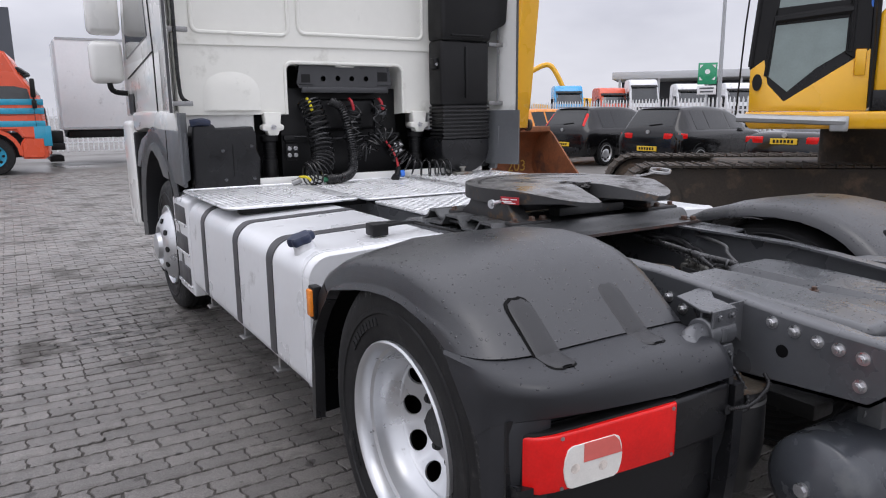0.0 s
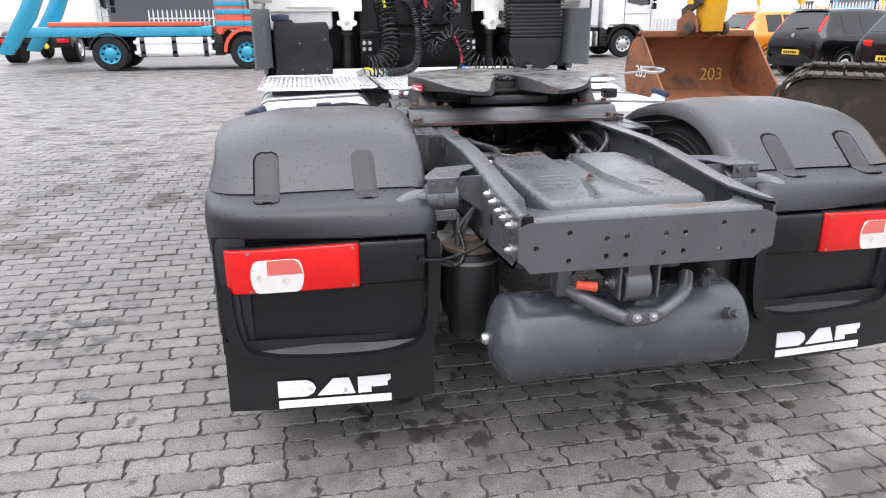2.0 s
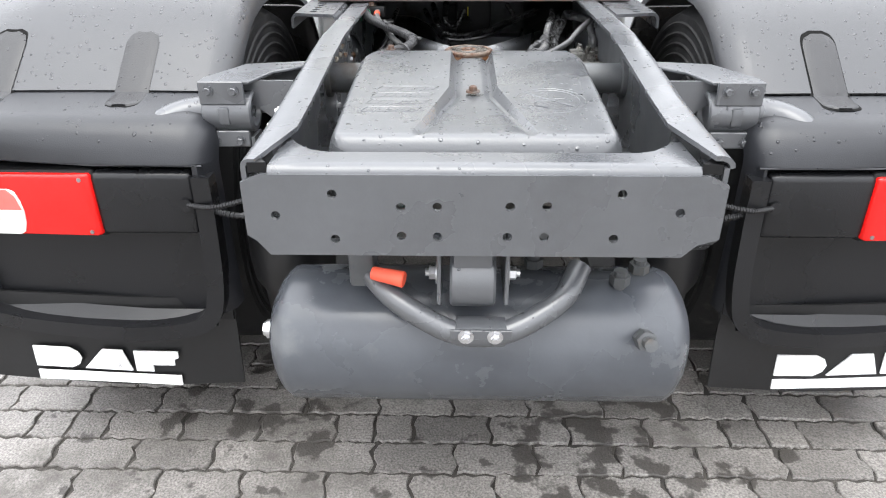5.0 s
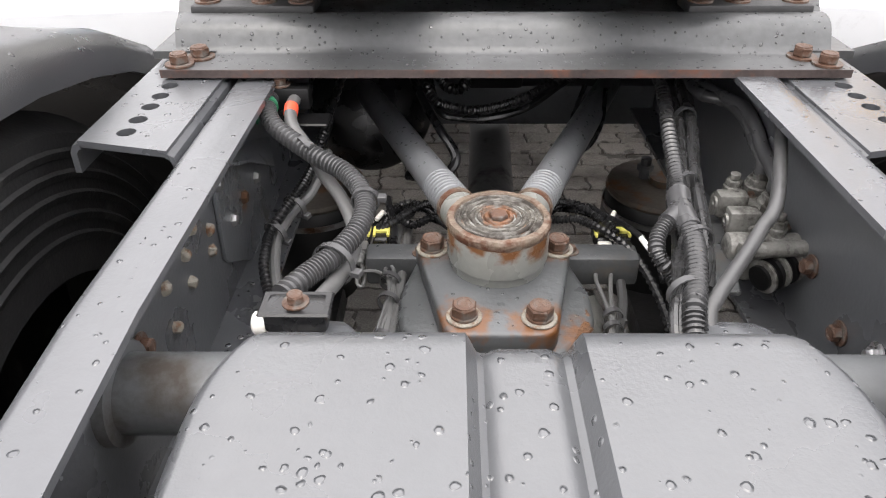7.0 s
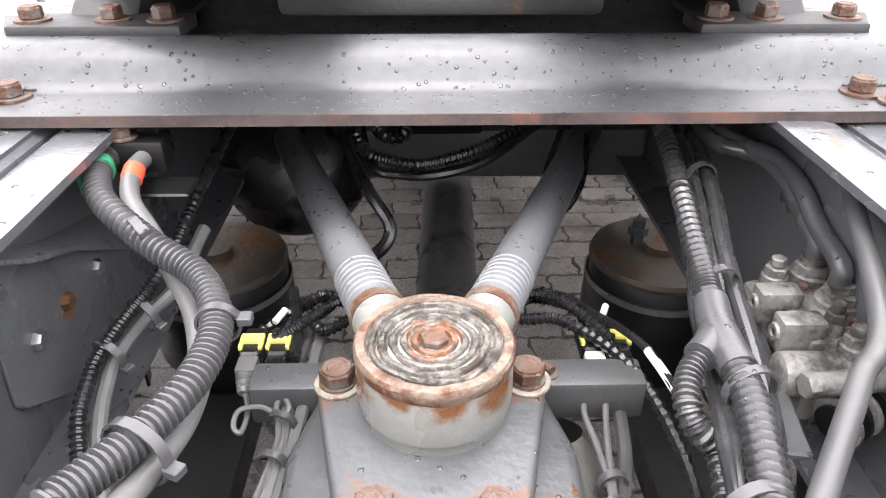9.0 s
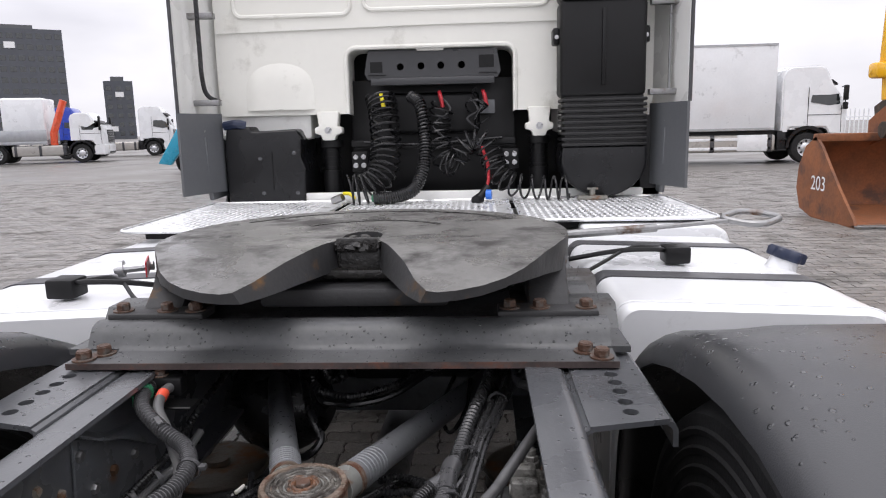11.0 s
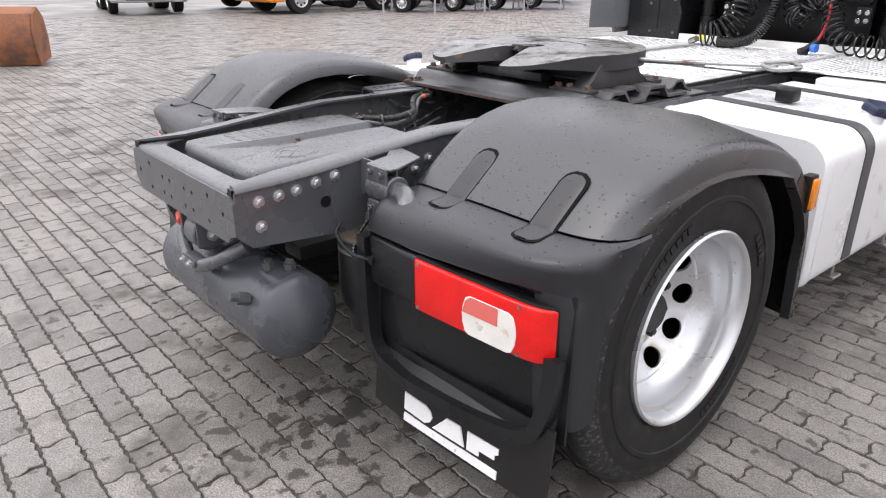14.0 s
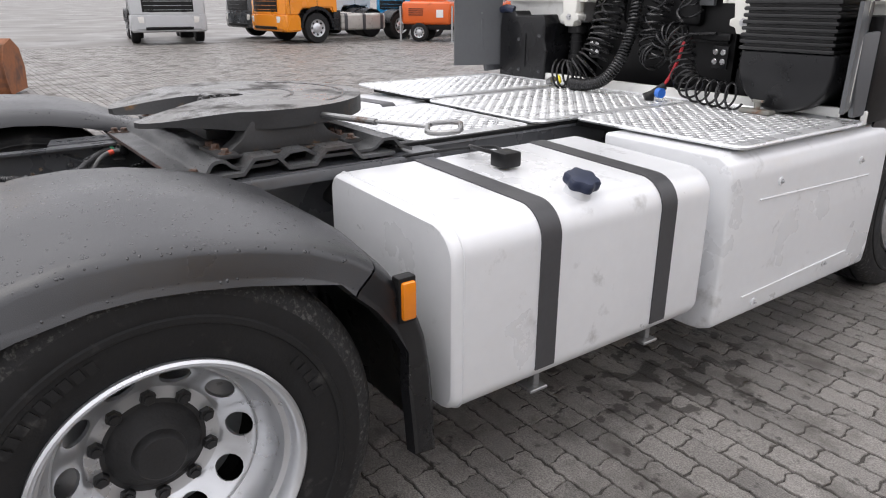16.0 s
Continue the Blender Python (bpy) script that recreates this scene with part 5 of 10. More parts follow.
for v in new_v:
    if abs(v.co.x) < 0.185 and v.co.y < 1.62:
        # the walls of the throat run down to a level foot, splayed inwards
        deep = max(0.010, v.co.z - 1.150)
        v.co.x *= 1 - 5.2 * (deep - 0.010)
        v.co.y += 0.5 * (deep - 0.010)
        v.co.z -= deep
    else:
        v.co.z -= 0.018 + 0.044 * min(1, max(0, (v.co.y - 1.36) / 0.2))
bmesh.ops.recalc_face_normals(o, faces=o.faces)
bmesh.ops.bevel(o, geom=[e for e in o.edges if len(e.link_faces) == 2 and e.calc_face_angle(0) > 1.0], offset=0.004, segments=2, affect="EDGES", clamp_overlap=True)
topplate = part("fifth_wheel_plate", o, M["fifth"], truck, "greasy grey cast fifth wheel plate, worn shiny", 40)
topplate.data.materials.append(M["fifth_side"])
for p in topplate.data.polygons:
    if p.normal.z < 0.80:
        p.material_index = 1
bm = B()
for rr, a0, a1 in ((0.20, 35, 145), (0.40, 30, 150)):
    tube(bm, [(rr * math.cos(radians(a0 + (a1 - a0) * k / 24)), 1.735 + rr * math.sin(radians(a0 + (a1 - a0) * k / 24)), fz(1.735 + rr * math.sin(radians(a0 + (a1 - a0) * k / 24)))) for k in range(25)], 0.004, 4, flat=(0.007, 0.0014, (0, 0, 1)))
part("grease_groove", bm, M["grease"], topplate)
# lock jaw in the throat
bm = B()
bx(bm, -0.05, 0.05, 1.60, 1.70, 1.12, 1.198, 0.008)
bx(bm, -0.075, 0.075, 1.57, 1.61, 1.135, 1.155, 0.005)
bx(bm, -0.045, 0.045, 1.585, 1.60, 1.19, 1.222, 0.004)
for k in range(16):
    a = random.uniform(0, 6.28)
    lathe(bm, [(0, 0.012), (0.012, 0.008), (0.015, 0)], (0.05 * math.cos(a), 1.63 + 0.05 * math.sin(a), 1.195 + random.uniform(0, 0.01)), (random.uniform(-.3, .3), random.uniform(-.3, .3), 1), 7)
part("lock_jaw", bm, M["grease"], topplate, "grease-caked black locking jaw")
bm = B()
bx(bm, -0.20, 0.20, 1.52, 1.60, 1.085, 1.125, 0.01)
bx(bm, -0.35, 0.35, 1.64, 1.80, 1.10, 1.15, 0.012)
part("jaw_crossbar", bm, M["fifth_side"], topplate)
# red plate on the left rim of the fifth wheel, grease nipple, pull handle with ring
bm = B()
o = B()
bx(o, -0.045, 0.045, -0.0015, 0.0015, -0.016, 0.016)
o.transform(pose(-0.452, 1.555, 1.172, 0, 0, -68))
join(bm, o)
lab = part("warning_label", bm, M["labelred"], topplate, "small red label, lettering drawn as bars")
for z, a, b in ((0.006, -0.038, -0.005), (0.006, 0.004, 0.036), (-0.004, -0.036, 0.01), (-0.010, -0.03, 0.03)):
    o = B()
    bx(o, a, b, -0.003, -0.0016, z - 0.0022, z + 0.0022)
    o.transform(pose(-0.452, 1.555, 1.172, 0, 0, -68))
    part("label_bar", o, M["textwhite"], lab)
bm = B()
cyl(bm, (-0.46, 1.60, 1.165), (-0.54, 1.58, 1.160), 0.010, n=10)
cyl(bm, (-0.52, 1.585, 1.161), (-0.532, 1.582, 1.160), 0.019, n=12)
part("grease_nipple", bm, M["zinc"], topplate)
bm = B()
cyl(bm, (0.44, 1.86, 1.178), (0.72, 1.92, 1.185), 0.011, n=10)
cyl(bm, (0.70, 1.915, 1.185), (0.93, 1.985, 1.192), 0.006, n=10)
pts = []
for k in range(24):
    a = 2 * math.pi * k / 24
    rr = 0.058 * (1 + 0.10 * math.cos(4 * a))
    pts.append((0.99 + 1.15 * rr * math.cos(a), 2.0 + 0.85 * rr * math.sin(a), 1.197 + 0.010 * math.sin(a)))
tube(bm, pts, 0.0085, 10, closed=True)
part("release_handle", bm, M["steel"], topplate, "steel release handle with a ring grip")

# ---- axle, differential, V-rods seen between the rails ----
fb = hexbolt("flange_head_bolt", M["rust"], truck, 0.0168, 0.014, 0.0175)
fb.matrix_basis = pose(-0.165, 1.26, 0.70)
bm = B()
cyl(bm, (-0.62, 1.03, 0.52), (0.62, 1.03, 0.52), 0.085, n=28)
lathe(bm, [(0, -0.26), (0.10, -0.25), (0.20, -0.16), (0.245, 0.0), (0.23, 0.10), (0.18, 0.18), (0.16, 0.22)], (-0.01, 1.09, 0.52), (0, 0.55, 0.8), 36)
axle = part("rear_axle", bm, M["axle"], truck, "grey axle casing with rust stains")
bm = B()
prism(bm, [(-0.151, 1.09), (-0.150, 1.02), (-0.128, 0.990), (-0.09, 0.955), (0.055, 0.955), (0.088, 0.985), (0.113, 1.03), (0.116, 1.09), (0.09, 1.19), (-0.125, 1.19)], "z", 0.70, 0.800, 0.014, 3)
part("joint_base", bm, M["flange"], axle)
bm = B()
prism(bm, [(-0.130, 1.158), (-0.089, 0.975), (-0.083, 0.963), (-0.068, 0.957), (0.034, 0.957), (0.047, 0.962), (0.054, 0.973), (0.094, 1.156), (0.082, 1.174), (-0.115, 1.176)], "z", 0.8005, 0.835, 0.007, 3)
part("joint_flange", bm, M["flange"], axle, "grey trapezoid flange bolted to the axle")
for x, y in ((-0.062, 0.990), (0.031, 0.988), (-0.105, 1.140), (0.072, 1.140)):
    bm = B()
    cyl(bm, (x, y, 0.8345), (x, y, 0.8385), 0.0225, n=28, bev=0.001)
    part("washer", bm, M["pale_bolt"], axle, "pale flaking washer")
    again(fb, x, y, 0.8385, 0, 0, x * 300, axle)
bm = B()
for k in range(60):
    u = random.random()
    ang = random.uniform(-0.8, 0.8)
    o = B()
    r_ = random.uniform(0.003, 0.008)
    lathe(o, [(0, 0.002), (r_ * 0.7, 0.0014), (r_, 0)], (0.086 + 0.012 * u + 0.012 * ang * random.random(), 0.99 + 0.10 * u * random.random(), 0.798), (0, 0, 1), 7)
    join(bm, o)
tagged(part("rust_bloom", bm, M["rust_bright"], axle, "bright flaking rust"), kind="stuff")
bm = B()
cx, cy = -0.015, 1.115
lathe(bm, [(0, 0), (0.046, 0), (0.057, 0.007), (0.063, 0.016), (0.0655, 0.026), (0.066, 0.036), (0.0668, 0.0375), (0.0685, 0.0385), (0.0692, 0.042), (0.0688, 0.060), (0.0682, 0.088), (0.066, 0.094), (0.0, 0.094)], (cx, cy, 0.810), (0, 0, 1), 48)
joint = part("v_rod_joint", bm, M["cream_joint"], truck, "round rubber-metal joint of the V-rod, rust-rimmed")
bm = B()
pr = [(0.0655, 0.0)]
for k in range(5):
    r1 = 0.0560 - k * 0.0092
    pr += [(r1 + 0.0012, 0.0006), (r1, 0.0030), (r1 - 0.0022, 0.0038), (r1 - 0.0042, 0.0032), (r1 - 0.0056, 0.0004), (r1 - 0.0074, -0.0004)]
pr += [(0.007, 0.001), (0.0, 0.002)]
lathe(bm, pr, (cx, cy, 0.9040), (0, 0, 1), 72)
for v in bm.verts:
    # worn, pitted rings
    q = v.co * 55
    v.co.z += 0.0016 * noise.noise(q) + 0.0009 * noise.noise(q * 3)
    sw = 1 + 0.05 * noise.noise(q * 0.8)
    v.co.x = cx + (v.co.x - cx) * sw
    v.co.y = cy + (v.co.y - cy) * sw
part("ringed_cap", bm, M["wetring"], joint, "turned cap with wet, pitted concentric rings")
bm = B()
lathe(bm, [(0.0678, -0.004), (0.0698, 0.002), (0.0698, 0.008), (0.0675, 0.0115), (0.0600, 0.0120), (0.0585, 0.0085)], (cx, cy, 0.896), (0, 0, 1), 72)
for v in bm.verts:
    q = v.co * 70
    v.co.z += 0.0016 * noise.noise(q)
part("rusty_rim", bm, M["rim_rust"], joint)
bm = B()
cyl(bm, (cx, cy, 0.904), (cx, cy, 0.911), 0.0125, n=6, bev=0.0012)
part("centre_bolt", bm, M["rust"], joint)
for s in (-1, 1):
    bm = B()
    a, b = Vector((cx + s * 0.045, cy + 0.062, 0.868)), Vector((s * 0.30, 1.93, 0.79))
    d = (b - a).normalized()
    tube(bm, [a, a + d * 0.05, b], 0.0275, 22)
    for k in range(7):
        p = a + d * (0.052 + k * 0.0105)
        tube(bm, [p, p + d * 0.0015, p + d * 0.0035, p + d * 0.005], 0.028, 22, radii=[0.0270, 0.0288, 0.0288, 0.0270])
    part("v_rod", bm, M["rod"], joint, "grey painted strut of the V-rod")
    bm = B()
    tube(bm, [a - d * 0.012, a + d * 0.025], 0.0290, 22)
    part("ferrule", bm, M["cream_joint"], joint)
    bm = B()
    tube(bm, [a + d * 0.023, a + d * 0.037], 0.0302, 22)
    part("rusty_ring", bm, M["rim_rust"], joint)
# propeller shaft, cross members, pots, reservoirs beneath
bm = B()
tube(bm, [(0.0, 1.30, 0.56), (0.03, 2.2, 0.58), (0.03, 4.4, 0.66)], 0.055, 22)
shaft = part("propeller_shaft", bm, M["shaft"], truck, "dirty grey propeller shaft")
bm = B()
lathe(bm, [(0, 0), (0.085, 0), (0.085, 0.03), (0.06, 0.06), (0.06, 0.12), (0.068, 0.20), (0.068, 0.34), (0.057, 0.36), (0, 0.36)], (0.0, 1.24, 0.56), (0.03, 1, 0.02), 22)
for s in (-1, 1):
    bx(bm, 0.010 + s * 0.05 - 0.018, 0.010 + s * 0.05 + 0.018, 1.40, 1.50, 0.53, 0.60, 0.012)
part("universal_joint", bm, M["hub"], shaft, "black oily universal joint")
bm = B()
bx(bm, -0.40, 0.40, 2.02, 2.10, 0.76, 1.0, 0.01)
bx(bm, -0.40, 0.40, 1.88, 1.98, 0.70, 0.80, 0.01)
part("cross_member", bm, M["chassis_dry"], truck)
for s in (-1, 1):
    bm = B()
    bx(bm, min(s * 0.10, s * 0.21), max(s * 0.10, s * 0.21), 1.19, 1.235, 0.735, 0.785, 0.006)
    part("sensor_bar", bm, M["casting"], axle)
for x, y, z in ((-0.125, 1.205, 0.785), (0.105, 1.21, 0.785)):
    again(rb, x, y, z, parent=axle, scale=0.6)
bm = B()
lathe(bm, [(0, 0), (0.06, 0.004), (0.105, 0.016), (0.130, 0.036), (0.142, 0.060), (0.146, 0.066), (0.146, 0.078), (0.138, 0.082), (0.135, 0.20), (0.12, 0.22), (0, 0.22)], (-0.262, 1.815, 0.775), (-0.12, 0.85, -0.42), 40)
part("brake_chamber", bm, M["hose_black"], truck, "black round brake chamber")
bm = B()
lathe(bm, [(0, 0), (0.11, 0.0), (0.12, 0.02), (0.12, 0.15), (0.10, 0.17), (0, 0.17)], (0.34, 1.92, 0.80), (0.0, 0.3, 0.3), 32)
part("brake_chamber", bm, M["black"], truck, "black round brake chamber")
for s in (-1, 1):
    bm = B()
    cyl(bm, (s * 0.395, 1.62, 0.30), (s * 0.395, 1.78, 0.30), 0.03, n=12)
    bx(bm, min(s * 0.33, s * 0.47), max(s * 0.33, s * 0.47), 0.60, 1.85, 0.33, 0.40, 0.012)
    part("spring_beam", bm, M["hub"], truck)

# left web: bent bracket, bolts, folded plate
bm = B()
prism(bm, [(1.126, 0.826), (1.139, 0.968), (1.18, 0.954), (1.216, 0.933), (1.268, 0.91), (1.318, 0.884), (1.415, 0.827), (1.46, 0.7), (1.3, 0.715), (1.237, 0.749), (1.136, 0.813)], "x", -0.4025, -0.3965, 0.002, 1)
brk = part("web_bracket", bm, M["web_plate"], truck, "folded grey bracket on the inside of the rail")
bm = B()
rows = [[(-0.401, yb, zb_), (-0.392, yb * 0.6 + ya * 0.4, zb_ * 0.6 + za * 0.4 + 0.001), (-0.383, yb * 0.2 + ya * 0.8, zb_ * 0.2 + za * 0.8 + 0.001), (-0.378, ya, za), (-0.3775, ya, za - 0.005)]
        for (ya, za), (yb, zb_) in zip([(1.125, 0.983), (1.15, 0.969), (1.184, 0.95), (1.213, 0.937), (1.235, 0.929), (1.261, 0.918), (1.282, 0.905), (1.331, 0.877), (1.375, 0.851)], [(1.157, 0.977), (1.184, 0.963), (1.229, 0.939), (1.255, 0.929), (1.281, 0.923), (1.31, 0.917), (1.345, 0.909), (1.402, 0.887), (1.453, 0.866)])]
shell(bm, rows, 0.004)
part("folded_edge", bm, M["web_plate"], brk)
for y, z, kind_ in [(1.15, 0.934, 'pale'), (1.244, 0.861, 'rust'), (1.318, 0.856, 'pale'), (1.182, 0.859, 'pale')]:
    bm = B()
    lathe(bm, [(0.011, 0.0), (0.011, 0.003), (0.008, 0.008), (0, 0.009)], (-0.397, y, z), (1, 0, 0), 6)
    part("bracket_bolt", bm, M["rust_bright" if kind_ == "rust" else "steel"], brk)
for y, z in [(1.1, 0.893), (1.092, 0.864), (1.045, 0.929), (1.012, 0.912), (1.012, 0.871), (0.944, 0.913), (0.944, 0.855)]:
    bm = B()
    lathe(bm, [(0.0088, 0.0), (0.0086, 0.004), (0.0065, 0.008), (0.003, 0.010), (0, 0.0105)], (-0.403, y, z), (1, 0, 0), 8)
    for v in bm.verts:
        v.co += Vector((0.4, 1, 1)) * 0.0028 * noise.noise(v.co * 160)
    part("web_rivet", bm, M["pale_bolt"], truck, "cream rivet head, flaking")
for y, z, m2 in ((0.90, 0.79, "zinc"), (0.86, 0.90, "rust")):
    again(rb if m2 == "rust" else zb, -0.401, y, z, 0, 90, 0, truck, 0.75)
for y, z, m2 in ((1.327, 0.805, "rust"), (1.28, 0.86, "zinc"), (1.08, 0.85, "rust"), (0.98, 0.82, "rust"), (0.91, 0.85, "zinc"), (0.84, 0.90, "rust")):
    again(rb if m2 == "rust" else zb, 0.401, y, z, 0, -90, 0, truck, 0.75)
# front bracket with eye, cross bracket under the cover's front edge
bm = B()
for s in (-1, 1):
    c_ = 0.205 if s > 0 else -0.217
    grid = [[(c_ - w * 1.15, y, 0.905), (c_ - w, y, z - 0.006), (c_ - w * 0.8, y, z), (c_, y, z + 0.002), (c_ + w * 0.8, y, z), (c_ + w, y, z - 0.006), (c_ + w * 1.15, y, 0.905)] for y, w, z in ((0.83, 0.050, 0.930), (0.86, 0.043, 0.928), (0.876, 0.034, 0.922), (0.884, 0.026, 0.905))]
    shell(bm, grid, 0.004)
bx(bm, -0.36, 0.36, 0.85, 0.875, 0.78, 0.86, 0.006)
part("cover_bracket", bm, M["chassis"], truck)

# ---- hoses and looms ----
CH = [(-0.352, 1.335, 0.988), (-0.355, 1.305, 0.985), (-0.333, 1.25, 0.975), (-0.272, 1.193, 0.96), (-0.219, 1.156, 0.947), (-0.19, 1.098, 0.942), (-0.19, 1.04, 0.937), (-0.211, 0.983, 0.935), (-0.236, 0.935, 0.938), (-0.256, 0.895, 0.94)]
bm = B()
conduit(bm, CH, 0.0138, 0.0046, 14)
loom = part("conduit", bm, M["hose"], truck, "thick grey corrugated conduit with cable ties")
bm = B()
tube(bm, smooth_path([(-0.317, 1.335, 0.985), (-0.318, 1.296, 0.983), (-0.309, 1.258, 0.97), (-0.283, 1.227, 0.95), (-0.259, 1.197, 0.925), (-0.228, 1.148, 0.912), (-0.203, 1.076, 0.908), (-0.20, 1.025, 0.905), (-0.208, 0.967, 0.912), (-0.217, 0.915, 0.925), (-0.222, 0.88, 0.93)], 8), 0.0095, 12)
part("plain_hose", bm, M["cable_grey"], loom)
bm = B()
tube(bm, [(-0.356, 1.309, 0.9853), (-0.3535, 1.302, 0.9845), (-0.3515, 1.297, 0.9835)], 0.0155, 14, radii=[0.0150, 0.0157, 0.0152])
bx(bm, -0.371, -0.367, 1.285, 1.300, 0.962, 0.984, 0.001, 1)
part("green_tape", bm, M["green"], loom, "green tape band")
bm = B()
tube(bm, [(-0.318, 1.302, 0.984), (-0.3165, 1.284, 0.979)], 0.0106, 14)
part("red_tape", bm, M["signred"], loom, "orange-red tape band")
bm = B()
bx(bm, -0.385, -0.295, 1.325, 1.355, 0.968, 1.003, 0.004)
bx(bm, -0.33, -0.265, 1.29, 1.335, 0.955, 0.960, 0.002, 1)
part("hose_clamp_block", bm, M["black"], loom)
again(rb, -0.340, 1.34, 1.003, parent=loom, scale=0.7)
bm = B()
bx(bm, -0.264, -0.200, 0.846, 0.880, 0.930, 0.958, 0.006)
bx(bm, -0.268, -0.196, 0.843, 0.883, 0.953, 0.957, 0.002, 1)
part("lower_clamp_block", bm, M["hose_black"], loom)
again(rb, -0.232, 0.862, 0.958, parent=loom, scale=0.62)
bm = B()
cyl(bm, (-0.278, 0.862, 0.932), (-0.262, 0.862, 0.932), 0.012, n=16, bev=0.002)
part("white_cap", bm, M["lens"], loom)


def tie(p, d, r, parent, twist=0.0):
    """A cable tie with its square head round a loom at p, across d."""
    bm = B()
    u, v, w = axes_of(d)
    tube(bm, [Vector(p) + (u * math.cos(2 * math.pi * k / 18) + v * math.sin(2 * math.pi * k / 18)) * r for k in range(18)], 0.003, 4, closed=True, flat=(0.0011, 0.0042, w))
    h = Vector(p) + (u * math.cos(twist) + v * math.sin(twist)) * (r + 0.004)
    o = B()
    bx(o, -0.006, 0.006, -0.0055, 0.0055, -0.004, 0.004, 0.001, 1)
    o.transform(Matrix.Translation(h) @ Vector(d).to_track_quat("Y", "Z").to_matrix().to_4x4())
    join(bm, o)
    part("cable_tie", bm, M["hose"], parent)


tie((-0.189, 1.10, 0.938), (0, 1, 0.05), 0.0178, loom, 0.6)
tie((-0.283, 1.205, 0.962), (0.7, 0.6, 0.2), 0.0170, loom, 2.0)
tie((-0.213, 0.975, 0.926), (0.4, 0.9, 0), 0.026, loom, 0.9)
bm = B()
conduit(bm, [(-0.268, 1.527, 0.965), (-0.284, 1.356, 0.920), (-0.290, 1.307, 0.900), (-0.306, 1.263, 0.875), (-0.332, 1.221, 0.850), (-0.346, 1.188, 0.835), (-0.348, 1.161, 0.825), (-0.344, 1.123, 0.815), (-0.332, 1.087, 0.800), (-0.319, 1.064, 0.795), (-0.294, 1.011, 0.785)], 0.0078, 0.005, 10)
loom2 = part("black_conduit", bm, M["hose_black"], truck, "thin black corrugated conduit")
bm = B()
tube(bm, smooth_path([(-0.282, 1.363, 0.880), (-0.298, 1.284, 0.850), (-0.321, 1.253, 0.835), (-0.339, 1.207, 0.818), (-0.338, 1.162, 0.805), (-0.329, 1.121, 0.795), (-0.314, 1.079, 0.785), (-0.284, 1.008, 0.775)], 8), 0.0078, 10)
part("grey_pipe", bm, M["cable_grey"], loom2)
for p in [(-0.319, 1.244, 0.845), (-0.342, 1.201, 0.825)]:
    tie(p, (0.5, 0.8, 0.2), 0.019, loom2, 1.2)
# yellow-locked sensor plugs, left and right
def plug_pair(x0, s, grommets):
    bm = B()
    for dx in (-0.0155, 0.0155):
        bx(bm, x0 + dx - 0.0125, x0 + dx + 0.0125, 1.262, 1.312, 0.752, 0.774, 0.003, 1)
    ob = part("sensor_plug", bm, M["hose_black"], truck, "pair of black sensor plugs with pale yellow locks")
    for dx, g in zip((-0.0155, 0.0155), grommets):
        bm = B()
        bx(bm, x0 + dx - 0.012, x0 + dx + 0.012, 1.236, 1.263, 0.750, 0.772, 0.004, 2)
        lathe(bm, [(0.0, 0.0), (0.010, 0.0), (0.0105, 0.004), (0.0085, 0.006), (0.0095, 0.011), (0.007, 0.014), (0.008, 0.019), (0.0048, 0.024), (0.0, 0.024)], (x0 + dx, 1.237, 0.761), (-0.1 * s, -1, -0.12), 12)
        part("grommet", bm, M[g], ob)
        bm = B()
        bx(bm, x0 + dx - 0.0135, x0 + dx + 0.0135, 1.279, 1.293, 0.7725, 0.7795, 0.0012, 1)
        bx(bm, x0 + dx - 0.0135, x0 + dx - 0.009, 1.268, 1.281, 0.7725, 0.7785, 0.001, 1)
        bx(bm, x0 + dx + 0.009, x0 + dx + 0.0135, 1.268, 1.281, 0.7725, 0.7785, 0.001, 1)
        part("yellow_lock", bm, M["lemon"], ob, "pale yellow lock clip")
    bm = B()
    conduit(bm, [(x0 - 0.014, 1.31, 0.766), (x0 - s * 0.02, 1.345, 0.772), (x0 - s * 0.055, 1.375, 0.775), (x0 - s * 0.09, 1.345, 0.78), (x0 - s * 0.115, 1.29, 0.79), (x0 - s * 0.14, 1.24, 0.80)], 0.0075, 0.005, 8)
    conduit(bm, [(x0 + 0.014, 1.31, 0.765), (x0 - s * 0.03, 1.36, 0.765), (x0 - s * 0.08, 1.38, 0.76), (x0 - s * 0.10, 1.33, 0.77), (x0 - s * 0.13, 1.28, 0.79)], 0.006, 0.005, 8)
    part("plug_conduit", bm, M["hose_black"], ob)
    bm = B()
    cyl(bm, (x0 + 0.004, 1.316, 0.777), (x0 + 0.014, 1.338, 0.780), 0.0044, n=10, bev=0.001)
    part("white_tag", bm, M["lens"], ob)
    return ob


def cables(parent, material, r, *runs):
    for pts in runs:
        bm = B()
        tube(bm, smooth_path(pts, 8), r, 8)
        part("sensor_cable", bm, material, parent)


plug = plug_pair(-0.208, -1, ("cable_grey", "hose_black"))
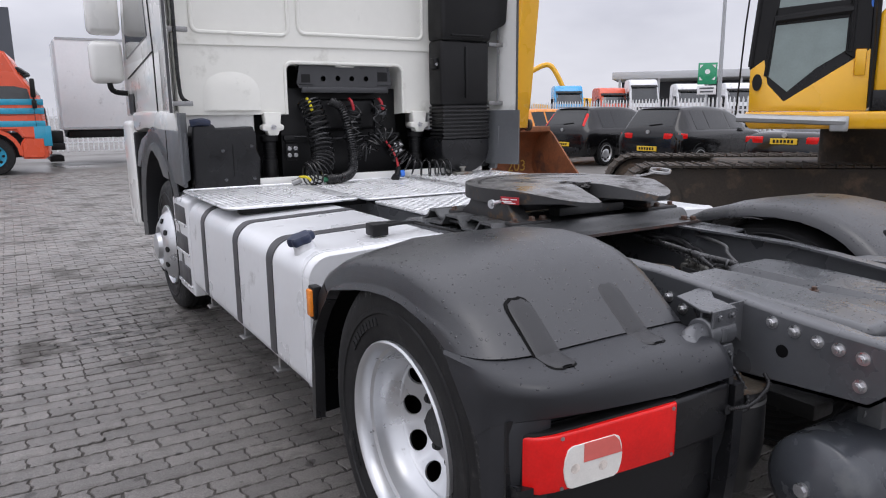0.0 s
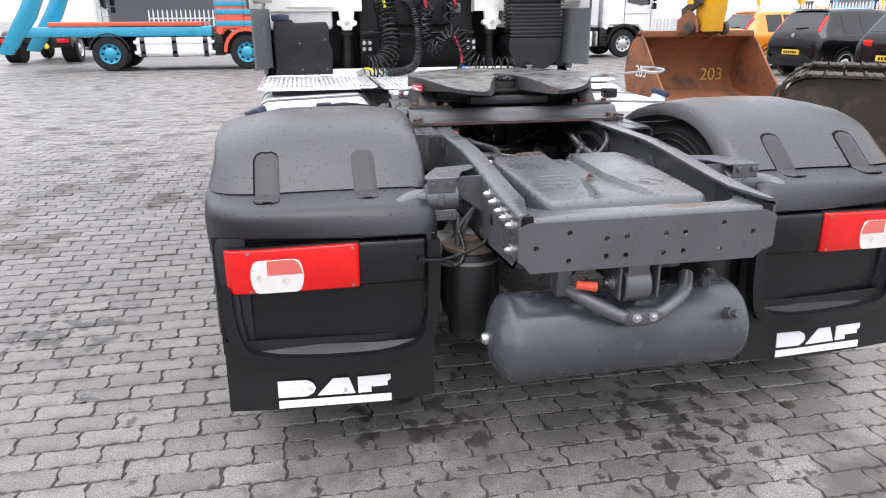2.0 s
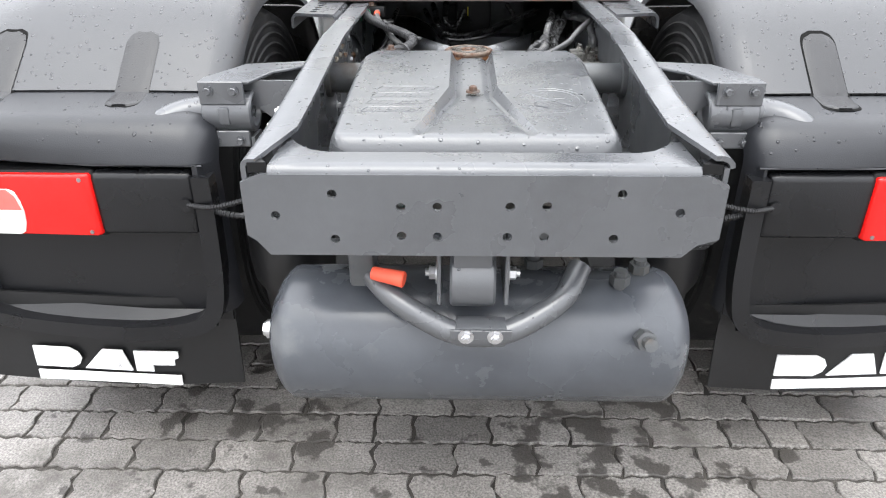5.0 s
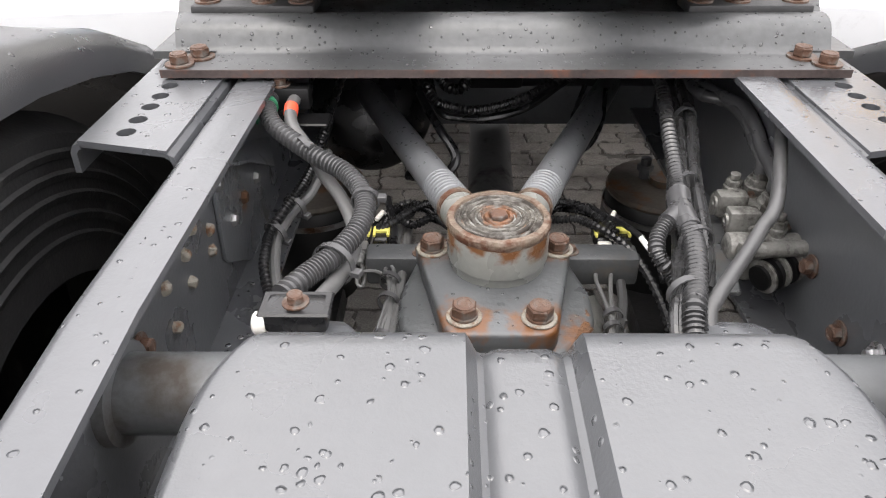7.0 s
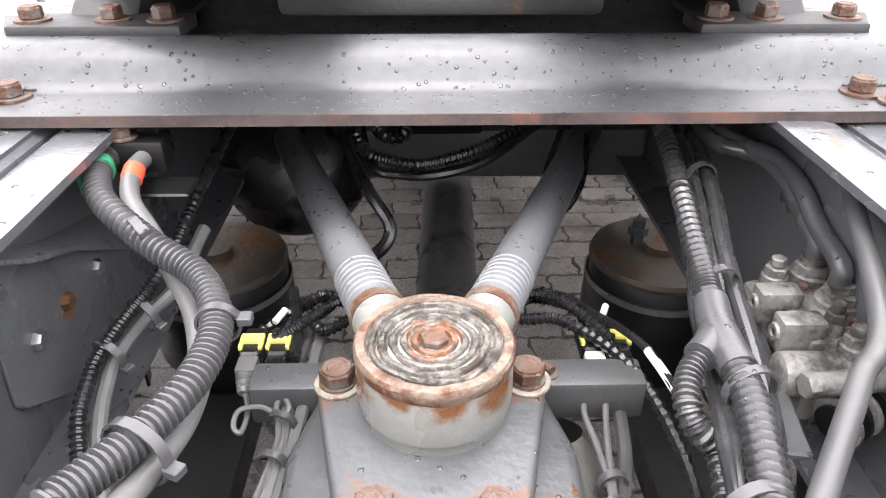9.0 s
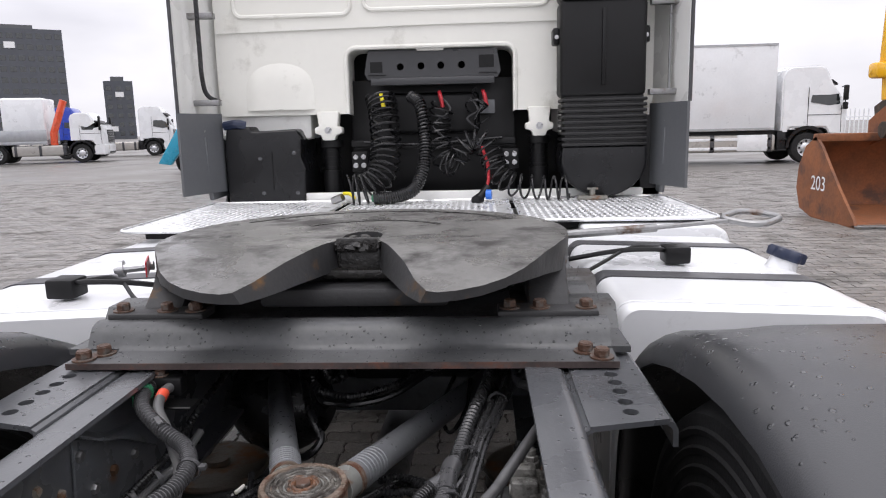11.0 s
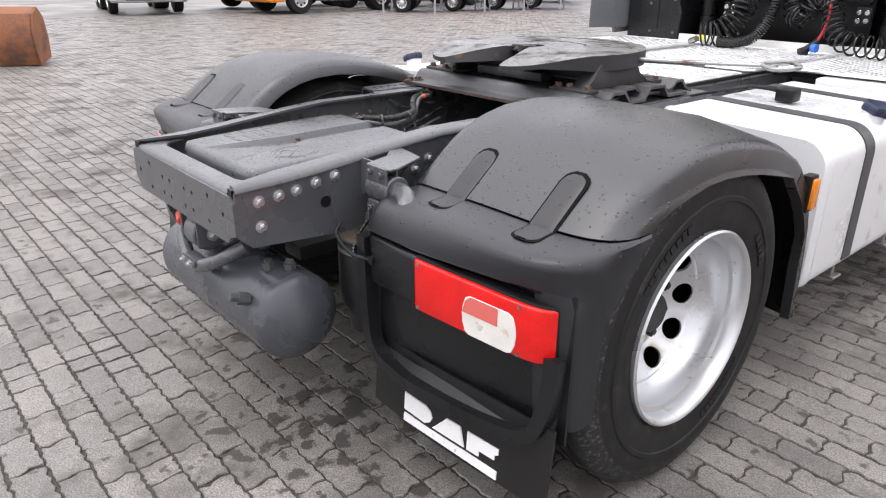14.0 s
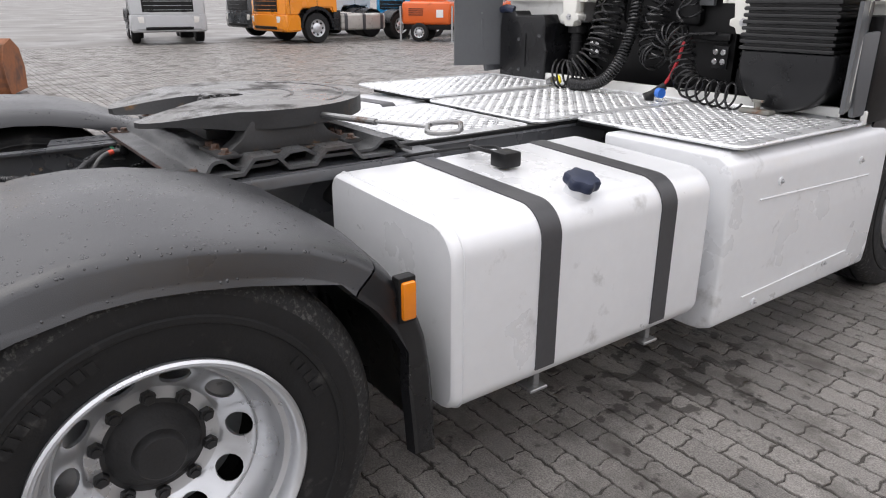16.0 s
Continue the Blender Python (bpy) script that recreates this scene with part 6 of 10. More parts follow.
cables(plug, M["cable_grey"], 0.0030,
       [(-0.229, 1.237, 0.762), (-0.217, 1.209, 0.755), (-0.212, 1.19, 0.752), (-0.213, 1.163, 0.752), (-0.221, 1.167, 0.756), (-0.218, 1.184, 0.762), (-0.195, 1.186, 0.764), (-0.173, 1.172, 0.764), (-0.165, 1.179, 0.768), (-0.173, 1.195, 0.77), (-0.179, 1.183, 0.766), (-0.169, 1.139, 0.768), (-0.172, 1.084, 0.772), (-0.176, 1.041, 0.776), (-0.177, 1.005, 0.77), (-0.178, 0.935, 0.76), (-0.178, 0.875, 0.72), (-0.178, 0.845, 0.65)],
       [(-0.207, 1.234, 0.762), (-0.2, 1.208, 0.756), (-0.183, 1.185, 0.758), (-0.166, 1.151, 0.764), (-0.165, 1.092, 0.77), (-0.171, 1.046, 0.774), (-0.173, 1.005, 0.77), (-0.174, 0.935, 0.76), (-0.175, 0.875, 0.72), (-0.175, 0.845, 0.65)])
cables(plug, M["cable_grey"], 0.0072,
       [(-0.159, 1.372, 0.76), (-0.169, 1.301, 0.75), (-0.173, 1.236, 0.752), (-0.166, 1.147, 0.76), (-0.166, 1.074, 0.768), (-0.17, 1.008, 0.765), (-0.172, 0.938, 0.755), (-0.173, 0.878, 0.715), (-0.173, 0.848, 0.645)],
       [(-0.149, 1.341, 0.755), (-0.153, 1.266, 0.752), (-0.154, 1.166, 0.758), (-0.155, 1.082, 0.766), (-0.16, 1.008, 0.765), (-0.163, 0.938, 0.755), (-0.164, 0.878, 0.715), (-0.164, 0.848, 0.645)])
cables(plug, M["hose_black"], 0.0065,
       [(-0.188, 1.366, 0.79), (-0.174, 1.302, 0.775), (-0.171, 1.254, 0.77)])
for p in [(-0.17, 1.161, 0.764), (-0.168, 1.105, 0.768), (-0.169, 1.021, 0.77)]:
    tie(p, (0.25, 1, 0), 0.0155, plug, 1.3)
plug = plug_pair(0.184, 1, ("lens", "hose_black"))
cables(plug, M["cable_grey"], 0.0034,
       [(0.151, 1.217, 0.765), (0.143, 1.183, 0.755), (0.145, 1.139, 0.757), (0.145, 1.088, 0.764), (0.141, 1.051, 0.768), (0.127, 1.005, 0.765), (0.119, 0.935, 0.755), (0.115, 0.875, 0.715), (0.115, 0.845, 0.645)],
       [(0.175, 1.217, 0.765), (0.166, 1.183, 0.755), (0.154, 1.12, 0.76), (0.146, 1.065, 0.766), (0.133, 1.005, 0.765), (0.125, 0.935, 0.755), (0.122, 0.875, 0.715), (0.122, 0.845, 0.645)])
cables(plug, M["cable_grey_dark"], 0.0075,
       [(0.187, 1.208, 0.74), (0.176, 1.135, 0.745), (0.157, 1.068, 0.755), (0.138, 1.009, 0.76), (0.127, 0.939, 0.75), (0.122, 0.879, 0.71), (0.122, 0.849, 0.64)])
for p in [(0.149, 1.082, 0.762), (0.143, 1.051, 0.764)]:
    tie(p, (-0.1, 1, 0), 0.013, plug, 1.3)
bm = B()
tube(bm, smooth_path([(0.153, 1.343, 0.79), (0.171, 1.305, 0.795), (0.196, 1.266, 0.8), (0.216, 1.228, 0.8), (0.222, 1.194, 0.8), (0.226, 1.162, 0.8), (0.228, 1.14, 0.79), (0.231, 1.139, 0.78)], 8), 0.0048, 8)
tc_ = part("tagged_cable", bm, M["hose_black"], plug, "black cable with a white marker sleeve")
bm = B()
tube(bm, smooth_path([(0.216, 1.226, 0.800), (0.222, 1.194, 0.800), (0.226, 1.163, 0.800)], 6), 0.0051, 8)
part("white_sleeve", bm, M["textwhite"], tc_, "white marker sleeve")
for pts in ([(-0.075, 1.32, 0.80), (-0.11, 1.335, 0.80), (-0.145, 1.325, 0.79), (-0.17, 1.30, 0.785), (-0.20, 1.285, 0.775)], [(-0.07, 1.30, 0.795), (-0.11, 1.31, 0.785), (-0.14, 1.295, 0.78), (-0.16, 1.33, 0.77), (-0.15, 1.40, 0.74)],
            [(0.07, 1.32, 0.80), (0.10, 1.335, 0.802), (0.135, 1.325, 0.80), (0.165, 1.30, 0.79), (0.19, 1.27, 0.78)], [(0.065, 1.30, 0.79), (0.10, 1.305, 0.785), (0.14, 1.30, 0.785), (0.20, 1.22, 0.78), (0.235, 1.12, 0.74), (0.23, 1.0, 0.70)]):
    bm = B()
    conduit(bm, pts, 0.0075, 0.0045, 8)
    part("sensor_conduit", bm, M["hose_black"], loom2)
# right-hand loom
bm = B()
conduit(bm, [(0.29, 1.54, 0.955), (0.274, 1.422, 0.95), (0.246, 1.273, 0.945), (0.229, 1.167, 0.938), (0.219, 1.114, 0.934)], 0.0118, 0.0046, 12)
loom3 = part("conduit", bm, M["conduit_dark"], truck, "dark corrugated conduit splitting at a Y-piece")
bm = B()
conduit(bm, [(0.213, 1.044, 0.932), (0.207, 1.003, 0.934), (0.196, 0.959, 0.936), (0.183, 0.916, 0.937), (0.171, 0.88, 0.935), (0.165, 0.83, 0.905), (0.161, 0.78, 0.845)], 0.0130, 0.0050, 12)
part("branch_conduit", bm, M["conduit_dark"], loom3)
bm = B()
conduit(bm, [(0.192, 1.061, 0.93), (0.176, 1.041, 0.926), (0.168, 1.016, 0.92), (0.173, 1.003, 0.91), (0.188, 0.995, 0.895), (0.184, 0.956, 0.885), (0.176, 0.922, 0.88), (0.17, 0.872, 0.85), (0.166, 0.822, 0.79)], 0.0105, 0.0050, 12)
part("branch_conduit", bm, M["conduit_dark"], loom3)
bm = B()
tube(bm, smooth_path([(0.22, 1.123, 0.936), (0.215, 1.097, 0.934), (0.213, 1.067, 0.933), (0.213, 1.04, 0.932)], 6), 0.0150, 14)
tube(bm, smooth_path([(0.216, 1.098, 0.933), (0.204, 1.075, 0.932), (0.19, 1.059, 0.93)], 6), 0.0132, 14)
part("y_piece", bm, M["hose"], loom3, "smooth grey Y-piece")
for rr, pts in (
        (0.0072, [(0.328, 1.524, 0.945), (0.299, 1.353, 0.94), (0.269, 1.232, 0.934), (0.252, 1.143, 0.926), (0.241, 1.077, 0.92), (0.228, 1.015, 0.915), (0.214, 0.972, 0.912), (0.18, 0.9, 0.91), (0.174, 0.85, 0.88), (0.17, 0.8, 0.82)]),
        (0.0066, [(0.306, 1.503, 0.945), (0.281, 1.343, 0.938), (0.253, 1.217, 0.93), (0.245, 1.146, 0.918), (0.217, 1.072, 0.912), (0.198, 1.004, 0.914), (0.179, 0.945, 0.92), (0.162, 0.892, 0.92), (0.156, 0.842, 0.89), (0.152, 0.792, 0.83)]),
        (0.0066, [(0.287, 1.469, 0.935), (0.254, 1.307, 0.928), (0.235, 1.205, 0.918), (0.219, 1.14, 0.91), (0.208, 1.067, 0.905), (0.188, 0.995, 0.912), (0.173, 0.935, 0.92), (0.158, 0.892, 0.92), (0.152, 0.842, 0.89), (0.148, 0.792, 0.83)]),
        (0.0060, [(0.345, 1.538, 0.94), (0.305, 1.349, 0.935), (0.273, 1.22, 0.928), (0.258, 1.137, 0.918), (0.246, 1.065, 0.912), (0.231, 1.001, 0.905), (0.218, 0.963, 0.9)]),
        ):
    bm = B()
    tube(bm, smooth_path(pts, 8), rr, 10)
    part("plastic_pipe", bm, M["conduit_dark"], loom3, "smooth black plastic pipe")
tie([(0.295, 1.368, 0.937)][0], (-0.2, 1, 0), 0.0185, loom3, 2.2)
tie([(0.242, 1.16, 0.928)][0], (-0.2, 1, 0), 0.0195, loom3, 2.2)
tie([(0.217, 1.026, 0.925)][0], (-0.2, 1, 0), 0.0205, loom3, 2.2)
tie([(0.175, 0.919, 0.928)][0], (-0.2, 1, 0), 0.0205, loom3, 2.2)
for pts in ([(0.337, 1.532, 0.95), (0.341, 1.44, 0.95), (0.377, 1.408, 0.948), (0.395, 1.353, 0.94), (0.4, 1.311, 0.925), (0.391, 1.268, 0.912), (0.392, 1.264, 0.892)],
            [(0.346, 1.496, 0.955), (0.363, 1.427, 0.955), (0.398, 1.381, 0.952), (0.409, 1.319, 0.945), (0.409, 1.272, 0.925), (0.394, 1.218, 0.912), (0.394, 1.212, 0.892)]):
    bm = B()
    tube(bm, smooth_path([(min(x, 0.389), y, z) for x, y, z in pts], 8), 0.0105, 12)
    part("air_hose", bm, M["hose"], loom3)
bm = B()
tube(bm, smooth_path([(0.392, 1.25, 0.985), (0.309, 1.045, 0.975), (0.282, 1.008, 0.955), (0.253, 0.97, 0.945), (0.223, 0.931, 0.94), (0.2, 0.9, 0.935), (0.188, 0.881, 0.925), (0.182, 0.831, 0.895), (0.178, 0.781, 0.835)], 8), 0.0085, 12)
part("grey_hose", bm, M["cable_grey_dark"], loom3, "smooth grey hose")
# brake valve block with its ports, on a slanting bracket
bm = B()
bx(bm, 0.328, 0.402, 1.125, 1.285, 0.79, 0.855, 0.010, 2)
bx(bm, 0.340, 0.400, 1.150, 1.245, 0.850, 0.868, 0.006, 2)
vb = part("valve_block", bm, M["alloy"], truck, "dirty cast alloy brake valve block")
bm = B()
prism(bm, [(0.300, 1.246), (0.334, 1.240), (0.300, 1.045), (0.266, 1.051)], "z", 0.826, 0.834, 0.002, 1)
prism(bm, [(0.300, 1.246), (0.305, 1.245), (0.271, 1.050), (0.266, 1.051)], "z", 0.834, 0.846, 0.001, 1)
part("bracket", bm, M["casting"], vb)
for y in (1.168, 1.217):
    bm = B()
    bx(bm, 0.312, 0.356, y - 0.0125, y + 0.0125, 0.850, 0.886, 0.004, 2)
    pb = part("ported_block", bm, M["alloy"], vb)
    bm = B()
    lathe(bm, [(0.004, 0.001), (0.0045, 0.0035), (0.0085, 0.0035), (0.0095, 0.0)], (0.3125, y, 0.869), (-1, 0, 0), 16)
    part("port_ring", bm, M["alloy"], pb)
    # black disc painted as the dark bore; the block itself is solid
    bm = B()
    cyl(bm, (0.3118, y, 0.869), (0.3112, y, 0.869), 0.0062, n=16)
    part("port_hole", bm, M["black"], pb)
for x, y, z, r in ((0.392, 1.264, 0.862, 0.0200), (0.394, 1.212, 0.862, 0.0195), (0.352, 1.262, 0.860, 0.0125), (0.366, 1.168, 0.868, 0.0100), (0.372, 1.140, 0.862, 0.0120)):
    bm = B()
    lathe(bm, [(0, 0.0), (r * 1.12, 0.0), (r * 1.12, 0.012), (r, 0.014), (0, 0.014)], (x, y, z), (0, 0, 1), 20)
    cyl(bm, (x, y, z + 0.013), (x, y, z + 0.024), r * 0.98, n=6, bev=0.0015)
    cyl(bm, (x, y, z + 0.024), (x, y, z + 0.034), r * 0.62, n=14, bev=0.001)
    part("port_union", bm, M["alloy"], vb)
bm = B()
lathe(bm, [(0, 0), (0.016, 0), (0.0205, 0.003), (0.0215, 0.010), (0.0215, 0.046), (0.024, 0.047), (0.024, 0.056), (0.0215, 0.057), (0.0215, 0.098), (0, 0.098)], (0.306, 1.139, 0.842), (1, -0.06, 0.02), 28)
part("piston_housing", bm, M["alloy"], vb)
bm = B()
cyl(bm, (0.318, 1.104, 0.858), (0.402, 1.112, 0.858), 0.0115, n=18, bev=0.001)
cyl(bm, (0.312, 1.1035, 0.858), (0.322, 1.1045, 0.858), 0.0125, n=6, bev=0.001)
part("screwed_tube", bm, M["alloy"], vb)
for x, y in ((0.334, 1.236), (0.372, 1.240), (0.345, 1.193), (0.392, 1.180), (0.388, 1.150)):
    again(rb, x, y, 0.867, 0, 0, 900 * x, vb, 0.36)
sil_d = Vector((0.75, 0.35, 0.1)).normalized()
sil0 = Vector((0.341, 1.091, 0.822))
bm = B()
cyl(bm, sil0, sil0 + sil_d * 0.066, 0.018, n=18)
silen = part("silencer", bm, M["black"], truck, "small exhaust silencer with pale ribs")
for k in range(5):
    bm = B()
    lathe(bm, [(0.017, 0), (0.0245, 0.001), (0.0245, 0.005), (0.017, 0.006)], sil0 + sil_d * (0.005 + k * 0.0125), sil_d, 22)
    part("rib", bm, M["alloy"] if k % 2 == 0 else M["black"], silen)
# black hoses under the carrier
for pts, r in (([(-0.15, 1.75, 0.95), (-0.12, 1.62, 0.88), (-0.07, 1.60, 0.86), (-0.02, 1.585, 0.862), (0.06, 1.61, 0.875), (0.14, 1.65, 0.90), (0.24, 1.66, 0.94)], 0.010),
               ([(-0.14, 1.75, 0.93), (-0.105, 1.60, 0.86), (-0.06, 1.585, 0.845), (0.0, 1.575, 0.85), (0.07, 1.60, 0.862), (0.16, 1.66, 0.90), (0.26, 1.70, 0.93)], 0.008),
               ([(-0.18, 1.72, 0.93), (-0.135, 1.60, 0.88), (-0.10, 1.50, 0.86), (-0.07, 1.46, 0.82), (-0.10, 1.44, 0.79), (-0.16, 1.47, 0.78)], 0.009),
               ([(-0.10, 1.78, 0.95), (-0.10, 1.66, 0.90), (-0.06, 1.62, 0.89), (-0.03, 1.70, 0.93)], 0.012),
               ([(0.14, 1.80, 0.94), (0.17, 1.72, 0.90), (0.165, 1.68, 0.885)], 0.010),
               ([(0.20, 1.72, 0.86), (0.17, 1.66, 0.80), (0.19, 1.62, 0.76), (0.225, 1.64, 0.80), (0.24, 1.70, 0.86)], 0.005)):
    bm = B()
    conduit(bm, pts, r, 0.006, 9) if r > 0.009 else tube(bm, smooth_path(pts, 8), r, 9)
    part("black_hose", bm, M["hose_black"], truck)
bm = B()
bx(bm, -0.06, 0.08, 1.80, 1.90, 0.82, 0.98, 0.01)
bx(bm, -0.10, -0.06, 1.84, 1.90, 0.86, 0.93, 0.005)
cyl(bm, (-0.02, 1.80, 0.88), (-0.02, 1.76, 0.87), 0.02, n=14)
part("level_valve", bm, M["black"], truck, "black valve under the carrier")
bm = B()
bx(bm, -0.016, -0.011, 1.792, 1.80, 0.86, 0.93)
part("yellow_tag", bm, M["yellow"], truck)

# ---- fuel tanks and covers ----
def tank(s, y0, y1, straps, cap_y):
    e = new("fuel_tank")
    e.parent = truck
    tagged(e, "silver-white fuel tank with grey straps")
    poly = []
    x0, x1, z0, z1 = 0.60, 1.312 if s > 0 else 1.300, 0.405, 1.012
    for cxx, czz, r, a0 in ((x1 - 0.10, z1 - 0.10, 0.10, 0), (x0 + 0.05, z1 - 0.05, 0.05, 90), (x0 + 0.06, z0 + 0.06, 0.06, 180), (x1 - 0.07, z0 + 0.07, 0.07, 270)):
        for k in range(9):
            a = radians(a0 + 90 * k / 8)
            poly.append((cxx + r * math.cos(a), czz + r * math.sin(a)))
    # slight slope of the top towards the outside
    poly = [(x, z - 0.025 * max(0, (x - 0.7) / 0.6) if z > 0.8 else z) for x, z in poly]
    bm = B()
    rows = []
    for y, k in ((y0, 0.93), (y0 + 0.004, 0.955), (y0 + 0.012, 0.98), (y0 + 0.028, 0.997), (y0 + 0.05, 1.0), (y1 - 0.05, 1.0), (y1 - 0.028, 0.997), (y1 - 0.012, 0.98), (y1 - 0.004, 0.955), (y1, 0.93)):
        rows.append([bm.verts.new((s * (0.94 + (x - 0.94) * (1 - (1 - k) * 0.55)), y, 0.70 + (z - 0.70) * (1 - (1 - k) * 0.6))) for x, z in poly])
    n = len(poly)
    for a, b in zip(rows, rows[1:]):
        for k in range(n):
            bm.faces.new((a[k], a[(k + 1) % n], b[(k + 1) % n], b[k]))
    bm.faces.new(rows[0][::-1])
    bm.faces.new(rows[-1])
    body = part("tank_body", bm, M["silver"], e, "", 30)
    bm = B()
    tube(bm, [(s * (0.94 + (x - 0.94) * 1.002), y0 + 0.035, 0.70 + (z - 0.70) * 1.002) for x, z in poly], 0.003, 6, closed=True)
    part("seam", bm, M["silver"], body)
    for ys in straps:
        bm = B()
        ring = [(s * (0.94 + (x - 0.94) * 1.012), ys, 0.70 + (z - 0.70) * 1.014) for x, z in poly[:26]] + [(s * (0.94 + (x - 0.94) * 1.012), ys, 0.70 + (z - 0.70) * 1.014) for x, z in poly[34:]]
        ring = ring[26:] + ring[:18]
        o = B()
        vv = []
        for p in ring:
            nx, nz = p[0] - s * 0.94, p[2] - 0.70
            vv.append([o.verts.new((p[0], p[1] - 0.041, p[2])), o.verts.new((p[0], p[1] + 0.041, p[2]))])
        for a, b in zip(vv, vv[1:]):
            o.faces.new((a[0], a[1], b[1], b[0]))
        bmesh.ops.recalc_face_normals(o, faces=o.faces)
        bmesh.ops.solidify(o, geom=list(o.faces), thickness=0.006)
        join(bm, o)
        st = part("strap", bm, M["strap"], e, "grey rubber-lined steel strap", 40)
        bm = B()
        bx(bm, min(s * 1.17, s * 1.305), max(s * 1.17, s * 1.305), ys - 0.045, ys + 0.03, 0.366, 0.378, 0.003, 1)
        bx(bm, min(s * 1.25, s * 1.283), max(s * 1.25, s * 1.283), ys - 0.012, ys + 0.012, 0.372, 0.43, 0.003, 1)
        part("strap_foot", bm, M["steel"], st)
        bm = B()
        bx(bm, min(s * 0.42, s * 1.20), max(s * 0.42, s * 1.20), ys - 0.03, ys + 0.03, 0.36, 0.40, 0.004)
        part("tank_bracket", bm, M["chassis_dry"], e)
    bm = B()
    lathe(bm, [(0, 0), (0.05, 0), (0.046, 0.012), (0.043, 0.045), (0, 0.045)], (s * 1.225, cap_y, 0.975), (s * 0.34, 0, 1), 28)
    neck = part("filler_neck", bm, M["silver"], e)
    bm = B()
    pr = []
    u, v, w = axes_of((s * 0.34, 0, 1))
    base = Vector((s * 1.225, cap_y, 0.975)) + w * 0.04
    n = 60
    ringz = [(0.0, 1.0), (0.006, 1.06), (0.026, 1.06), (0.034, 0.95), (0.036, 0.6)]
    rr = []
    for h, k in ringz:
        rr.append([bm.verts.new(base + w * h + (u * math.cos(2 * math.pi * q / n) + v * math.sin(2 * math.pi * q / n)) * 0.052 * k * (1 + 0.09 * math.cos(6 * 2 * math.pi * q / n))) for q in range(n)])
    for a, b in zip(rr, rr[1:]):
        for q in range(n):
            bm.faces.new((a[q], a[(q + 1) % n], b[(q + 1) % n], b[q]))
    bm.faces.new(rr[0][::-1])
    bm.faces.new(rr[-1])
    part("filler_cap", bm, M["blue"], neck, "dark blue six-lobed filler cap")
    bm = B()
    bx(bm, min(s * 0.85, s * 0.93), max(s * 0.85, s * 0.93), cap_y - 0.05, cap_y + 0.03, 1.01, 1.065, 0.008)
    tube(bm, smooth_path([(s * 0.86, cap_y - 0.02, 1.05), (s * 0.80, cap_y - 0.05, 1.06), (s * 0.70, cap_y - 0.02, 1.05), (s * 0.55, cap_y + 0.1, 1.0)], 6), 0.008, 8)
    tube(bm, smooth_path([(s * 0.86, cap_y + 0.01, 1.05), (s * 0.76, cap_y + 0.02, 1.055), (s * 0.62, cap_y - 0.15, 1.03), (s * 0.45, cap_y - 0.3, 0.98)], 6), 0.006, 8)
    part("level_sender", bm, M["black"], e, "black tank sender with cables")
    return e


tank(1, 1.80, 2.985, (2.165, 2.73), 2.355)
tank(-1, 1.78, 3.93, (2.235, 2.80, 3.52), 1.965)
# right: white cover box ahead of the tank
bm = B()
poly = [(1.323, 0.33), (1.329, 0.40), (1.333, 0.70), (1.328, 0.93), (1.310, 0.99), (1.260, 1.022), (0.70, 1.025), (0.70, 0.30), (1.22, 0.30), (1.27, 0.305)]
prism(bm, poly, "y", 3.075, 4.36, 0.016, 3)
boxc = part("battery_cover", bm, M["silver"], truck, "silver-white moulded side cover with four screws")
bm = B()
for y0, y1, z0, z1 in ((3.28, 4.20, 0.83, 0.80), (3.26, 4.12, 0.42, 0.44)):
    tube(bm, [(1.3315, y0, z0), (1.3315, y1, z1)], 0.004, 6)
part("pressed_line", bm, M["silver"], boxc)
for y, z in ((3.42, 0.885), (4.10, 0.88), (3.36, 0.375), (3.93, 0.42)):
    bm = B()
    cyl(bm, (1.325, y, z), (1.3345, y, z), 0.018, n=16)
    part("screw_recess", bm, M["silver"], boxc)
for y, z in ((3.42, 0.885), (4.10, 0.88), (3.36, 0.375), (3.93, 0.42)):
    again(zb, 1.3335, y, z, 0, 90, 0, boxc, 0.55)
# left: step ladder ahead of the tank
bm = B()
prism(bm, [(-1.29, 0.33), (-1.30, 0.98), (-1.24, 1.01), (-0.75, 1.01), (-0.75, 0.33)], "y", 3.96, 4.42, 0.02, 3)
stepb = part("step_box", bm, M["silver"], truck, "silver-white step box")
for z in (0.40, 0.62, 0.82):
    bm = B()
    bx(bm, -1.303, -1.20, 4.02, 4.36, z, z + 0.12, 0.01)
    part("step_recess", bm, M["strap"], stepb)
    bm = B()
    bx(bm, -1.306, -1.21, 4.0, 4.38, z - 0.02, z, 0.004)
    part("step_tread", bm, M["alu"], stepb)

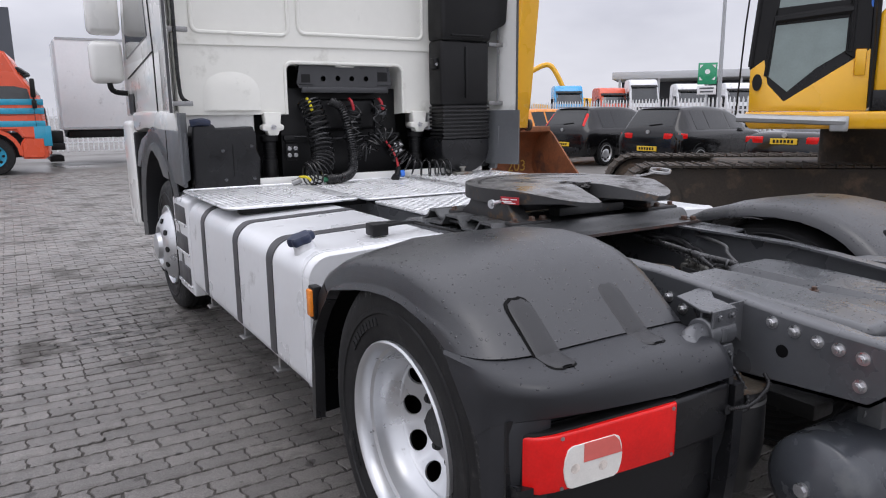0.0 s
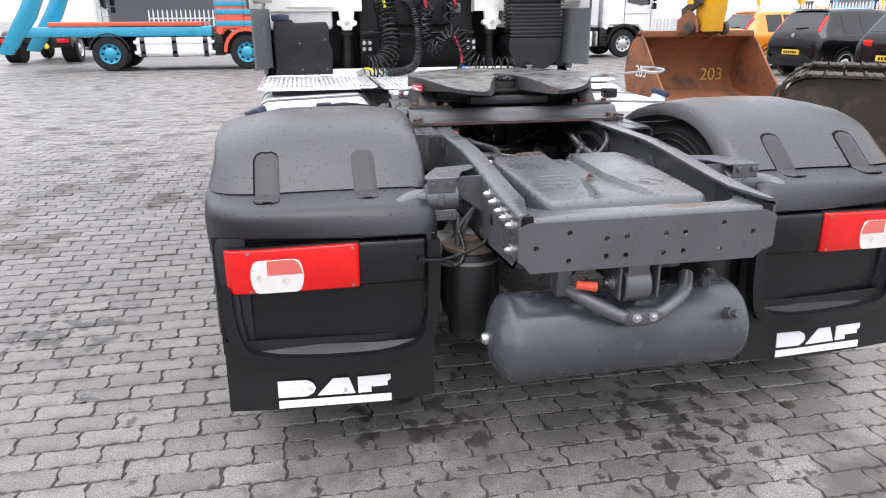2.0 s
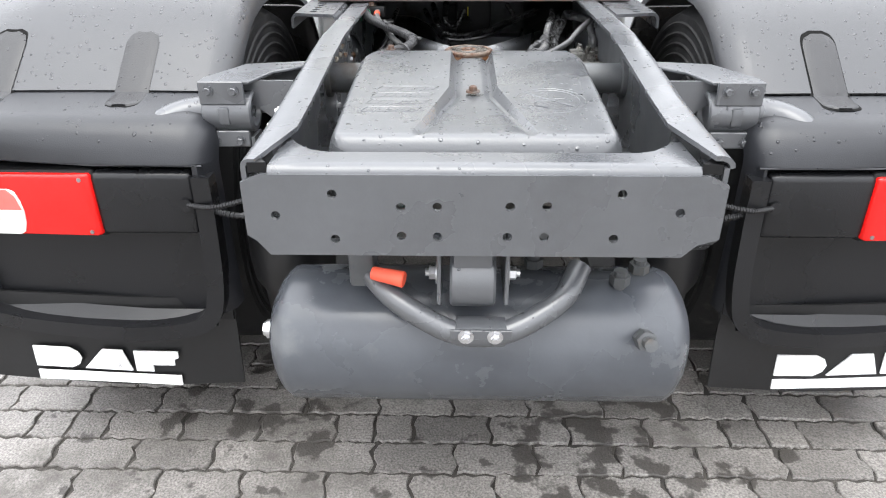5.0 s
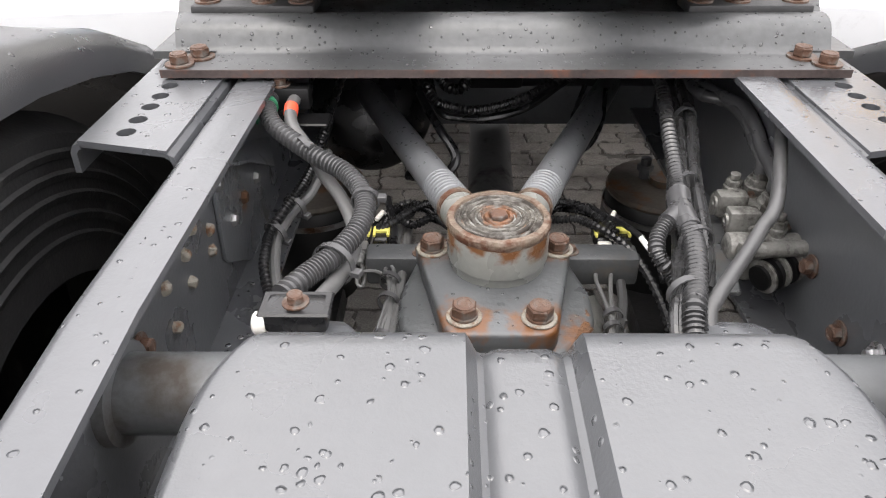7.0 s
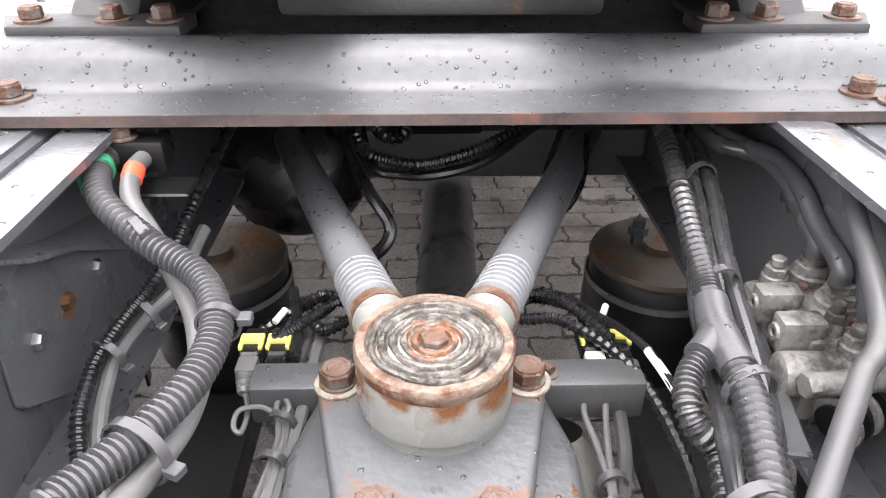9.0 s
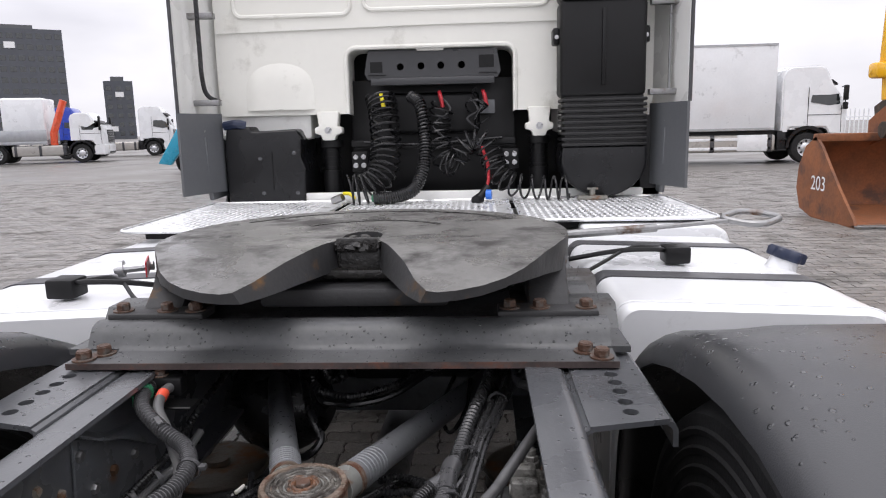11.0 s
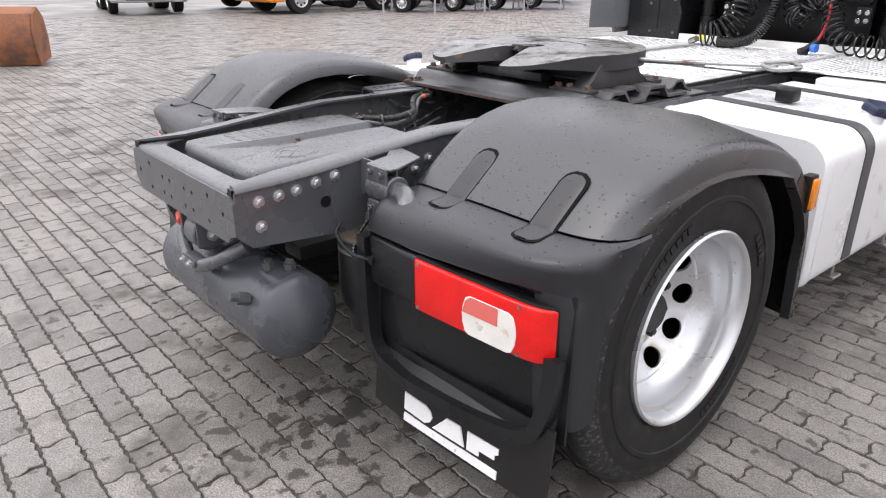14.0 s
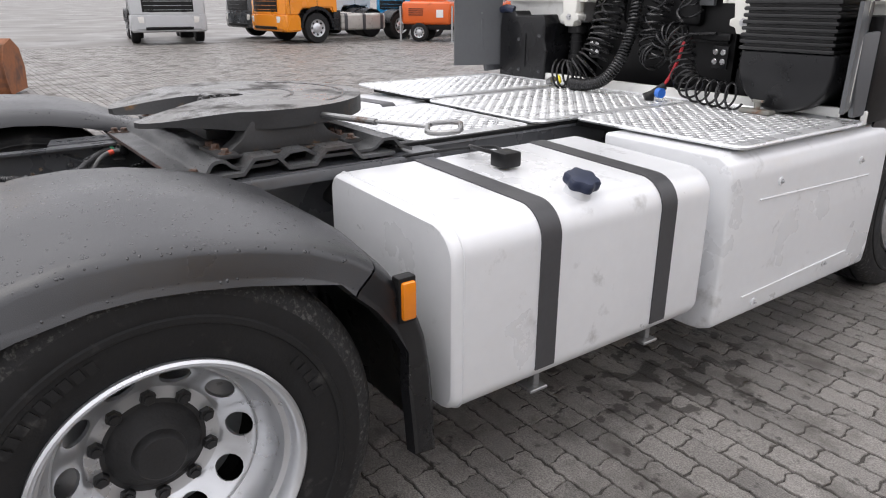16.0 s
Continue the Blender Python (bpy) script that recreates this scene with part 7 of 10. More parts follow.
# ---- catwalk ----
def tread(name, x0, x1, y0, y1, z, label, lip=True):
    bm = B()
    r = 0.05
    pts = []
    for cxx, cyy, a0 in ((x1 - r, y1 - r, 0), (x0 + r, y1 - r, 90), (x0 + r, y0 + r, 180), (x1 - r, y0 + r, 270)):
        pts += [(cxx + r * math.cos(radians(a0 + 15 * k)), cyy + r * math.sin(radians(a0 + 15 * k))) for k in range(7)]
    prism(bm, pts, "z", z - 0.012, z, 0.002, 1)
    if lip:
        tube(bm, [(x, y, z - 0.002) for x, y in pts], 0.009, 6, closed=True)
    ob = part(name, bm, M["alu"], truck, label)
    # raised tear-drop lugs
    bm = B()
    vs, fs = [], []
    step = 0.033
    ny, nx = int((y1 - y0 - 0.06) / step), int((x1 - x0 - 0.06) / step)
    for i in range(ny):
        for j in range(nx):
            px, py = x0 + 0.035 + step * j, y0 + 0.035 + step * i
            a = math.pi / 4 if (i + j) % 2 else -math.pi / 4
            ca, sa = math.cos(a), math.sin(a)
            b0 = len(vs)
            for u, v, h in ((-0.015, 0, 0), (0, -0.0055, 0), (0.015, 0, 0), (0, 0.0055, 0), (-0.006, 0, 0.0028), (0.006, 0, 0.0028)):
                vs.append((px + u * ca - v * sa, py + u * sa + v * ca, z + h))
            fs += [(b0, b0 + 1, b0 + 4), (b0 + 1, b0 + 5, b0 + 4), (b0 + 1, b0 + 2, b0 + 5), (b0 + 2, b0 + 3, b0 + 5), (b0 + 3, b0 + 4, b0 + 5), (b0 + 3, b0, b0 + 4)]
    me = bpy.data.meshes.new("tread_pattern")
    me.from_pydata(vs, [], fs)
    me.materials.append(M["alu"])
    bm.free()
    o = new("tread_pattern", me)
    o.parent = ob
    tagged(o, kind="stuff")
    return ob


tread("tread_plate", 0.455, 1.305, 3.15, 4.12, 1.046, "bright aluminium tread plate over the tank end")
tread("tread_plate", -1.285, -0.50, 2.98, 4.10, 1.046, "bright aluminium tread plate over the tank end")
tread("tread_plate", -0.455, 0.42, 2.95, 4.12, 1.040, "bright aluminium tread plate between the rails")
tread("tread_plate", -0.44, 0.40, 2.28, 2.93, 1.030, "bright aluminium tread plate behind the fifth wheel", False)
bm = B()
bx(bm, -1.0, 1.30, 4.12, 4.15, 1.03, 1.095, 0.006)
part("catwalk_upstand", bm, M["white"], truck)
bm = B()
for x in (-0.38, 0.40):
    bx(bm, x - 0.02, x + 0.02, 2.2, 4.1, 1.012, 1.028, 0.003, 1)
for x0, x1, y in ((-1.2, -0.42, 3.05), (0.42, 1.25, 3.2), (-1.2, 1.25, 4.0)):
    bx(bm, x0, x1, y, y + 0.04, 1.00, 1.032, 0.003, 1)
part("catwalk_bearer", bm, M["black"], truck)

# ---- cab ----
YW = 4.20
bm = B()
# side walls, roof, floor and front as one body; the rear wall is a panel of its own
prism(bm, [(YW + 0.03, 1.96), (YW + 0.03, 3.35), (4.6, 3.55), (5.9, 3.45), (6.45, 2.6), (6.60, 1.96)], "x", -1.25, 1.25, 0.05, 3)
prism(bm, [(4.70, 1.54), (4.70, 2.02), (6.60, 2.02), (6.62, 1.54)], "x", -1.25, 1.25, 0.02, 2)
for s in (-1, 1):
    bx(bm, min(s * 0.52, s * 1.25), max(s * 0.52, s * 1.25), YW + 0.03, 4.75, 1.56, 2.02, 0.01)
cab = part("cab_body", bm, M["white"], truck, "glossy white sleeper cab", 30)
bm = B()
prism(bm, [(6.38, 1.5), (6.30, 0.85), (6.28, 0.50), (6.75, 0.45), (6.85, 0.7), (6.85, 1.5)], "x", -1.27, 1.27, 0.05, 3)
for xa, xb in ((-1.275, -0.72), (0.72, 1.275)):
    prism(bm, [(4.24, 1.58), (4.24, 1.40), (4.9, 1.42), (5.5, 1.44), (6.1, 1.40), (6.1, 1.58)], "x", xa, xb, 0.03, 2)
part("front_skirt", bm, M["white"], cab)
# rear wall with the tunnel opening
o = B()
outer = [(-1.25, 1.545), (-1.25, 3.35), (1.25, 3.35), (1.25, 1.545), (0.575, 1.545), (0.475, 1.545)]
opening = []
for k in range(7):
    a = radians(90 * k / 6)
    opening.append((0.415 + 0.06 * math.cos(a), 1.855 + 0.06 * math.sin(a)))
for k in range(7):
    a = radians(90 + 90 * k / 6)
    opening.append((-0.435 + 0.06 * math.cos(a), 1.855 + 0.06 * math.sin(a)))
outer += opening + [(-0.495, 1.545)]
bm = B()
prism(bm, outer, "y", YW, YW + 0.04)
wall = part("rear_wall", bm, M["white_in"], cab, "cream white pressed cab rear wall with a tunnel cut-out", 30)
bm = B()
path = [(x, YW + 0.002, z) for x, z in [(0.475, 1.545)] + opening + [(-0.495, 1.545)]]
tube(bm, path, 0.014, 8)
shell(bm, [[(p[0], YW, p[2]), (p[0] * 0.985, YW + 0.20, p[2] - 0.01)] for p in path], 0.004)
part("opening_lip", bm, M["white_in"], wall)
# crease, pressed frames, domed recess, brackets
bm = B()
tube(bm, [(-1.24, YW - 0.004, 2.028), (0.0, YW - 0.004, 2.045), (0.75, YW - 0.004, 2.045)], 0.006, 6, flat=(0.016, 0.008, (0, -1, 0)))
part("crease", bm, M["white_in"], wall)


def pressed(x0, x1, z0, z1, r=0.05):
    pts = []
    for cxx, czz, a0 in ((x1 - r, z1 - r, 0), (x0 + r, z1 - r, 90), (x0 + r, z0 + r, 180), (x1 - r, z0 + r, 270)):
        pts += [(cxx + r * math.cos(radians(a0 + 18 * k)), YW - 0.001, czz + r * math.sin(radians(a0 + 18 * k))) for k in range(6)]
    bm = B()
    tube(bm, pts, 0.014, 8, closed=True)
    part("pressed_frame", bm, M["white_in"], wall)


pressed(-1.13, -0.46, 2.10, 2.62)
pressed(-0.38, 0.66, 2.12, 2.62)
pressed(-1.13, 0.66, 2.70, 3.2)
bm = B()
rows = []
for i in range(9):
    t = i / 8
    rows.append([(-0.885 + 0.200 * math.cos(math.pi * k / 16) * (0.04 + 0.96 * t), YW - 0.001 - 0.020 * min(1, (1 - t) * 3) ** 0.8, 1.575 + 0.265 * math.sin(math.pi * k / 16) ** 0.45 * (0.04 + 0.96 * t)) for k in range(17)])
shell(bm, rows, 0.002)
part("domed_pressing", bm, M["white_in"], wall)
for s in (-1, 1):
    bm = B()
    prism(bm, [(s * 0.545, 1.56), (s * 0.675, 1.56), (s * 0.665, 1.475), (s * 0.69, 1.468), (s * 0.69, 1.435), (s * 0.655, 1.425), (s * 0.645, 1.395), (s * 0.575, 1.395), (s * 0.565, 1.425), (s * 0.53, 1.435), (s * 0.53, 1.468), (s * 0.555, 1.475)], "y", YW - 0.03, YW + 0.05, 0.008)
    mb = part("mount_bracket", bm, M["white_in"], cab, "cream white cab mount bracket")
    again(zb, s * 0.61, YW - 0.03, 1.452, 90, 0, 0, mb, 1.1)
    bm = B()
    cyl(bm, (s * 0.615, 4.27, 1.04), (s * 0.615, 4.27, 1.22), 0.055, n=20, bev=0.006)
    cyl(bm, (s * 0.615, 4.27, 1.22), (s * 0.615, 4.27, 1.36), 0.045, n=20)
    cyl(bm, (s * 0.615, 4.27, 1.35), (s * 0.615, 4.27, 1.40), 0.065, n=20, bev=0.006)
    for k in range(4):
        cyl(bm, (s * 0.615, 4.27, 1.23 + k * 0.03), (s * 0.615, 4.27, 1.24 + k * 0.03), 0.052, n=20)
    part("cab_damper", bm, M["black"], cab, "black cab spring damper")
    bm = B()
    bx(bm, min(s * 0.40, s * 0.495), max(s * 0.40, s * 0.495), 4.255, 4.27, 1.205, 1.325, 0.006)
    gl = part("socket_panel", bm, M["black"], cab)
    for dx, dz in ((-0.024, 0.028), (0.024, 0.028), (-0.024, -0.022), (0.024, -0.022)):
        bm = B()
        cyl(bm, (s * 0.447 + dx, 4.255, 1.265 + dz), (s * 0.447 + dx, 4.244, 1.265 + dz), 0.016, n=16, bev=0.002)
        part("steel_stud", bm, M["zinc"], gl)
    # side extenders, lower flaps with rods
    bm = B()
    grid = [[(s * x, y, z) for x, y in ((1.245, 4.34), (1.30, 4.22), (1.345, 4.05), (1.362, 3.87))] for z in (1.56, 2.0, 2.6, 3.3)]
    shell(bm, grid, 0.014)
    ext = part("side_extender", bm, M["white"], cab, "white cab side extender", 50)
    bm = B()
    tube(bm, [(s * 1.362, 3.865, 1.56), (s * 1.362, 3.865, 3.3)], 0.010, 8)
    part("extender_edge", bm, M["strap"], ext)
    bm = B()
    tube(bm, smooth_path([(s * 1.275, 4.02, 3.3), (s * 1.275, 4.02, 2.0), (s * 1.272, 4.02, 1.75), (s * 1.255, 4.04, 1.66), (s * 1.20, 4.08, 1.625)], 8) if s < 0 else [(s * 1.30, 4.05, 3.3), (s * 1.30, 4.05, 1.62)], 0.013 if s < 0 else 0.008, 10)
    part("drain_hose" if s < 0 else "guide_rod", bm, M["hose_black"] if s < 0 else M["steel"], ext)
    for z in (1.62, 2.09):
        bm = B()
        bx(bm, min(s * 1.19, s * 1.335), max(s * 1.19, s * 1.335), 4.02, 4.07, z - 0.016, z + 0.016, 0.004)
        part("extender_bracket", bm, M["steel"], ext)
    bm = B()
    grid = [[(s * x, y, z) for x, y in ((1.235, 4.14), (1.27, 4.03), (1.315, 3.90), (1.345, 3.80))] for z in (1.115, 1.25, 1.40, 1.56)]
    shell(bm, grid, 0.016)
    fl = part("fender_flap", bm, M["wall_grey"], cab, "grey rubbery flap behind the front wheel", 50)
    bm = B()
    tube(bm, smooth_path([(s * 1.285, 3.985, 1.56), (s * 1.275, 3.99, 1.48), (s * 1.29, 3.955, 1.35), (s * 1.305, 3.915, 1.15)], 6), 0.008, 8)
    part("white_rod", bm, M["white_in"], fl)
    # front fender flare
    bm = B()
    rows = []
    for k in range(15):
        a = radians(-8 + 196 * k / 14)
        y, z = 5.05 - 0.66 * math.cos(a) * 1.08, 0.60 + 0.70 * math.sin(a)
        yo, zo = 5.05 - 0.80 * math.cos(a) * 1.14, 0.60 + 0.86 * math.sin(a)
        rows.append([(s * 0.95, y, z), (s * 1.28, y, z), (s * 1.30, (y + yo) / 2, (z + zo) / 2), (s * 1.285, yo, zo)])
    shell(bm, rows, 0.01)
    fend = part("front_fender", bm, M["plastic"], cab, "dark grey front wheel fender", 40)
    bm = B()
    prism(bm, [(4.03, 1.07), (3.99, 1.25), (3.98, 1.43), (4.30, 1.445), (4.80, 1.445), (5.25, 1.42), (5.62, 1.35), (5.86, 1.24), (5.98, 1.10), (5.84, 1.10), (5.66, 1.20), (5.42, 1.265), (5.15, 1.27), (4.92, 1.20), (4.76, 1.09)], "x", s * 1.262, s * 1.290, 0.008, 2)
    part("fender_panel", bm, M["wall_grey"], fend, "grey plastic fender side")
    bm = B()
    tube(bm, [(s * 1.292, 4.52, 1.08), (s * 1.292, 4.50, 1.44)], 0.003, 4)
    part("fender_joint", bm, M["black"], fend)
    bm = B()
    bx(bm, min(s * 0.85, s * 1.29), max(s * 0.85, s * 1.29), 4.455, 4.475, 0.33, 1.12, 0.006, 1)
    part("front_mud_flap", bm, M["black"], fend, "black mud flap")
    bm = B()
    bx(bm, min(s * 0.80, s * 1.26), max(s * 0.80, s * 1.26), 6.20, 6.28, 0.55, 1.40, 0.02, 2)
    part("wheel_arch_liner", bm, M["black"], fend, "black arch liner")

# door, handle, mirror on the left flank
bm = B()
for pts in ([(4.95, 1.56), (4.95, 2.05), (5.12, 3.0)], [(4.95, 1.56), (6.3, 1.56)], [(5.0, 2.02), (6.3, 1.88)]):
    tube(bm, [(-1.254, y, z) for y, z in pts], 0.006, 6)
part("door_gap", bm, M["black"], cab, "dark door shut line")
bm = B()
bx(bm, -1.262, -1.245, 6.05, 6.35, 1.56, 1.74, 0.01)
part("door_handle", bm, M["black"], cab, "black recessed door handle")
bm = B()
prism(bm, [(5.15, 2.15), (5.3, 3.0), (6.1, 2.95), (6.3, 2.05)], "x", -1.258, -1.245, 0.006, 1)
part("side_window", bm, M["glass"], cab, "dark tinted side glass")
for zc in (2.02, 2.45):
    bm = B()
    bx(bm, -1.55, -1.27, 6.35, 6.52, zc - 0.18, zc + 0.2, 0.06, 3)
    mm = part("mirror_shell", bm, M["white"], cab, "white door mirror")
bm = B()
tube(bm, smooth_path([(-1.22, 6.45, 1.75), (-1.38, 6.42, 1.78), (-1.40, 6.42, 1.95)], 5), 0.025, 10)
part("mirror_arm", bm, M["black"], cab)

# black air box on the left, intake snorkel on the right
bm = B()
prism(bm, [(-1.20, 1.04), (-1.205, 1.36), (-1.19, 1.475), (-1.05, 1.485), (-1.04, 1.455), (-0.78, 1.465), (-0.755, 1.40), (-0.76, 1.30), (-0.735, 1.24), (-0.75, 1.04)], "y", 4.10, 4.60, 0.02, 3)
box = part("air_filter_box", bm, M["plastic_dry"], truck, "black moulded box behind the cab, on the frame")
for x, z in ((-1.0, 1.30), (-0.99, 1.10), (-0.80, 1.33), (-0.79, 1.10)):
    again(rb_small, x, 4.10, z, 90, 0, 0, box)
bm = B()
tube(bm, [(-0.93, 4.098, 1.12), (-0.93, 4.098, 1.34)], 0.004, 4)
part("box_seam", bm, M["black"], box)
bm = B()
tube(bm, smooth_path([(-1.20, 4.12, 1.49), (-1.13, 4.10, 1.50), (-1.08, 4.12, 1.49)], 5), 0.026, 10)
part("blue_cap", bm, M["blue"], box, "dark blue cap on the box")
bm = B()
bx(bm, 0.705, 1.165, 3.98, 4.19, 1.60, 2.11, 0.03, 3)
prism(bm, [(0.705, 2.10), (1.165, 2.10), (1.18, 2.18), (1.33, 2.25), (1.36, 2.6), (1.36, 3.3), (0.70, 3.3), (0.70, 2.2)], "y", 3.96, 4.19, 0.03, 3)
sn = part("intake_snorkel", bm, M["black"], truck, "black plastic air intake duct up the cab back")
bm = B()
bx(bm, 0.925, 0.945, 3.968, 3.99, 1.66, 2.06, 0.004)
bx(bm, 0.78, 1.09, 3.945, 3.97, 2.135, 2.15, 0.004)
part("duct_rib", bm, M["black"], sn)
for x, z in ((0.69, 1.93), (1.17, 1.93)):
    bm = B()
    bx(bm, x - 0.02, x + 0.02, 4.03, 4.12, z - 0.05, z + 0.04, 0.012)
    tab = part("duct_lug", bm, M["black"], sn)
    again(zb, x, 4.03, z - 0.01, 90, 0, 0, tab, 0.6)
bm = B()
bx(bm, 0.735, 1.155, 4.0, 4.19, 1.335, 1.605)
bel = part("bellows", bm, M["rubber"], sn, "ribbed rubber bellows")
for k in range(9):
    z = 1.335 + k * 0.030
    bm = B()
    bx(bm, 0.715, 1.175, 3.985, 4.20, z, z + 0.019, 0.008)
    part("bellows_rib", bm, M["rubber"], bel)
bm = B()
poly = [(0.72, 1.34), (1.18, 1.34), (1.185, 1.28)] + [(0.95 + 0.235 * math.cos(radians(-a)), 1.26 + 0.205 * math.sin(radians(-a))) for a in range(5, 180, 12)] + [(0.715, 1.28)]
prism(bm, poly, "y", 4.0, 4.35, 0.03, 3)
part("duct_sump", bm, M["plastic_dry"], sn)
bm = B()
bx(bm, 1.17, 1.30, 4.12, 4.6, 1.03, 1.5, 0.02)
part("wheel_liner", bm, M["black"], truck)

# inside the tunnel: beam with holes, black backing, hoses
bm = B()
holed(bm, [(-0.375, 1.735), (-0.395, 1.77), (-0.37, 1.90), (0.37, 1.90), (0.395, 1.77), (0.375, 1.735)],
      [(-0.185, 1.805, 0.021), (-0.065, 1.808, 0.021), (0.05, 1.808, 0.021), (0.17, 1.808, 0.021)], "y", 4.235, 4.245)
bx(bm, -0.37, 0.37, 4.245, 4.33, 1.87, 1.90, 0.008)
bx(bm, -0.36, 0.36, 4.225, 4.25, 1.70, 1.745, 0.01)
for s in (-1, 1):
    bx(bm, min(s * 0.27, s * 0.375), max(s * 0.27, s * 0.375), 4.22, 4.24, 1.76, 1.765, 0.002, 1)
tb = part("tunnel_beam", bm, M["plastic"], cab, "dark grey beam with four round holes in the cab tunnel")
bm = B()
bx(bm, -0.36, -0.29, 4.232, 4.2345, 1.775, 1.835)
part("beam_pocket", bm, M["black"], tb)
bm = B()
bx(bm, 0.27, 0.355, 4.232, 4.2345, 1.79, 1.86)
part("beam_pocket", bm, M["black"], tb)
bm = B()
bx(bm, -0.09, 0.07, 4.215, 4.25, 1.89, 1.92, 0.01)
part("beam_lug", bm, M["white_in"], tb)
bm = B()
bx(bm, -1.24, 1.24, 4.62, 4.66, 0.95, 1.95)
bx(bm, -0.50, 0.48, 4.34, 4.36, 1.0, 1.74, 0.01)
part("tunnel_backing", bm, M["black"], cab)
bm = B()
bx(bm, -0.27, 0.27, 4.30, 4.33, 1.42, 1.66, 0.03, 3)
bx(bm, -0.50, -0.28, 4.28, 4.31, 1.35, 1.39, 0.008)
bx(bm, 0.30, 0.48, 4.28, 4.31, 1.35, 1.39, 0.008)
bx(bm, -0.48, 0.46, 4.30, 4.32, 1.335, 1.35, 0.004)
part("coupling_panel", bm, M["black"], cab, "black panel carrying the trailer couplings")
bm = B()
bx(bm, 0.27, 0.36, 4.27, 4.30, 1.53, 1.61, 0.006)
part("clear_reservoir", bm, M["wall_grey"], cab)
cp = []
for x, m2, nm in ((-0.30, "yellow", "yellow_coupling"), (0.045, "labelred", "red_coupling"), (0.30, "labelred", "dark_red_coupling")):
    bm = B()
    tube(bm, smooth_path([(x - 0.01, 4.27, 1.66), (x, 4.24, 1.63), (x + 0.012, 4.235, 1.57)], 5), 0.012, 10)
    part(nm, bm, M[m2], cab, nm.replace("_", " ") + " head")


def spiral(name, pts, r, turns, wire, label):
    bm = B()
    coil(bm, pts, r, turns, wire, 18, 6)
    return part(name, bm, M["hose_black"], cab, label)


spiral("spiral_hose", [(-0.31, 4.24, 1.64), (-0.29, 4.20, 1.56), (-0.275, 4.15, 1.44), (-0.27, 4.11, 1.32), (-0.29, 4.05, 1.21), (-0.36, 3.98, 1.135), (-0.46, 3.95, 1.12)], 0.084, 19, 0.0065, "black coiled air hose")
spiral("spiral_hose", [(-0.13, 4.24, 1.64), (-0.07, 4.17, 1.58), (-0.045, 4.11, 1.40), (-0.05, 4.04, 1.24), (-0.10, 3.97, 1.12), (-0.20, 3.93, 1.082), (-0.32, 3.92, 1.078)], 0.030, 58, 0.0065, "black tightly coiled electric cable")
spiral("spiral_hose", [(0.06, 4.24, 1.58), (0.03, 4.22, 1.48), (0.035, 4.19, 1.37), (0.07, 4.16, 1.27), (0.13, 4.13, 1.245)], 0.070, 10, 0.0060, "black coiled air hose")
spiral("spiral_hose", [(0.13, 4.15, 1.25), (0.19, 4.13, 1.36), (0.27, 4.11, 1.38), (0.33, 4.09, 1.29), (0.37, 4.05, 1.20), (0.46, 4.01, 1.13), (0.62, 3.97, 1.115), (0.76, 3.96, 1.112)], 0.064, 18, 0.0065, "black coiled air hose")
spiral("spiral_hose", [(0.29, 4.22, 1.64), (0.25, 4.19, 1.56), (0.30, 4.17, 1.50)], 0.06, 2.5, 0.0065, "black coiled air hose")
for pts in ([(-0.36, 4.26, 1.60), (-0.36, 4.20, 1.52), (-0.30, 4.18, 1.47)], [(0.05, 4.25, 1.63), (0.10, 4.20, 1.55), (0.0, 4.17, 1.47), (0.06, 4.16, 1.40)], [(-0.42, 4.28, 1.38), (-0.10, 4.25, 1.36), (0.40, 4.27, 1.39)], [(0.22, 4.26, 1.62), (0.26, 4.21, 1.55), (0.20, 4.18, 1.50), (0.26, 4.16, 1.44)]):
    bm = B()
    tube(bm, smooth_path(pts, 8), 0.008, 8)
    part("air_line", bm, M["hose_black"], cab)
bm = B()
conduit(bm, [(0.28, 4.16, 1.34), (0.31, 4.08, 1.25), (0.315, 4.02, 1.17), (0.30, 3.98, 1.11)], 0.010, 0.006, 8)
part("red_hose_end", bm, M["labelred"], cab, "red hose sleeve")
bm = B()
cyl(bm, (0.31, 3.99, 1.12), (0.26, 3.93, 1.065), 0.022, n=14)
cyl(bm, (0.265, 3.95, 1.065), (0.24, 3.92, 1.05), 0.03, n=14)
bh = part("coupling_head", bm, M["black"], cab)
bm = B()
cyl(bm, (0.30, 3.95, 1.085), (0.33, 3.945, 1.085), 0.027, n=16)
part("blue_disc", bm, M["bluebright"], bh, "blue cap of the coupling")
bm = B()
cyl(bm, (-0.33, 3.95, 1.075), (-0.26, 3.93, 1.075), 0.022, n=14)
part("green_coupling", bm, M["green"], cab, "green coupling")
bm = B()
tube(bm, smooth_path([(-0.50, 3.99, 1.10), (-0.46, 3.96, 1.10), (-0.43, 3.94, 1.075)], 5), 0.010, 10)
part("yellow_clip", bm, M["yellow"], cab)
bm = B()
cyl(bm, (-0.56, 3.97, 1.06), (-0.50, 3.95, 1.085), 0.022, n=12)
part("coupling_holder", bm, M["steel"], cab)
bm = B()
bx(bm, 0.80, 0.96, 3.92, 3.98, 1.048, 1.068, 0.005)
cyl(bm, (0.88, 3.95, 1.068), (0.88, 3.95, 1.105), 0.016, n=12)
bx(bm, 0.85, 0.91, 3.94, 3.955, 1.10, 1.112, 0.003, 1)
part("valve_on_catwalk", bm, M["rustgrey"], truck, "small rusty pink valve on the tread plate")
bm = B()
bx(bm, -0.42, 0.42, 4.4, 6.4, 0.75, 1.25, 0.05)
part("engine_block", bm, M["black"], truck)

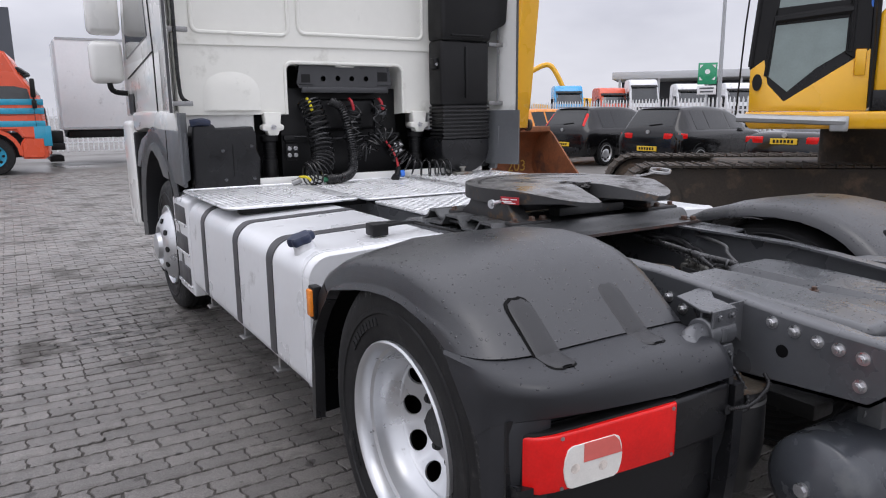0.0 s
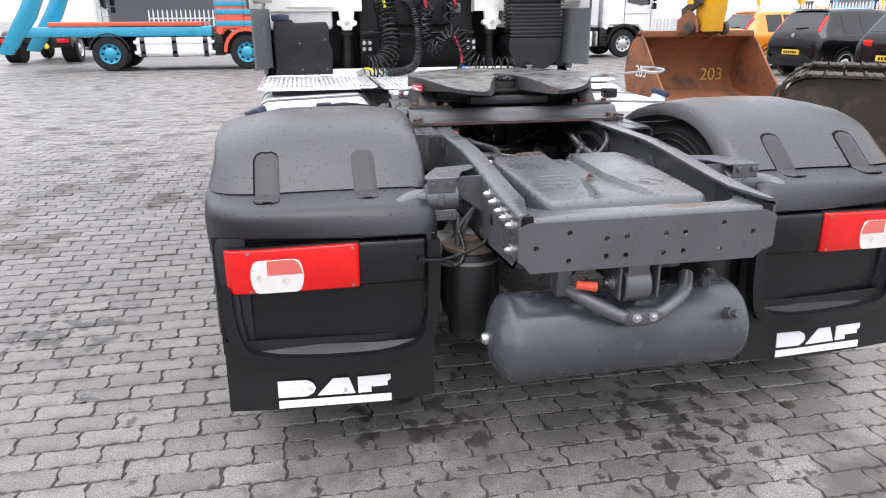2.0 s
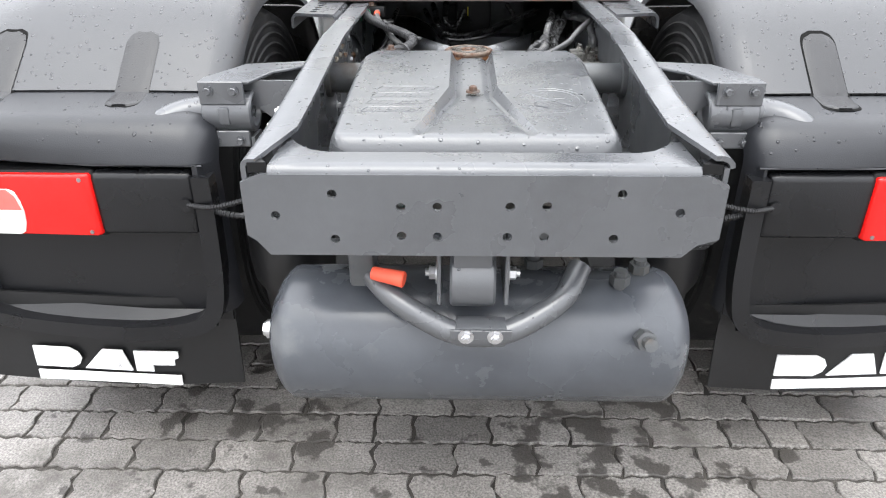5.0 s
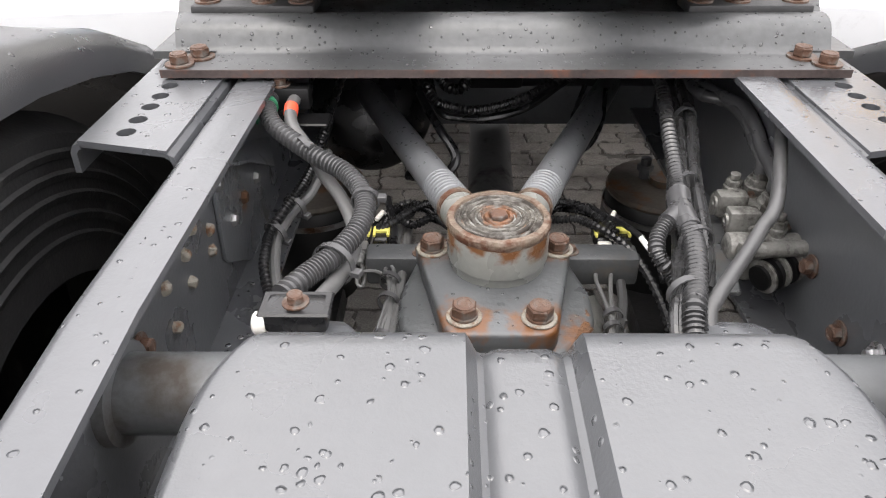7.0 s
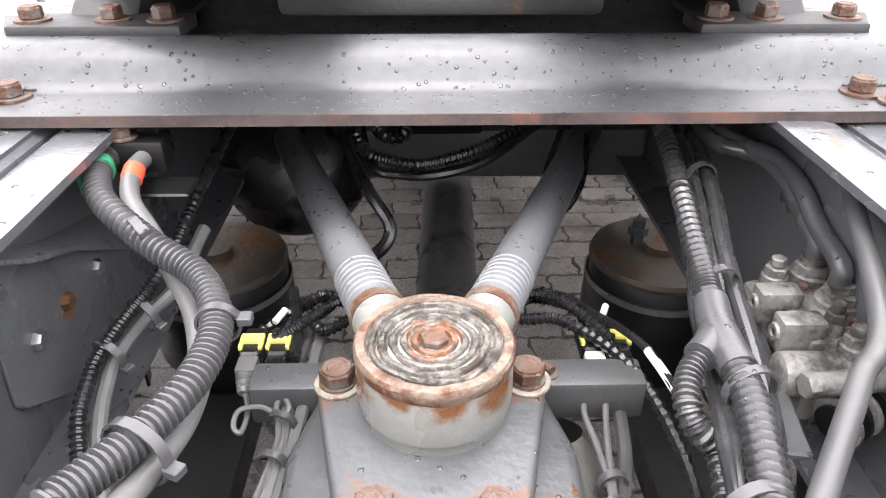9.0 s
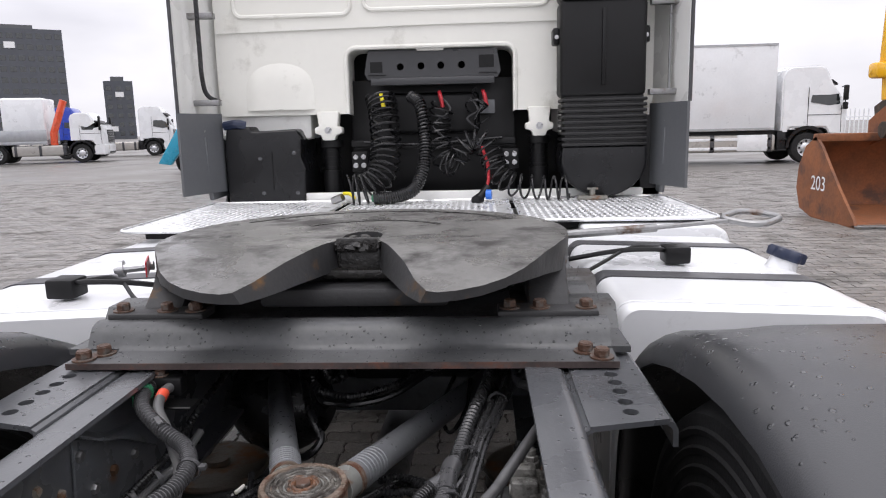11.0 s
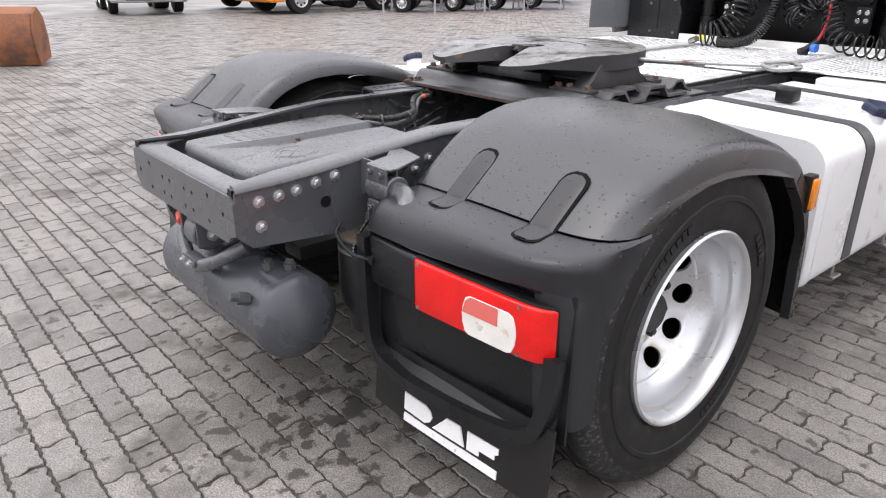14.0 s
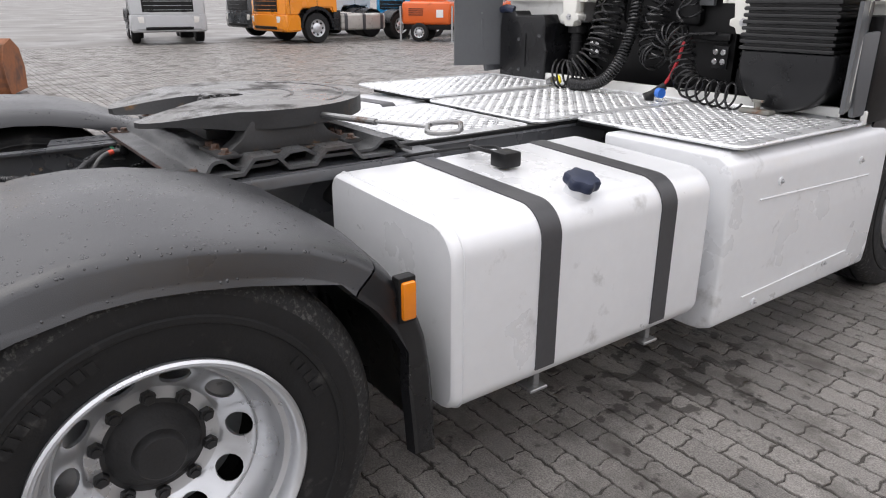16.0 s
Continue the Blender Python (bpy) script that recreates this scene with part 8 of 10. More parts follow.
# ================= round the yard =================
def paint(name, c, rough=0.3):
    return mat(name, c, rough, vary=0.05, scale=1.5, coat=0.5, dirt=tuple(v * 0.6 for v in c), dirt_amt=0.06, dirt_scale=2)


C = {"orange": paint("orange_paint", (0.80, 0.26, 0.01)), "cyan": paint("sky_blue_paint", (0.03, 0.34, 0.68)), "blue": paint("deep_blue_paint", (0.015, 0.05, 0.42)),
     "white": paint("lorry_white", (0.74, 0.75, 0.76)), "silver": paint("silver_lorry", (0.50, 0.51, 0.52)), "red": paint("orange_red_paint", (0.68, 0.085, 0.03)),
     "teal": paint("teal_paint", (0.02, 0.30, 0.46)), "yellow": paint("machine_yellow", (0.80, 0.42, 0.012)), "black": mat("black_car_paint", (0.0045, 0.0045, 0.005), 0.12, vary=0.1, scale=2, coat=0.35, spec=0.35),
     "darkgrey": paint("dark_grey_car", (0.05, 0.055, 0.06), 0.25), "carorange": paint("orange_car_paint", (0.75, 0.25, 0.02), 0.25),
     "plate": mat("yellow_plate", (0.78, 0.50, 0.03), 0.4, vary=0.05), "brown": mat("rusty_bucket", (0.23, 0.085, 0.035), 0.75, vary=0.35, scale=3, bump=0.4, bscale=25, dirt=(0.10, 0.05, 0.035), dirt_amt=0.35, dirt_scale=1.8),
     "track": mat("muddy_track_steel", (0.050, 0.041, 0.033), 0.8, 0.1, vary=0.4, scale=4, bump=0.5, bscale=40, dirt=(0.12, 0.085, 0.06), dirt_amt=0.3, dirt_scale=3),
     "tower": mat("dark_cladding", (0.075, 0.081, 0.095), 0.5, vary=0.1, scale=0.05), "trailer": paint("trailer_white", (0.70, 0.71, 0.72), 0.4),
     "galv": mat("galvanised_steel", (0.42, 0.43, 0.44), 0.45, 0.6, vary=0.15), "signgreen": paint("sign_green", (0.02, 0.30, 0.14)),
     "carglass": mat("car_window_glass", (0.010, 0.012, 0.013), 0.04, vary=0.1, spec=0.5), "clear": M["glass"], "lampred": M["red"], "grey": mat("grey_trim", (0.10, 0.105, 0.11), 0.5), "greenglass": mat("tinted_cab_glass", (0.20, 0.25, 0.24), 0.06, vary=0.1, coat=0.6),
     "concrete": mat("pale_cladding", (0.50, 0.51, 0.52), 0.6, vary=0.06, scale=0.2)}


C["deep_orange"] = paint("deep_orange_housing", (0.72, 0.12, 0.012), 0.4)
HOLE_DISCS = {}


def road_wheel(parent, x, y, r, w, side, rim=None, rim_r=None):
    rim_r = rim_r or r * 0.58
    bm = B()
    lathe(bm, [(0, -w), (r - 0.03, -w), (r, -w + 0.04), (r, -0.04), (r - 0.03, -0.005), (rim_r + 0.02, 0.0), (rim_r, -0.02), (rim_r, -w * 0.5)], (x, y, r), (side, 0, 0), 40)
    t = part("tyre", bm, M["tyre"], parent)
    bm = B()
    lathe(bm, [(rim_r, -0.03), (rim_r, 0.004), (rim_r - 0.02, -0.004), (rim_r - 0.04, -0.04), (rim_r * 0.62, -0.05), (rim_r * 0.5, -0.01), (rim_r * 0.25, 0.01), (0, 0.012)], (x, y, r), (side, 0, 0), 36)
    part("rim", bm, rim or M["rim"], t)
    # no openings cut here: black discs give the holes their dark look
    key = (round(rim_r, 3), side)
    if key not in HOLE_DISCS:
        bm = B()
        cyl(bm, (-side * 0.045, 0, 0), (-side * 0.030, 0, 0), rim_r * 0.13, n=8)
        HOLE_DISCS[key] = part("rim_hole", bm, M["black"], t)
        HOLE_DISCS[key].matrix_basis = pose(x, y + rim_r * 0.74, r)
        first = 1
    else:
        first = 0
    for k in range(first, 8):
        a = 2 * math.pi * k / 8
        again(HOLE_DISCS[key], x, y + rim_r * 0.74 * math.cos(a), r + rim_r * 0.74 * math.sin(a), 0, 0, 0, t)


def loft(bm, prof, half, bow=0.0, front=0.0, lean=0.0, knee=1.0, tail=0.0, back=0.0, n=11):
    """Slices of a (y, z) profile across x: the front bows back towards the flanks, the upper part leans inwards."""
    o = B()
    rings = []
    for k in range(n):
        u = math.sin(math.pi / 2 * (2 * k / (n - 1) - 1))
        ring = []
        for y, z in prof:
            yy = y
            if y > front:
                yy -= bow * abs(u) ** 4 * min(1, (y - front) / 0.3)
            if tail and y < back:
                yy += tail * abs(u) ** 4 * min(1, (back - y) / 0.2)
            ring.append(o.verts.new((half * u * (1 - lean * max(0, z - knee)), yy, z)))
        rings.append(ring)
    m = len(prof)
    for a, b in zip(rings, rings[1:]):
        for i in range(m):
            o.faces.new((a[i], a[(i + 1) % m], b[(i + 1) % m], b[i]))
    o.faces.new(rings[0])
    o.faces.new(rings[-1][::-1])
    bmesh.ops.recalc_face_normals(o, faces=o.faces)
    bmesh.ops.bevel(o, geom=[ed for ed in o.edges if len(ed.link_faces) == 2 and ed.calc_face_angle(0) > 0.9], offset=0.05, segments=3, affect="EDGES", clamp_overlap=True)
    return join(bm, o)


def lorry(m, label, colour, high=3.6, axles=(-3.8,), rim=None, chassis=True, stripe=None, cab_len=2.25, tank_mat=None):
    """A forward-control lorry facing +y; the front axle stands at the origin."""
    e = empty("lorry", label, "truck", m)
    f, b = 1.38, 1.38 - cab_len
    bow = 0.16
    bm = B()
    loft(bm, [(b, 1.0), (b, high - 0.30), (b + 0.08, high - 0.12), (b + 0.30, high), (f - 1.05, high + 0.02), (f - 0.80, high - 0.06), (f - 0.62, high - 0.24), (f - 0.46, high - 0.60), (f - 0.10, 2.1), (f - 0.03, 1.75), (f, 1.35), (f, 0.95), (f - 0.5, 0.95), (f - 0.7, 1.18), (f - 2.0, 1.18), (f - 2.05, 1.0)], 1.23, bow, f - 0.9, 0.035, 2.0)
    cabp = part("cab", bm, colour, e)
    bm = B()
    loft(bm, [(f - 0.10, 0.40), (f + 0.01, 0.46), (f + 0.035, 0.70), (f + 0.03, 1.0), (f - 0.60, 1.02), (f - 0.72, 0.85), (f - 0.74, 0.42)], 1.245, bow, f - 0.3)
    bump = part("bumper", bm, stripe or colour, e)
    bm = B()
    loft(bm, [(f - 0.02, 0.46), (f + 0.045, 0.50), (f + 0.045, 0.60), (f - 0.02, 0.62)], 0.80, bow * 0.2, f - 0.3)
    part("lower_grille", bm, M["black"], bump)
    # windscreen, visor above it, grille below
    bm = B()
    loft(bm, [(f - 0.50, high - 0.66), (f - 0.13, 2.08), (f - 0.085, 2.10), (f - 0.445, high - 0.62)], 1.10, bow * 0.72, f - 0.9, 0.03, 2.0)
    part("windscreen", bm, M["glass"], cabp, "dark windscreen")
    bm = B()
    loft(bm, [(f - 0.56, high - 0.52), (f - 0.30, high - 0.64), (f - 0.27, high - 0.60), (f - 0.50, high - 0.42)], 1.14, bow * 0.8, f - 0.9, 0.03, 2.0)
    part("sun_visor", bm, M["black"], cabp)
    bm = B()
    loft(bm, [(f - 0.02, 1.04), (f + 0.012, 1.06), (f + 0.010, 1.40), (f - 0.015, 1.80), (f - 0.05, 1.80)], 0.84, bow * 0.25, f - 0.3)
    grl = part("grille", bm, M["black"], cabp)
    for z in (1.10, 1.24, 1.38, 1.52, 1.66):
        bm = B()
        yy = f - max(0, z - 1.38) * 0.075
        loft(bm, [(yy - 0.02, z), (yy + 0.030, z + 0.01), (yy + 0.026, z + 0.055), (yy - 0.02, z + 0.06)], 0.80, bow * 0.23, f - 0.3, n=7)
        part("grille_slat", bm, colour, grl)
    for s in (-1, 1):
        bm = B()
        prism(bm, [(s * 0.80, f + 0.012), (s * 1.0, f - 0.035), (s * 1.17, f - 0.10), (s * 1.19, f - 0.20), (s * 0.80, f - 0.10)], "z", 0.70, 0.92, 0.02, 2)
        part("headlamp", bm, M["lens"], e)
        bm = B()
        prism(bm, [(f - 1.32, 2.02), (f - 1.28, high - 0.95), (f - 0.72, high - 0.95), (f - 0.42, 2.28), (f - 0.36, 1.95), (f - 0.72, 1.90)], "x", s * 1.195, s * 1.228)
        part("side_window", bm, M["glass"], cabp)
        bm = B()
        for pts in ([(f - 1.40, 1.0), (f - 1.40, high - 0.7)], [(f - 1.40, 1.60), (f - 0.30, 1.60)], [(f - 0.30, 1.0), (f - 0.32, 1.9)]):
            tube(bm, [(s * 1.229, y, z) for y, z in pts], 0.010, 5)
        part("door_gap", bm, M["black"], cabp)
        bm = B()
        bx(bm, min(s * 1.34, s * 1.54), max(s * 1.34, s * 1.54), f - 0.36, f - 0.24, 2.05, 2.55, 0.04)
        bx(bm, min(s * 1.34, s * 1.54), max(s * 1.34, s * 1.54), f - 0.36, f - 0.24, 1.76, 2.00, 0.04)
        tube(bm, [(s * 1.20, f - 0.32, 2.5), (s * 1.42, f - 0.30, 2.55), (s * 1.42, f - 0.30, 1.78), (s * 1.20, f - 0.32, 1.8)], 0.02, 6)
        part("mirror", bm, M["black"], cabp)
        bm = B()
        rows = []
        for k in range(11):
            a = radians(180 * k / 10)
            rows.append([(s * 0.9, 0.60 * math.cos(a), 0.52 + 0.62 * math.sin(a)), (s * 1.25, 0.60 * math.cos(a), 0.52 + 0.62 * math.sin(a)), (s * 1.25, 0.70 * math.cos(a), 0.52 + 0.73 * math.sin(a))])
        shell(bm, rows, 0.01)
        part("wheel_arch", bm, stripe or M["plastic_dry"], e)
        bm = B()
        for z in (0.42, 0.78):
            bx(bm, min(s * 1.0, s * 1.235), max(s * 1.0, s * 1.235), -0.98, -0.66, z, z + 0.05, 0.01)
        bx(bm, min(s * 0.98, s * 1.22), max(s * 0.98, s * 1.22), -0.98, -0.70, 0.44, 1.10, 0.02)
        part("step", bm, M["plastic_dry"], e)
        road_wheel(e, s * 1.23, 0, 0.51, 0.30, s, rim)
        for a in axles:
            road_wheel(e, s * 1.23, a, 0.51, 0.55, s, rim)
            bm = B()
            rows = []
            for k in range(9):
                an = radians(10 + 160 * k / 8)
                rows.append([(s * 0.62, a + 0.60 * math.cos(an), 0.51 + 0.60 * math.sin(an)), (s * 1.24, a + 0.60 * math.cos(an), 0.51 + 0.60 * math.sin(an)), (s * 1.25, a + 0.57 * math.cos(an), 0.51 + 0.57 * math.sin(an))])
            shell(bm, rows, 0.01)
            part("rear_mudguard", bm, M["plastic_dry"], e)
    if chassis:
        bm = B()
        for s in (-1, 1):
            bx(bm, min(s * 0.34, s * 0.42), max(s * 0.34, s * 0.42), min(axles) - 0.9, 0.9, 0.70, 0.96)
        bx(bm, -0.42, 0.42, min(axles) - 0.9, min(axles) - 0.8, 0.70, 0.96)
        bx(bm, -0.9, 0.9, -0.9, 0.9, 0.45, 1.1)
        part("chassis_frame", bm, M["black"], e)
        for s in (-1, 1):
            bm = B()
            bx(bm, min(s * 0.62, s * 1.22), max(s * 0.62, s * 1.22), max(axles) + 0.75, b - 0.15, 0.40, 0.98, 0.09, 4)
            tk = part("fuel_tank", bm, tank_mat or M["tankgrey"], e)
            for k in range(3):
                y = max(axles) + 0.95 + k * (b - 0.35 - max(axles) - 0.95) / 2
                bm = B()
                bx(bm, min(s * 0.60, s * 1.235), max(s * 0.60, s * 1.235), y - 0.02, y + 0.02, 0.39, 0.992, 0.09, 3)
                part("tank_strap", bm, M["strap"], tk)
    return e


def box_body(e, y0, y1, z0, z1, material, label=""):
    bm = B()
    bx(bm, -1.27, 1.27, y0, y1, z0, z1, 0.03, 2)
    bd = part("box_body", bm, material, e, label)
    for s in (-1, 1):
        for z in (z0 + 0.02, z1 - 0.06):
            bm = B()
            bx(bm, min(s * 1.268, s * 1.285), max(s * 1.268, s * 1.285), y0 + 0.02, y1 - 0.02, z, z + 0.07)
            part("edge_rail", bm, C["galv"], bd)
    return bd


def side_bars(e, y0, y1, material):
    for s in (-1, 1):
        for z in (0.48, 0.78):
            bm = B()
            bx(bm, min(s * 1.20, s * 1.235), max(s * 1.20, s * 1.235), y0, y1, z, z + 0.10, 0.01)
            part("side_guard", bm, material, e)


def at(x, y, heading):
    """Pose of a vehicle whose front points along heading, degrees to the left of +y."""
    return pose(x, y, 0, 0, 0, heading)


# the white box lorry behind the cab, across the view, front to +x
wl = lorry(at(11.3, 25.7, -90), "white rigid lorry with a long closed box body and side guards", C["white"], 3.2, (-6.0, -8.2), chassis=True)
box_body(wl, -12.05, -1.1, 1.12, 3.95, C["trailer"], "long white closed body")
side_bars(wl, -5.2, -1.2, C["white"])
# black blocks added to give the deep shade beneath the box body
bm = B()
bx(bm, -1.05, 1.05, -5.25, -0.9, 0.52, 1.11, 0.02)
bx(bm, -1.05, 1.05, -11.9, -6.6, 0.86, 1.11, 0.02)
part("underbody", bm, M["black"], wl, "black blocks for the shade under the body")
bm = B()
bx(bm, 0.95, 1.24, -2.3, -1.3, 0.42, 0.98, 0.03)
part("side_locker", bm, C["white"], wl)
bm = B()
bx(bm, -1.2, 1.2, -12.40, -12.07, 0.72, 1.10, 0.03)
bx(bm, -1.25, 1.25, -12.45, -12.05, 0.50, 0.72, 0.03)
part("tail_lift", bm, M["black"], wl, "black tail lift folded against the doors")
bm = B()
bx(bm, -0.95, 0.95, -12.5, -12.1, 0.12, 0.30, 0.02)
part("underrun_bar", bm, M["black"], wl)
# red and teal lorry, front to +x
rl = lorry(at(-2.65, 22.6, -90), "orange-red and teal lorry with teal wheel rims", C["red"], 3.3, (-4.0,), rim=C["teal"], stripe=C["red"], chassis=True, tank_mat=C["white"])
for z in (1.28, 1.62, 1.86):
    bm = B()
    bx(bm, -1.235, 1.235, -0.86, 1.30, z, z + 0.16, 0.01)
    part("teal_band", bm, C["teal"], rl)
bm = B()
bx(bm, -1.235, -1.20, 1.0, 1.40, 0.75, 1.3, 0.02)
part("teal_corner", bm, C["teal"], rl)
bm = B()
bx(bm, 1.20, 1.238, 1.0, 1.41, 0.75, 1.3, 0.02)
part("teal_corner", bm, C["teal"], rl)
side_bars(rl, -3.3, -0.95, C["white"])
bm = B()
bx(bm, -1.2, 1.2, -6.4, -1.0, 1.0, 1.28, 0.03)
part("skip_deck", bm, C["teal"], rl)
bm = B()
bx(bm, -1.22, 1.22, -5.6, -1.3, 1.30, 1.42, 0.02)
part("orange_rail", bm, C["red"], rl)
for s in (-1, 1):
    bm = B()
    prism(bm, [(-7.1, 0.55), (-6.7, 0.5), (-5.9, 1.5), (-5.2, 2.9), (-1.6, 2.95), (-1.6, 3.2), (-5.5, 3.2), (-6.3, 1.8)], "x", s * 1.06, s * 1.22, 0.03, 2)
    part("skip_arm", bm, C["teal"], rl, "teal lifting arm")
# white tractor beside it, rear to us, and another white front
l2 = lorry(at(-10.2, 30.5, 0), "white tractor unit seen from behind with a yellow clamp", C["white"], 3.5, (-3.6,))
bm = B()
bx(bm, -1.2, -0.5, -4.6, -4.3, 0.55, 0.95, 0.05)
part("rear_guard", bm, M["plastic_dry"], l2)
bm = B()
bx(bm, 0.5, 1.2, -4.6, -4.3, 0.55, 0.95, 0.05)
part("rear_guard", bm, M["plastic_dry"], l2)
for s in (-1, 1):
    bm = B()
    bx(bm, min(s * 0.75, s * 1.15), max(s * 0.75, s * 1.15), -4.63, -4.6, 0.72, 0.86, 0.01)
    part("tail_lamp", bm, M["red"], l2)
bm = B()
tube(bm, smooth_path([(0.5, -4.7, 1.0), (0.35, -4.75, 0.8), (0.45, -4.7, 0.55)], 5), 0.08, 8)
part("yellow_clamp", bm, M["yellow"], l2)
lorry(at(-22.0, 12.3, 186), "orange tractor unit with silver tanks", C["orange"], 3.7, (-3.8,))
lorry(at(-23.0, 18.2, 186), "sky blue tractor unit", C["cyan"], 3.8, (-3.7,))
lorry(at(-26.6, 16.4, 186), "white tractor unit between the coloured ones", C["white"], 3.6, (-3.7,))
lorry(at(-22.9, 28.0, -88), "deep blue tractor unit facing along the yard", C["blue"], 3.75, (-3.7,))
lorry(at(-25.4, 24.2, -88), "deep blue tractor unit facing along the yard", C["blue"], 3.6, (-3.7,))
lorry(at(-29.0, 30.6, -88), "white tractor unit behind the blue ones", C["white"], 3.5, (-3.7,))
lorry(at(-24.3, 8.2, -101), "silver three-axle tractor unit with a light bar", C["silver"], 3.7, (-2.9, -4.2))
lorry(at(-25.5, 12.6, 186), "dark tractor unit in the row", C["darkgrey"], 3.6, (-3.7,))
lorry(at(-27.0, 45.5, -72), "deep blue tractor unit behind the crane lorry", C["blue"], 3.3, (-3.7,))
lorry(at(-23.0, 49.5, -72), "white tractor unit beyond the crane lorry", C["white"], 3.4, (-3.7,))
cl = lorry(at(-22.5, 39.7, -73), "white flatbed lorry with an orange crane", C["white"], 2.75, (-4.3,), cab_len=1.9)
bm = B()
bx(bm, -1.25, 1.25, -6.0, -1.7, 1.05, 1.22, 0.02)
part("flatbed", bm, C["galv"], cl)
for s in (-1, 1):
    bm = B()
    bx(bm, min(s * 1.21, s * 1.25), max(s * 1.21, s * 1.25), -6.0, -1.7, 1.22, 1.85, 0.01)
    part("drop_side", bm, C["galv"], cl)
bm = B()
tube(bm, [(0.95, -1.45, 1.0), (0.95, -1.4, 1.7), (0.95, -0.75, 3.45)], 0.20, 8)
part("crane", bm, C["red"], cl, "orange folded loading crane")
bm = B()
bx(bm, -1.15, 1.15, -3.9, -1.75, 1.22, 3.6, 0.12, 3)
part("load", bm, C["white"], cl)


def light_tower(m):
    e = empty("light_tower", "orange mobile light tower trailer with folded lamps and steel props", "light tower", m, "light towers in a row")
    bm = B()
    bx(bm, -0.66, 0.66, -1.02, 0.82, 0.60, 1.40, 0.10, 3)
    prism(bm, [(-0.80, 1.38), (-0.70, 1.52), (0.45, 1.54), (0.60, 1.38)], "x", -0.45, 0.45, 0.05, 2)
    body = part("housing", bm, C["deep_orange"], e)
    bm = B()
    bx(bm, -0.50, 0.50, -1.0, 1.0, 0.42, 0.62, 0.02)
    part("undercarriage", bm, M["black"], e)
    for s in (-1, 1):
        for k in range(4):
            bm = B()
            bx(bm, min(s * 0.655, s * 0.672), max(s * 0.655, s * 0.672), -0.75, -0.20, 0.92 + k * 0.07, 0.95 + k * 0.07)
            part("vent", bm, M["black"], body)
        bm = B()
        bx(bm, min(s * 0.655, s * 0.674), max(s * 0.655, s * 0.674), 0.30, 0.56, 0.85, 1.12)
        part("white_sticker", bm, M["textwhite"], body)
        road_wheel(e, s * 0.70, -0.35, 0.33, 0.2, s)
        for y in (-1.05, 0.90):
            bm = B()
            bx(bm, min(s * 0.66, s * 0.72), max(s * 0.66, s * 0.72), y - 0.03, y + 0.03, 0.0, 1.25)
            bx(bm, min(s * 0.40, s * 0.70), max(s * 0.40, s * 0.70), y - 0.025, y + 0.025, 0.55, 0.61)
            cyl(bm, (s * 0.69, y, 0.0), (s * 0.69, y, 0.02), 0.09, n=10)
            part("prop", bm, C["galv"], e)
    bm = B()
    bx(bm, -0.09, 0.09, 0.60, 0.78, 0.6, 2.6)
    part("mast", bm, C["galv"], e)
    for x in (-0.40, 0.40):
        for z in (1.98, 2.36):
            bm = B()
            bx(bm, x - 0.27, x + 0.27, 0.52, 0.86, z - 0.17, z + 0.17, 0.05, 2)
            fl = part("floodlight", bm, C["grey"], e)
            bm = B()
            bx(bm, x - 0.22, x + 0.22, 0.86, 0.868, z - 0.12, z + 0.12, 0.0)
            part("lamp_glass", bm, M["lens"], fl)
    bm = B()
    tube(bm, [(0, 0.6, 0.66), (0, 1.6, 0.55)], 0.05, 8)
    part("drawbar", bm, C["galv"], e)
    return e


lt = light_tower(at(-19.6, 16.6, -50))
for k, (x, y) in enumerate(((-19.1, 18.7), (-18.9, 20.7), (-18.6, 22.6))):
    copy_thing(lt, at(x, y, -52 - 2 * k))


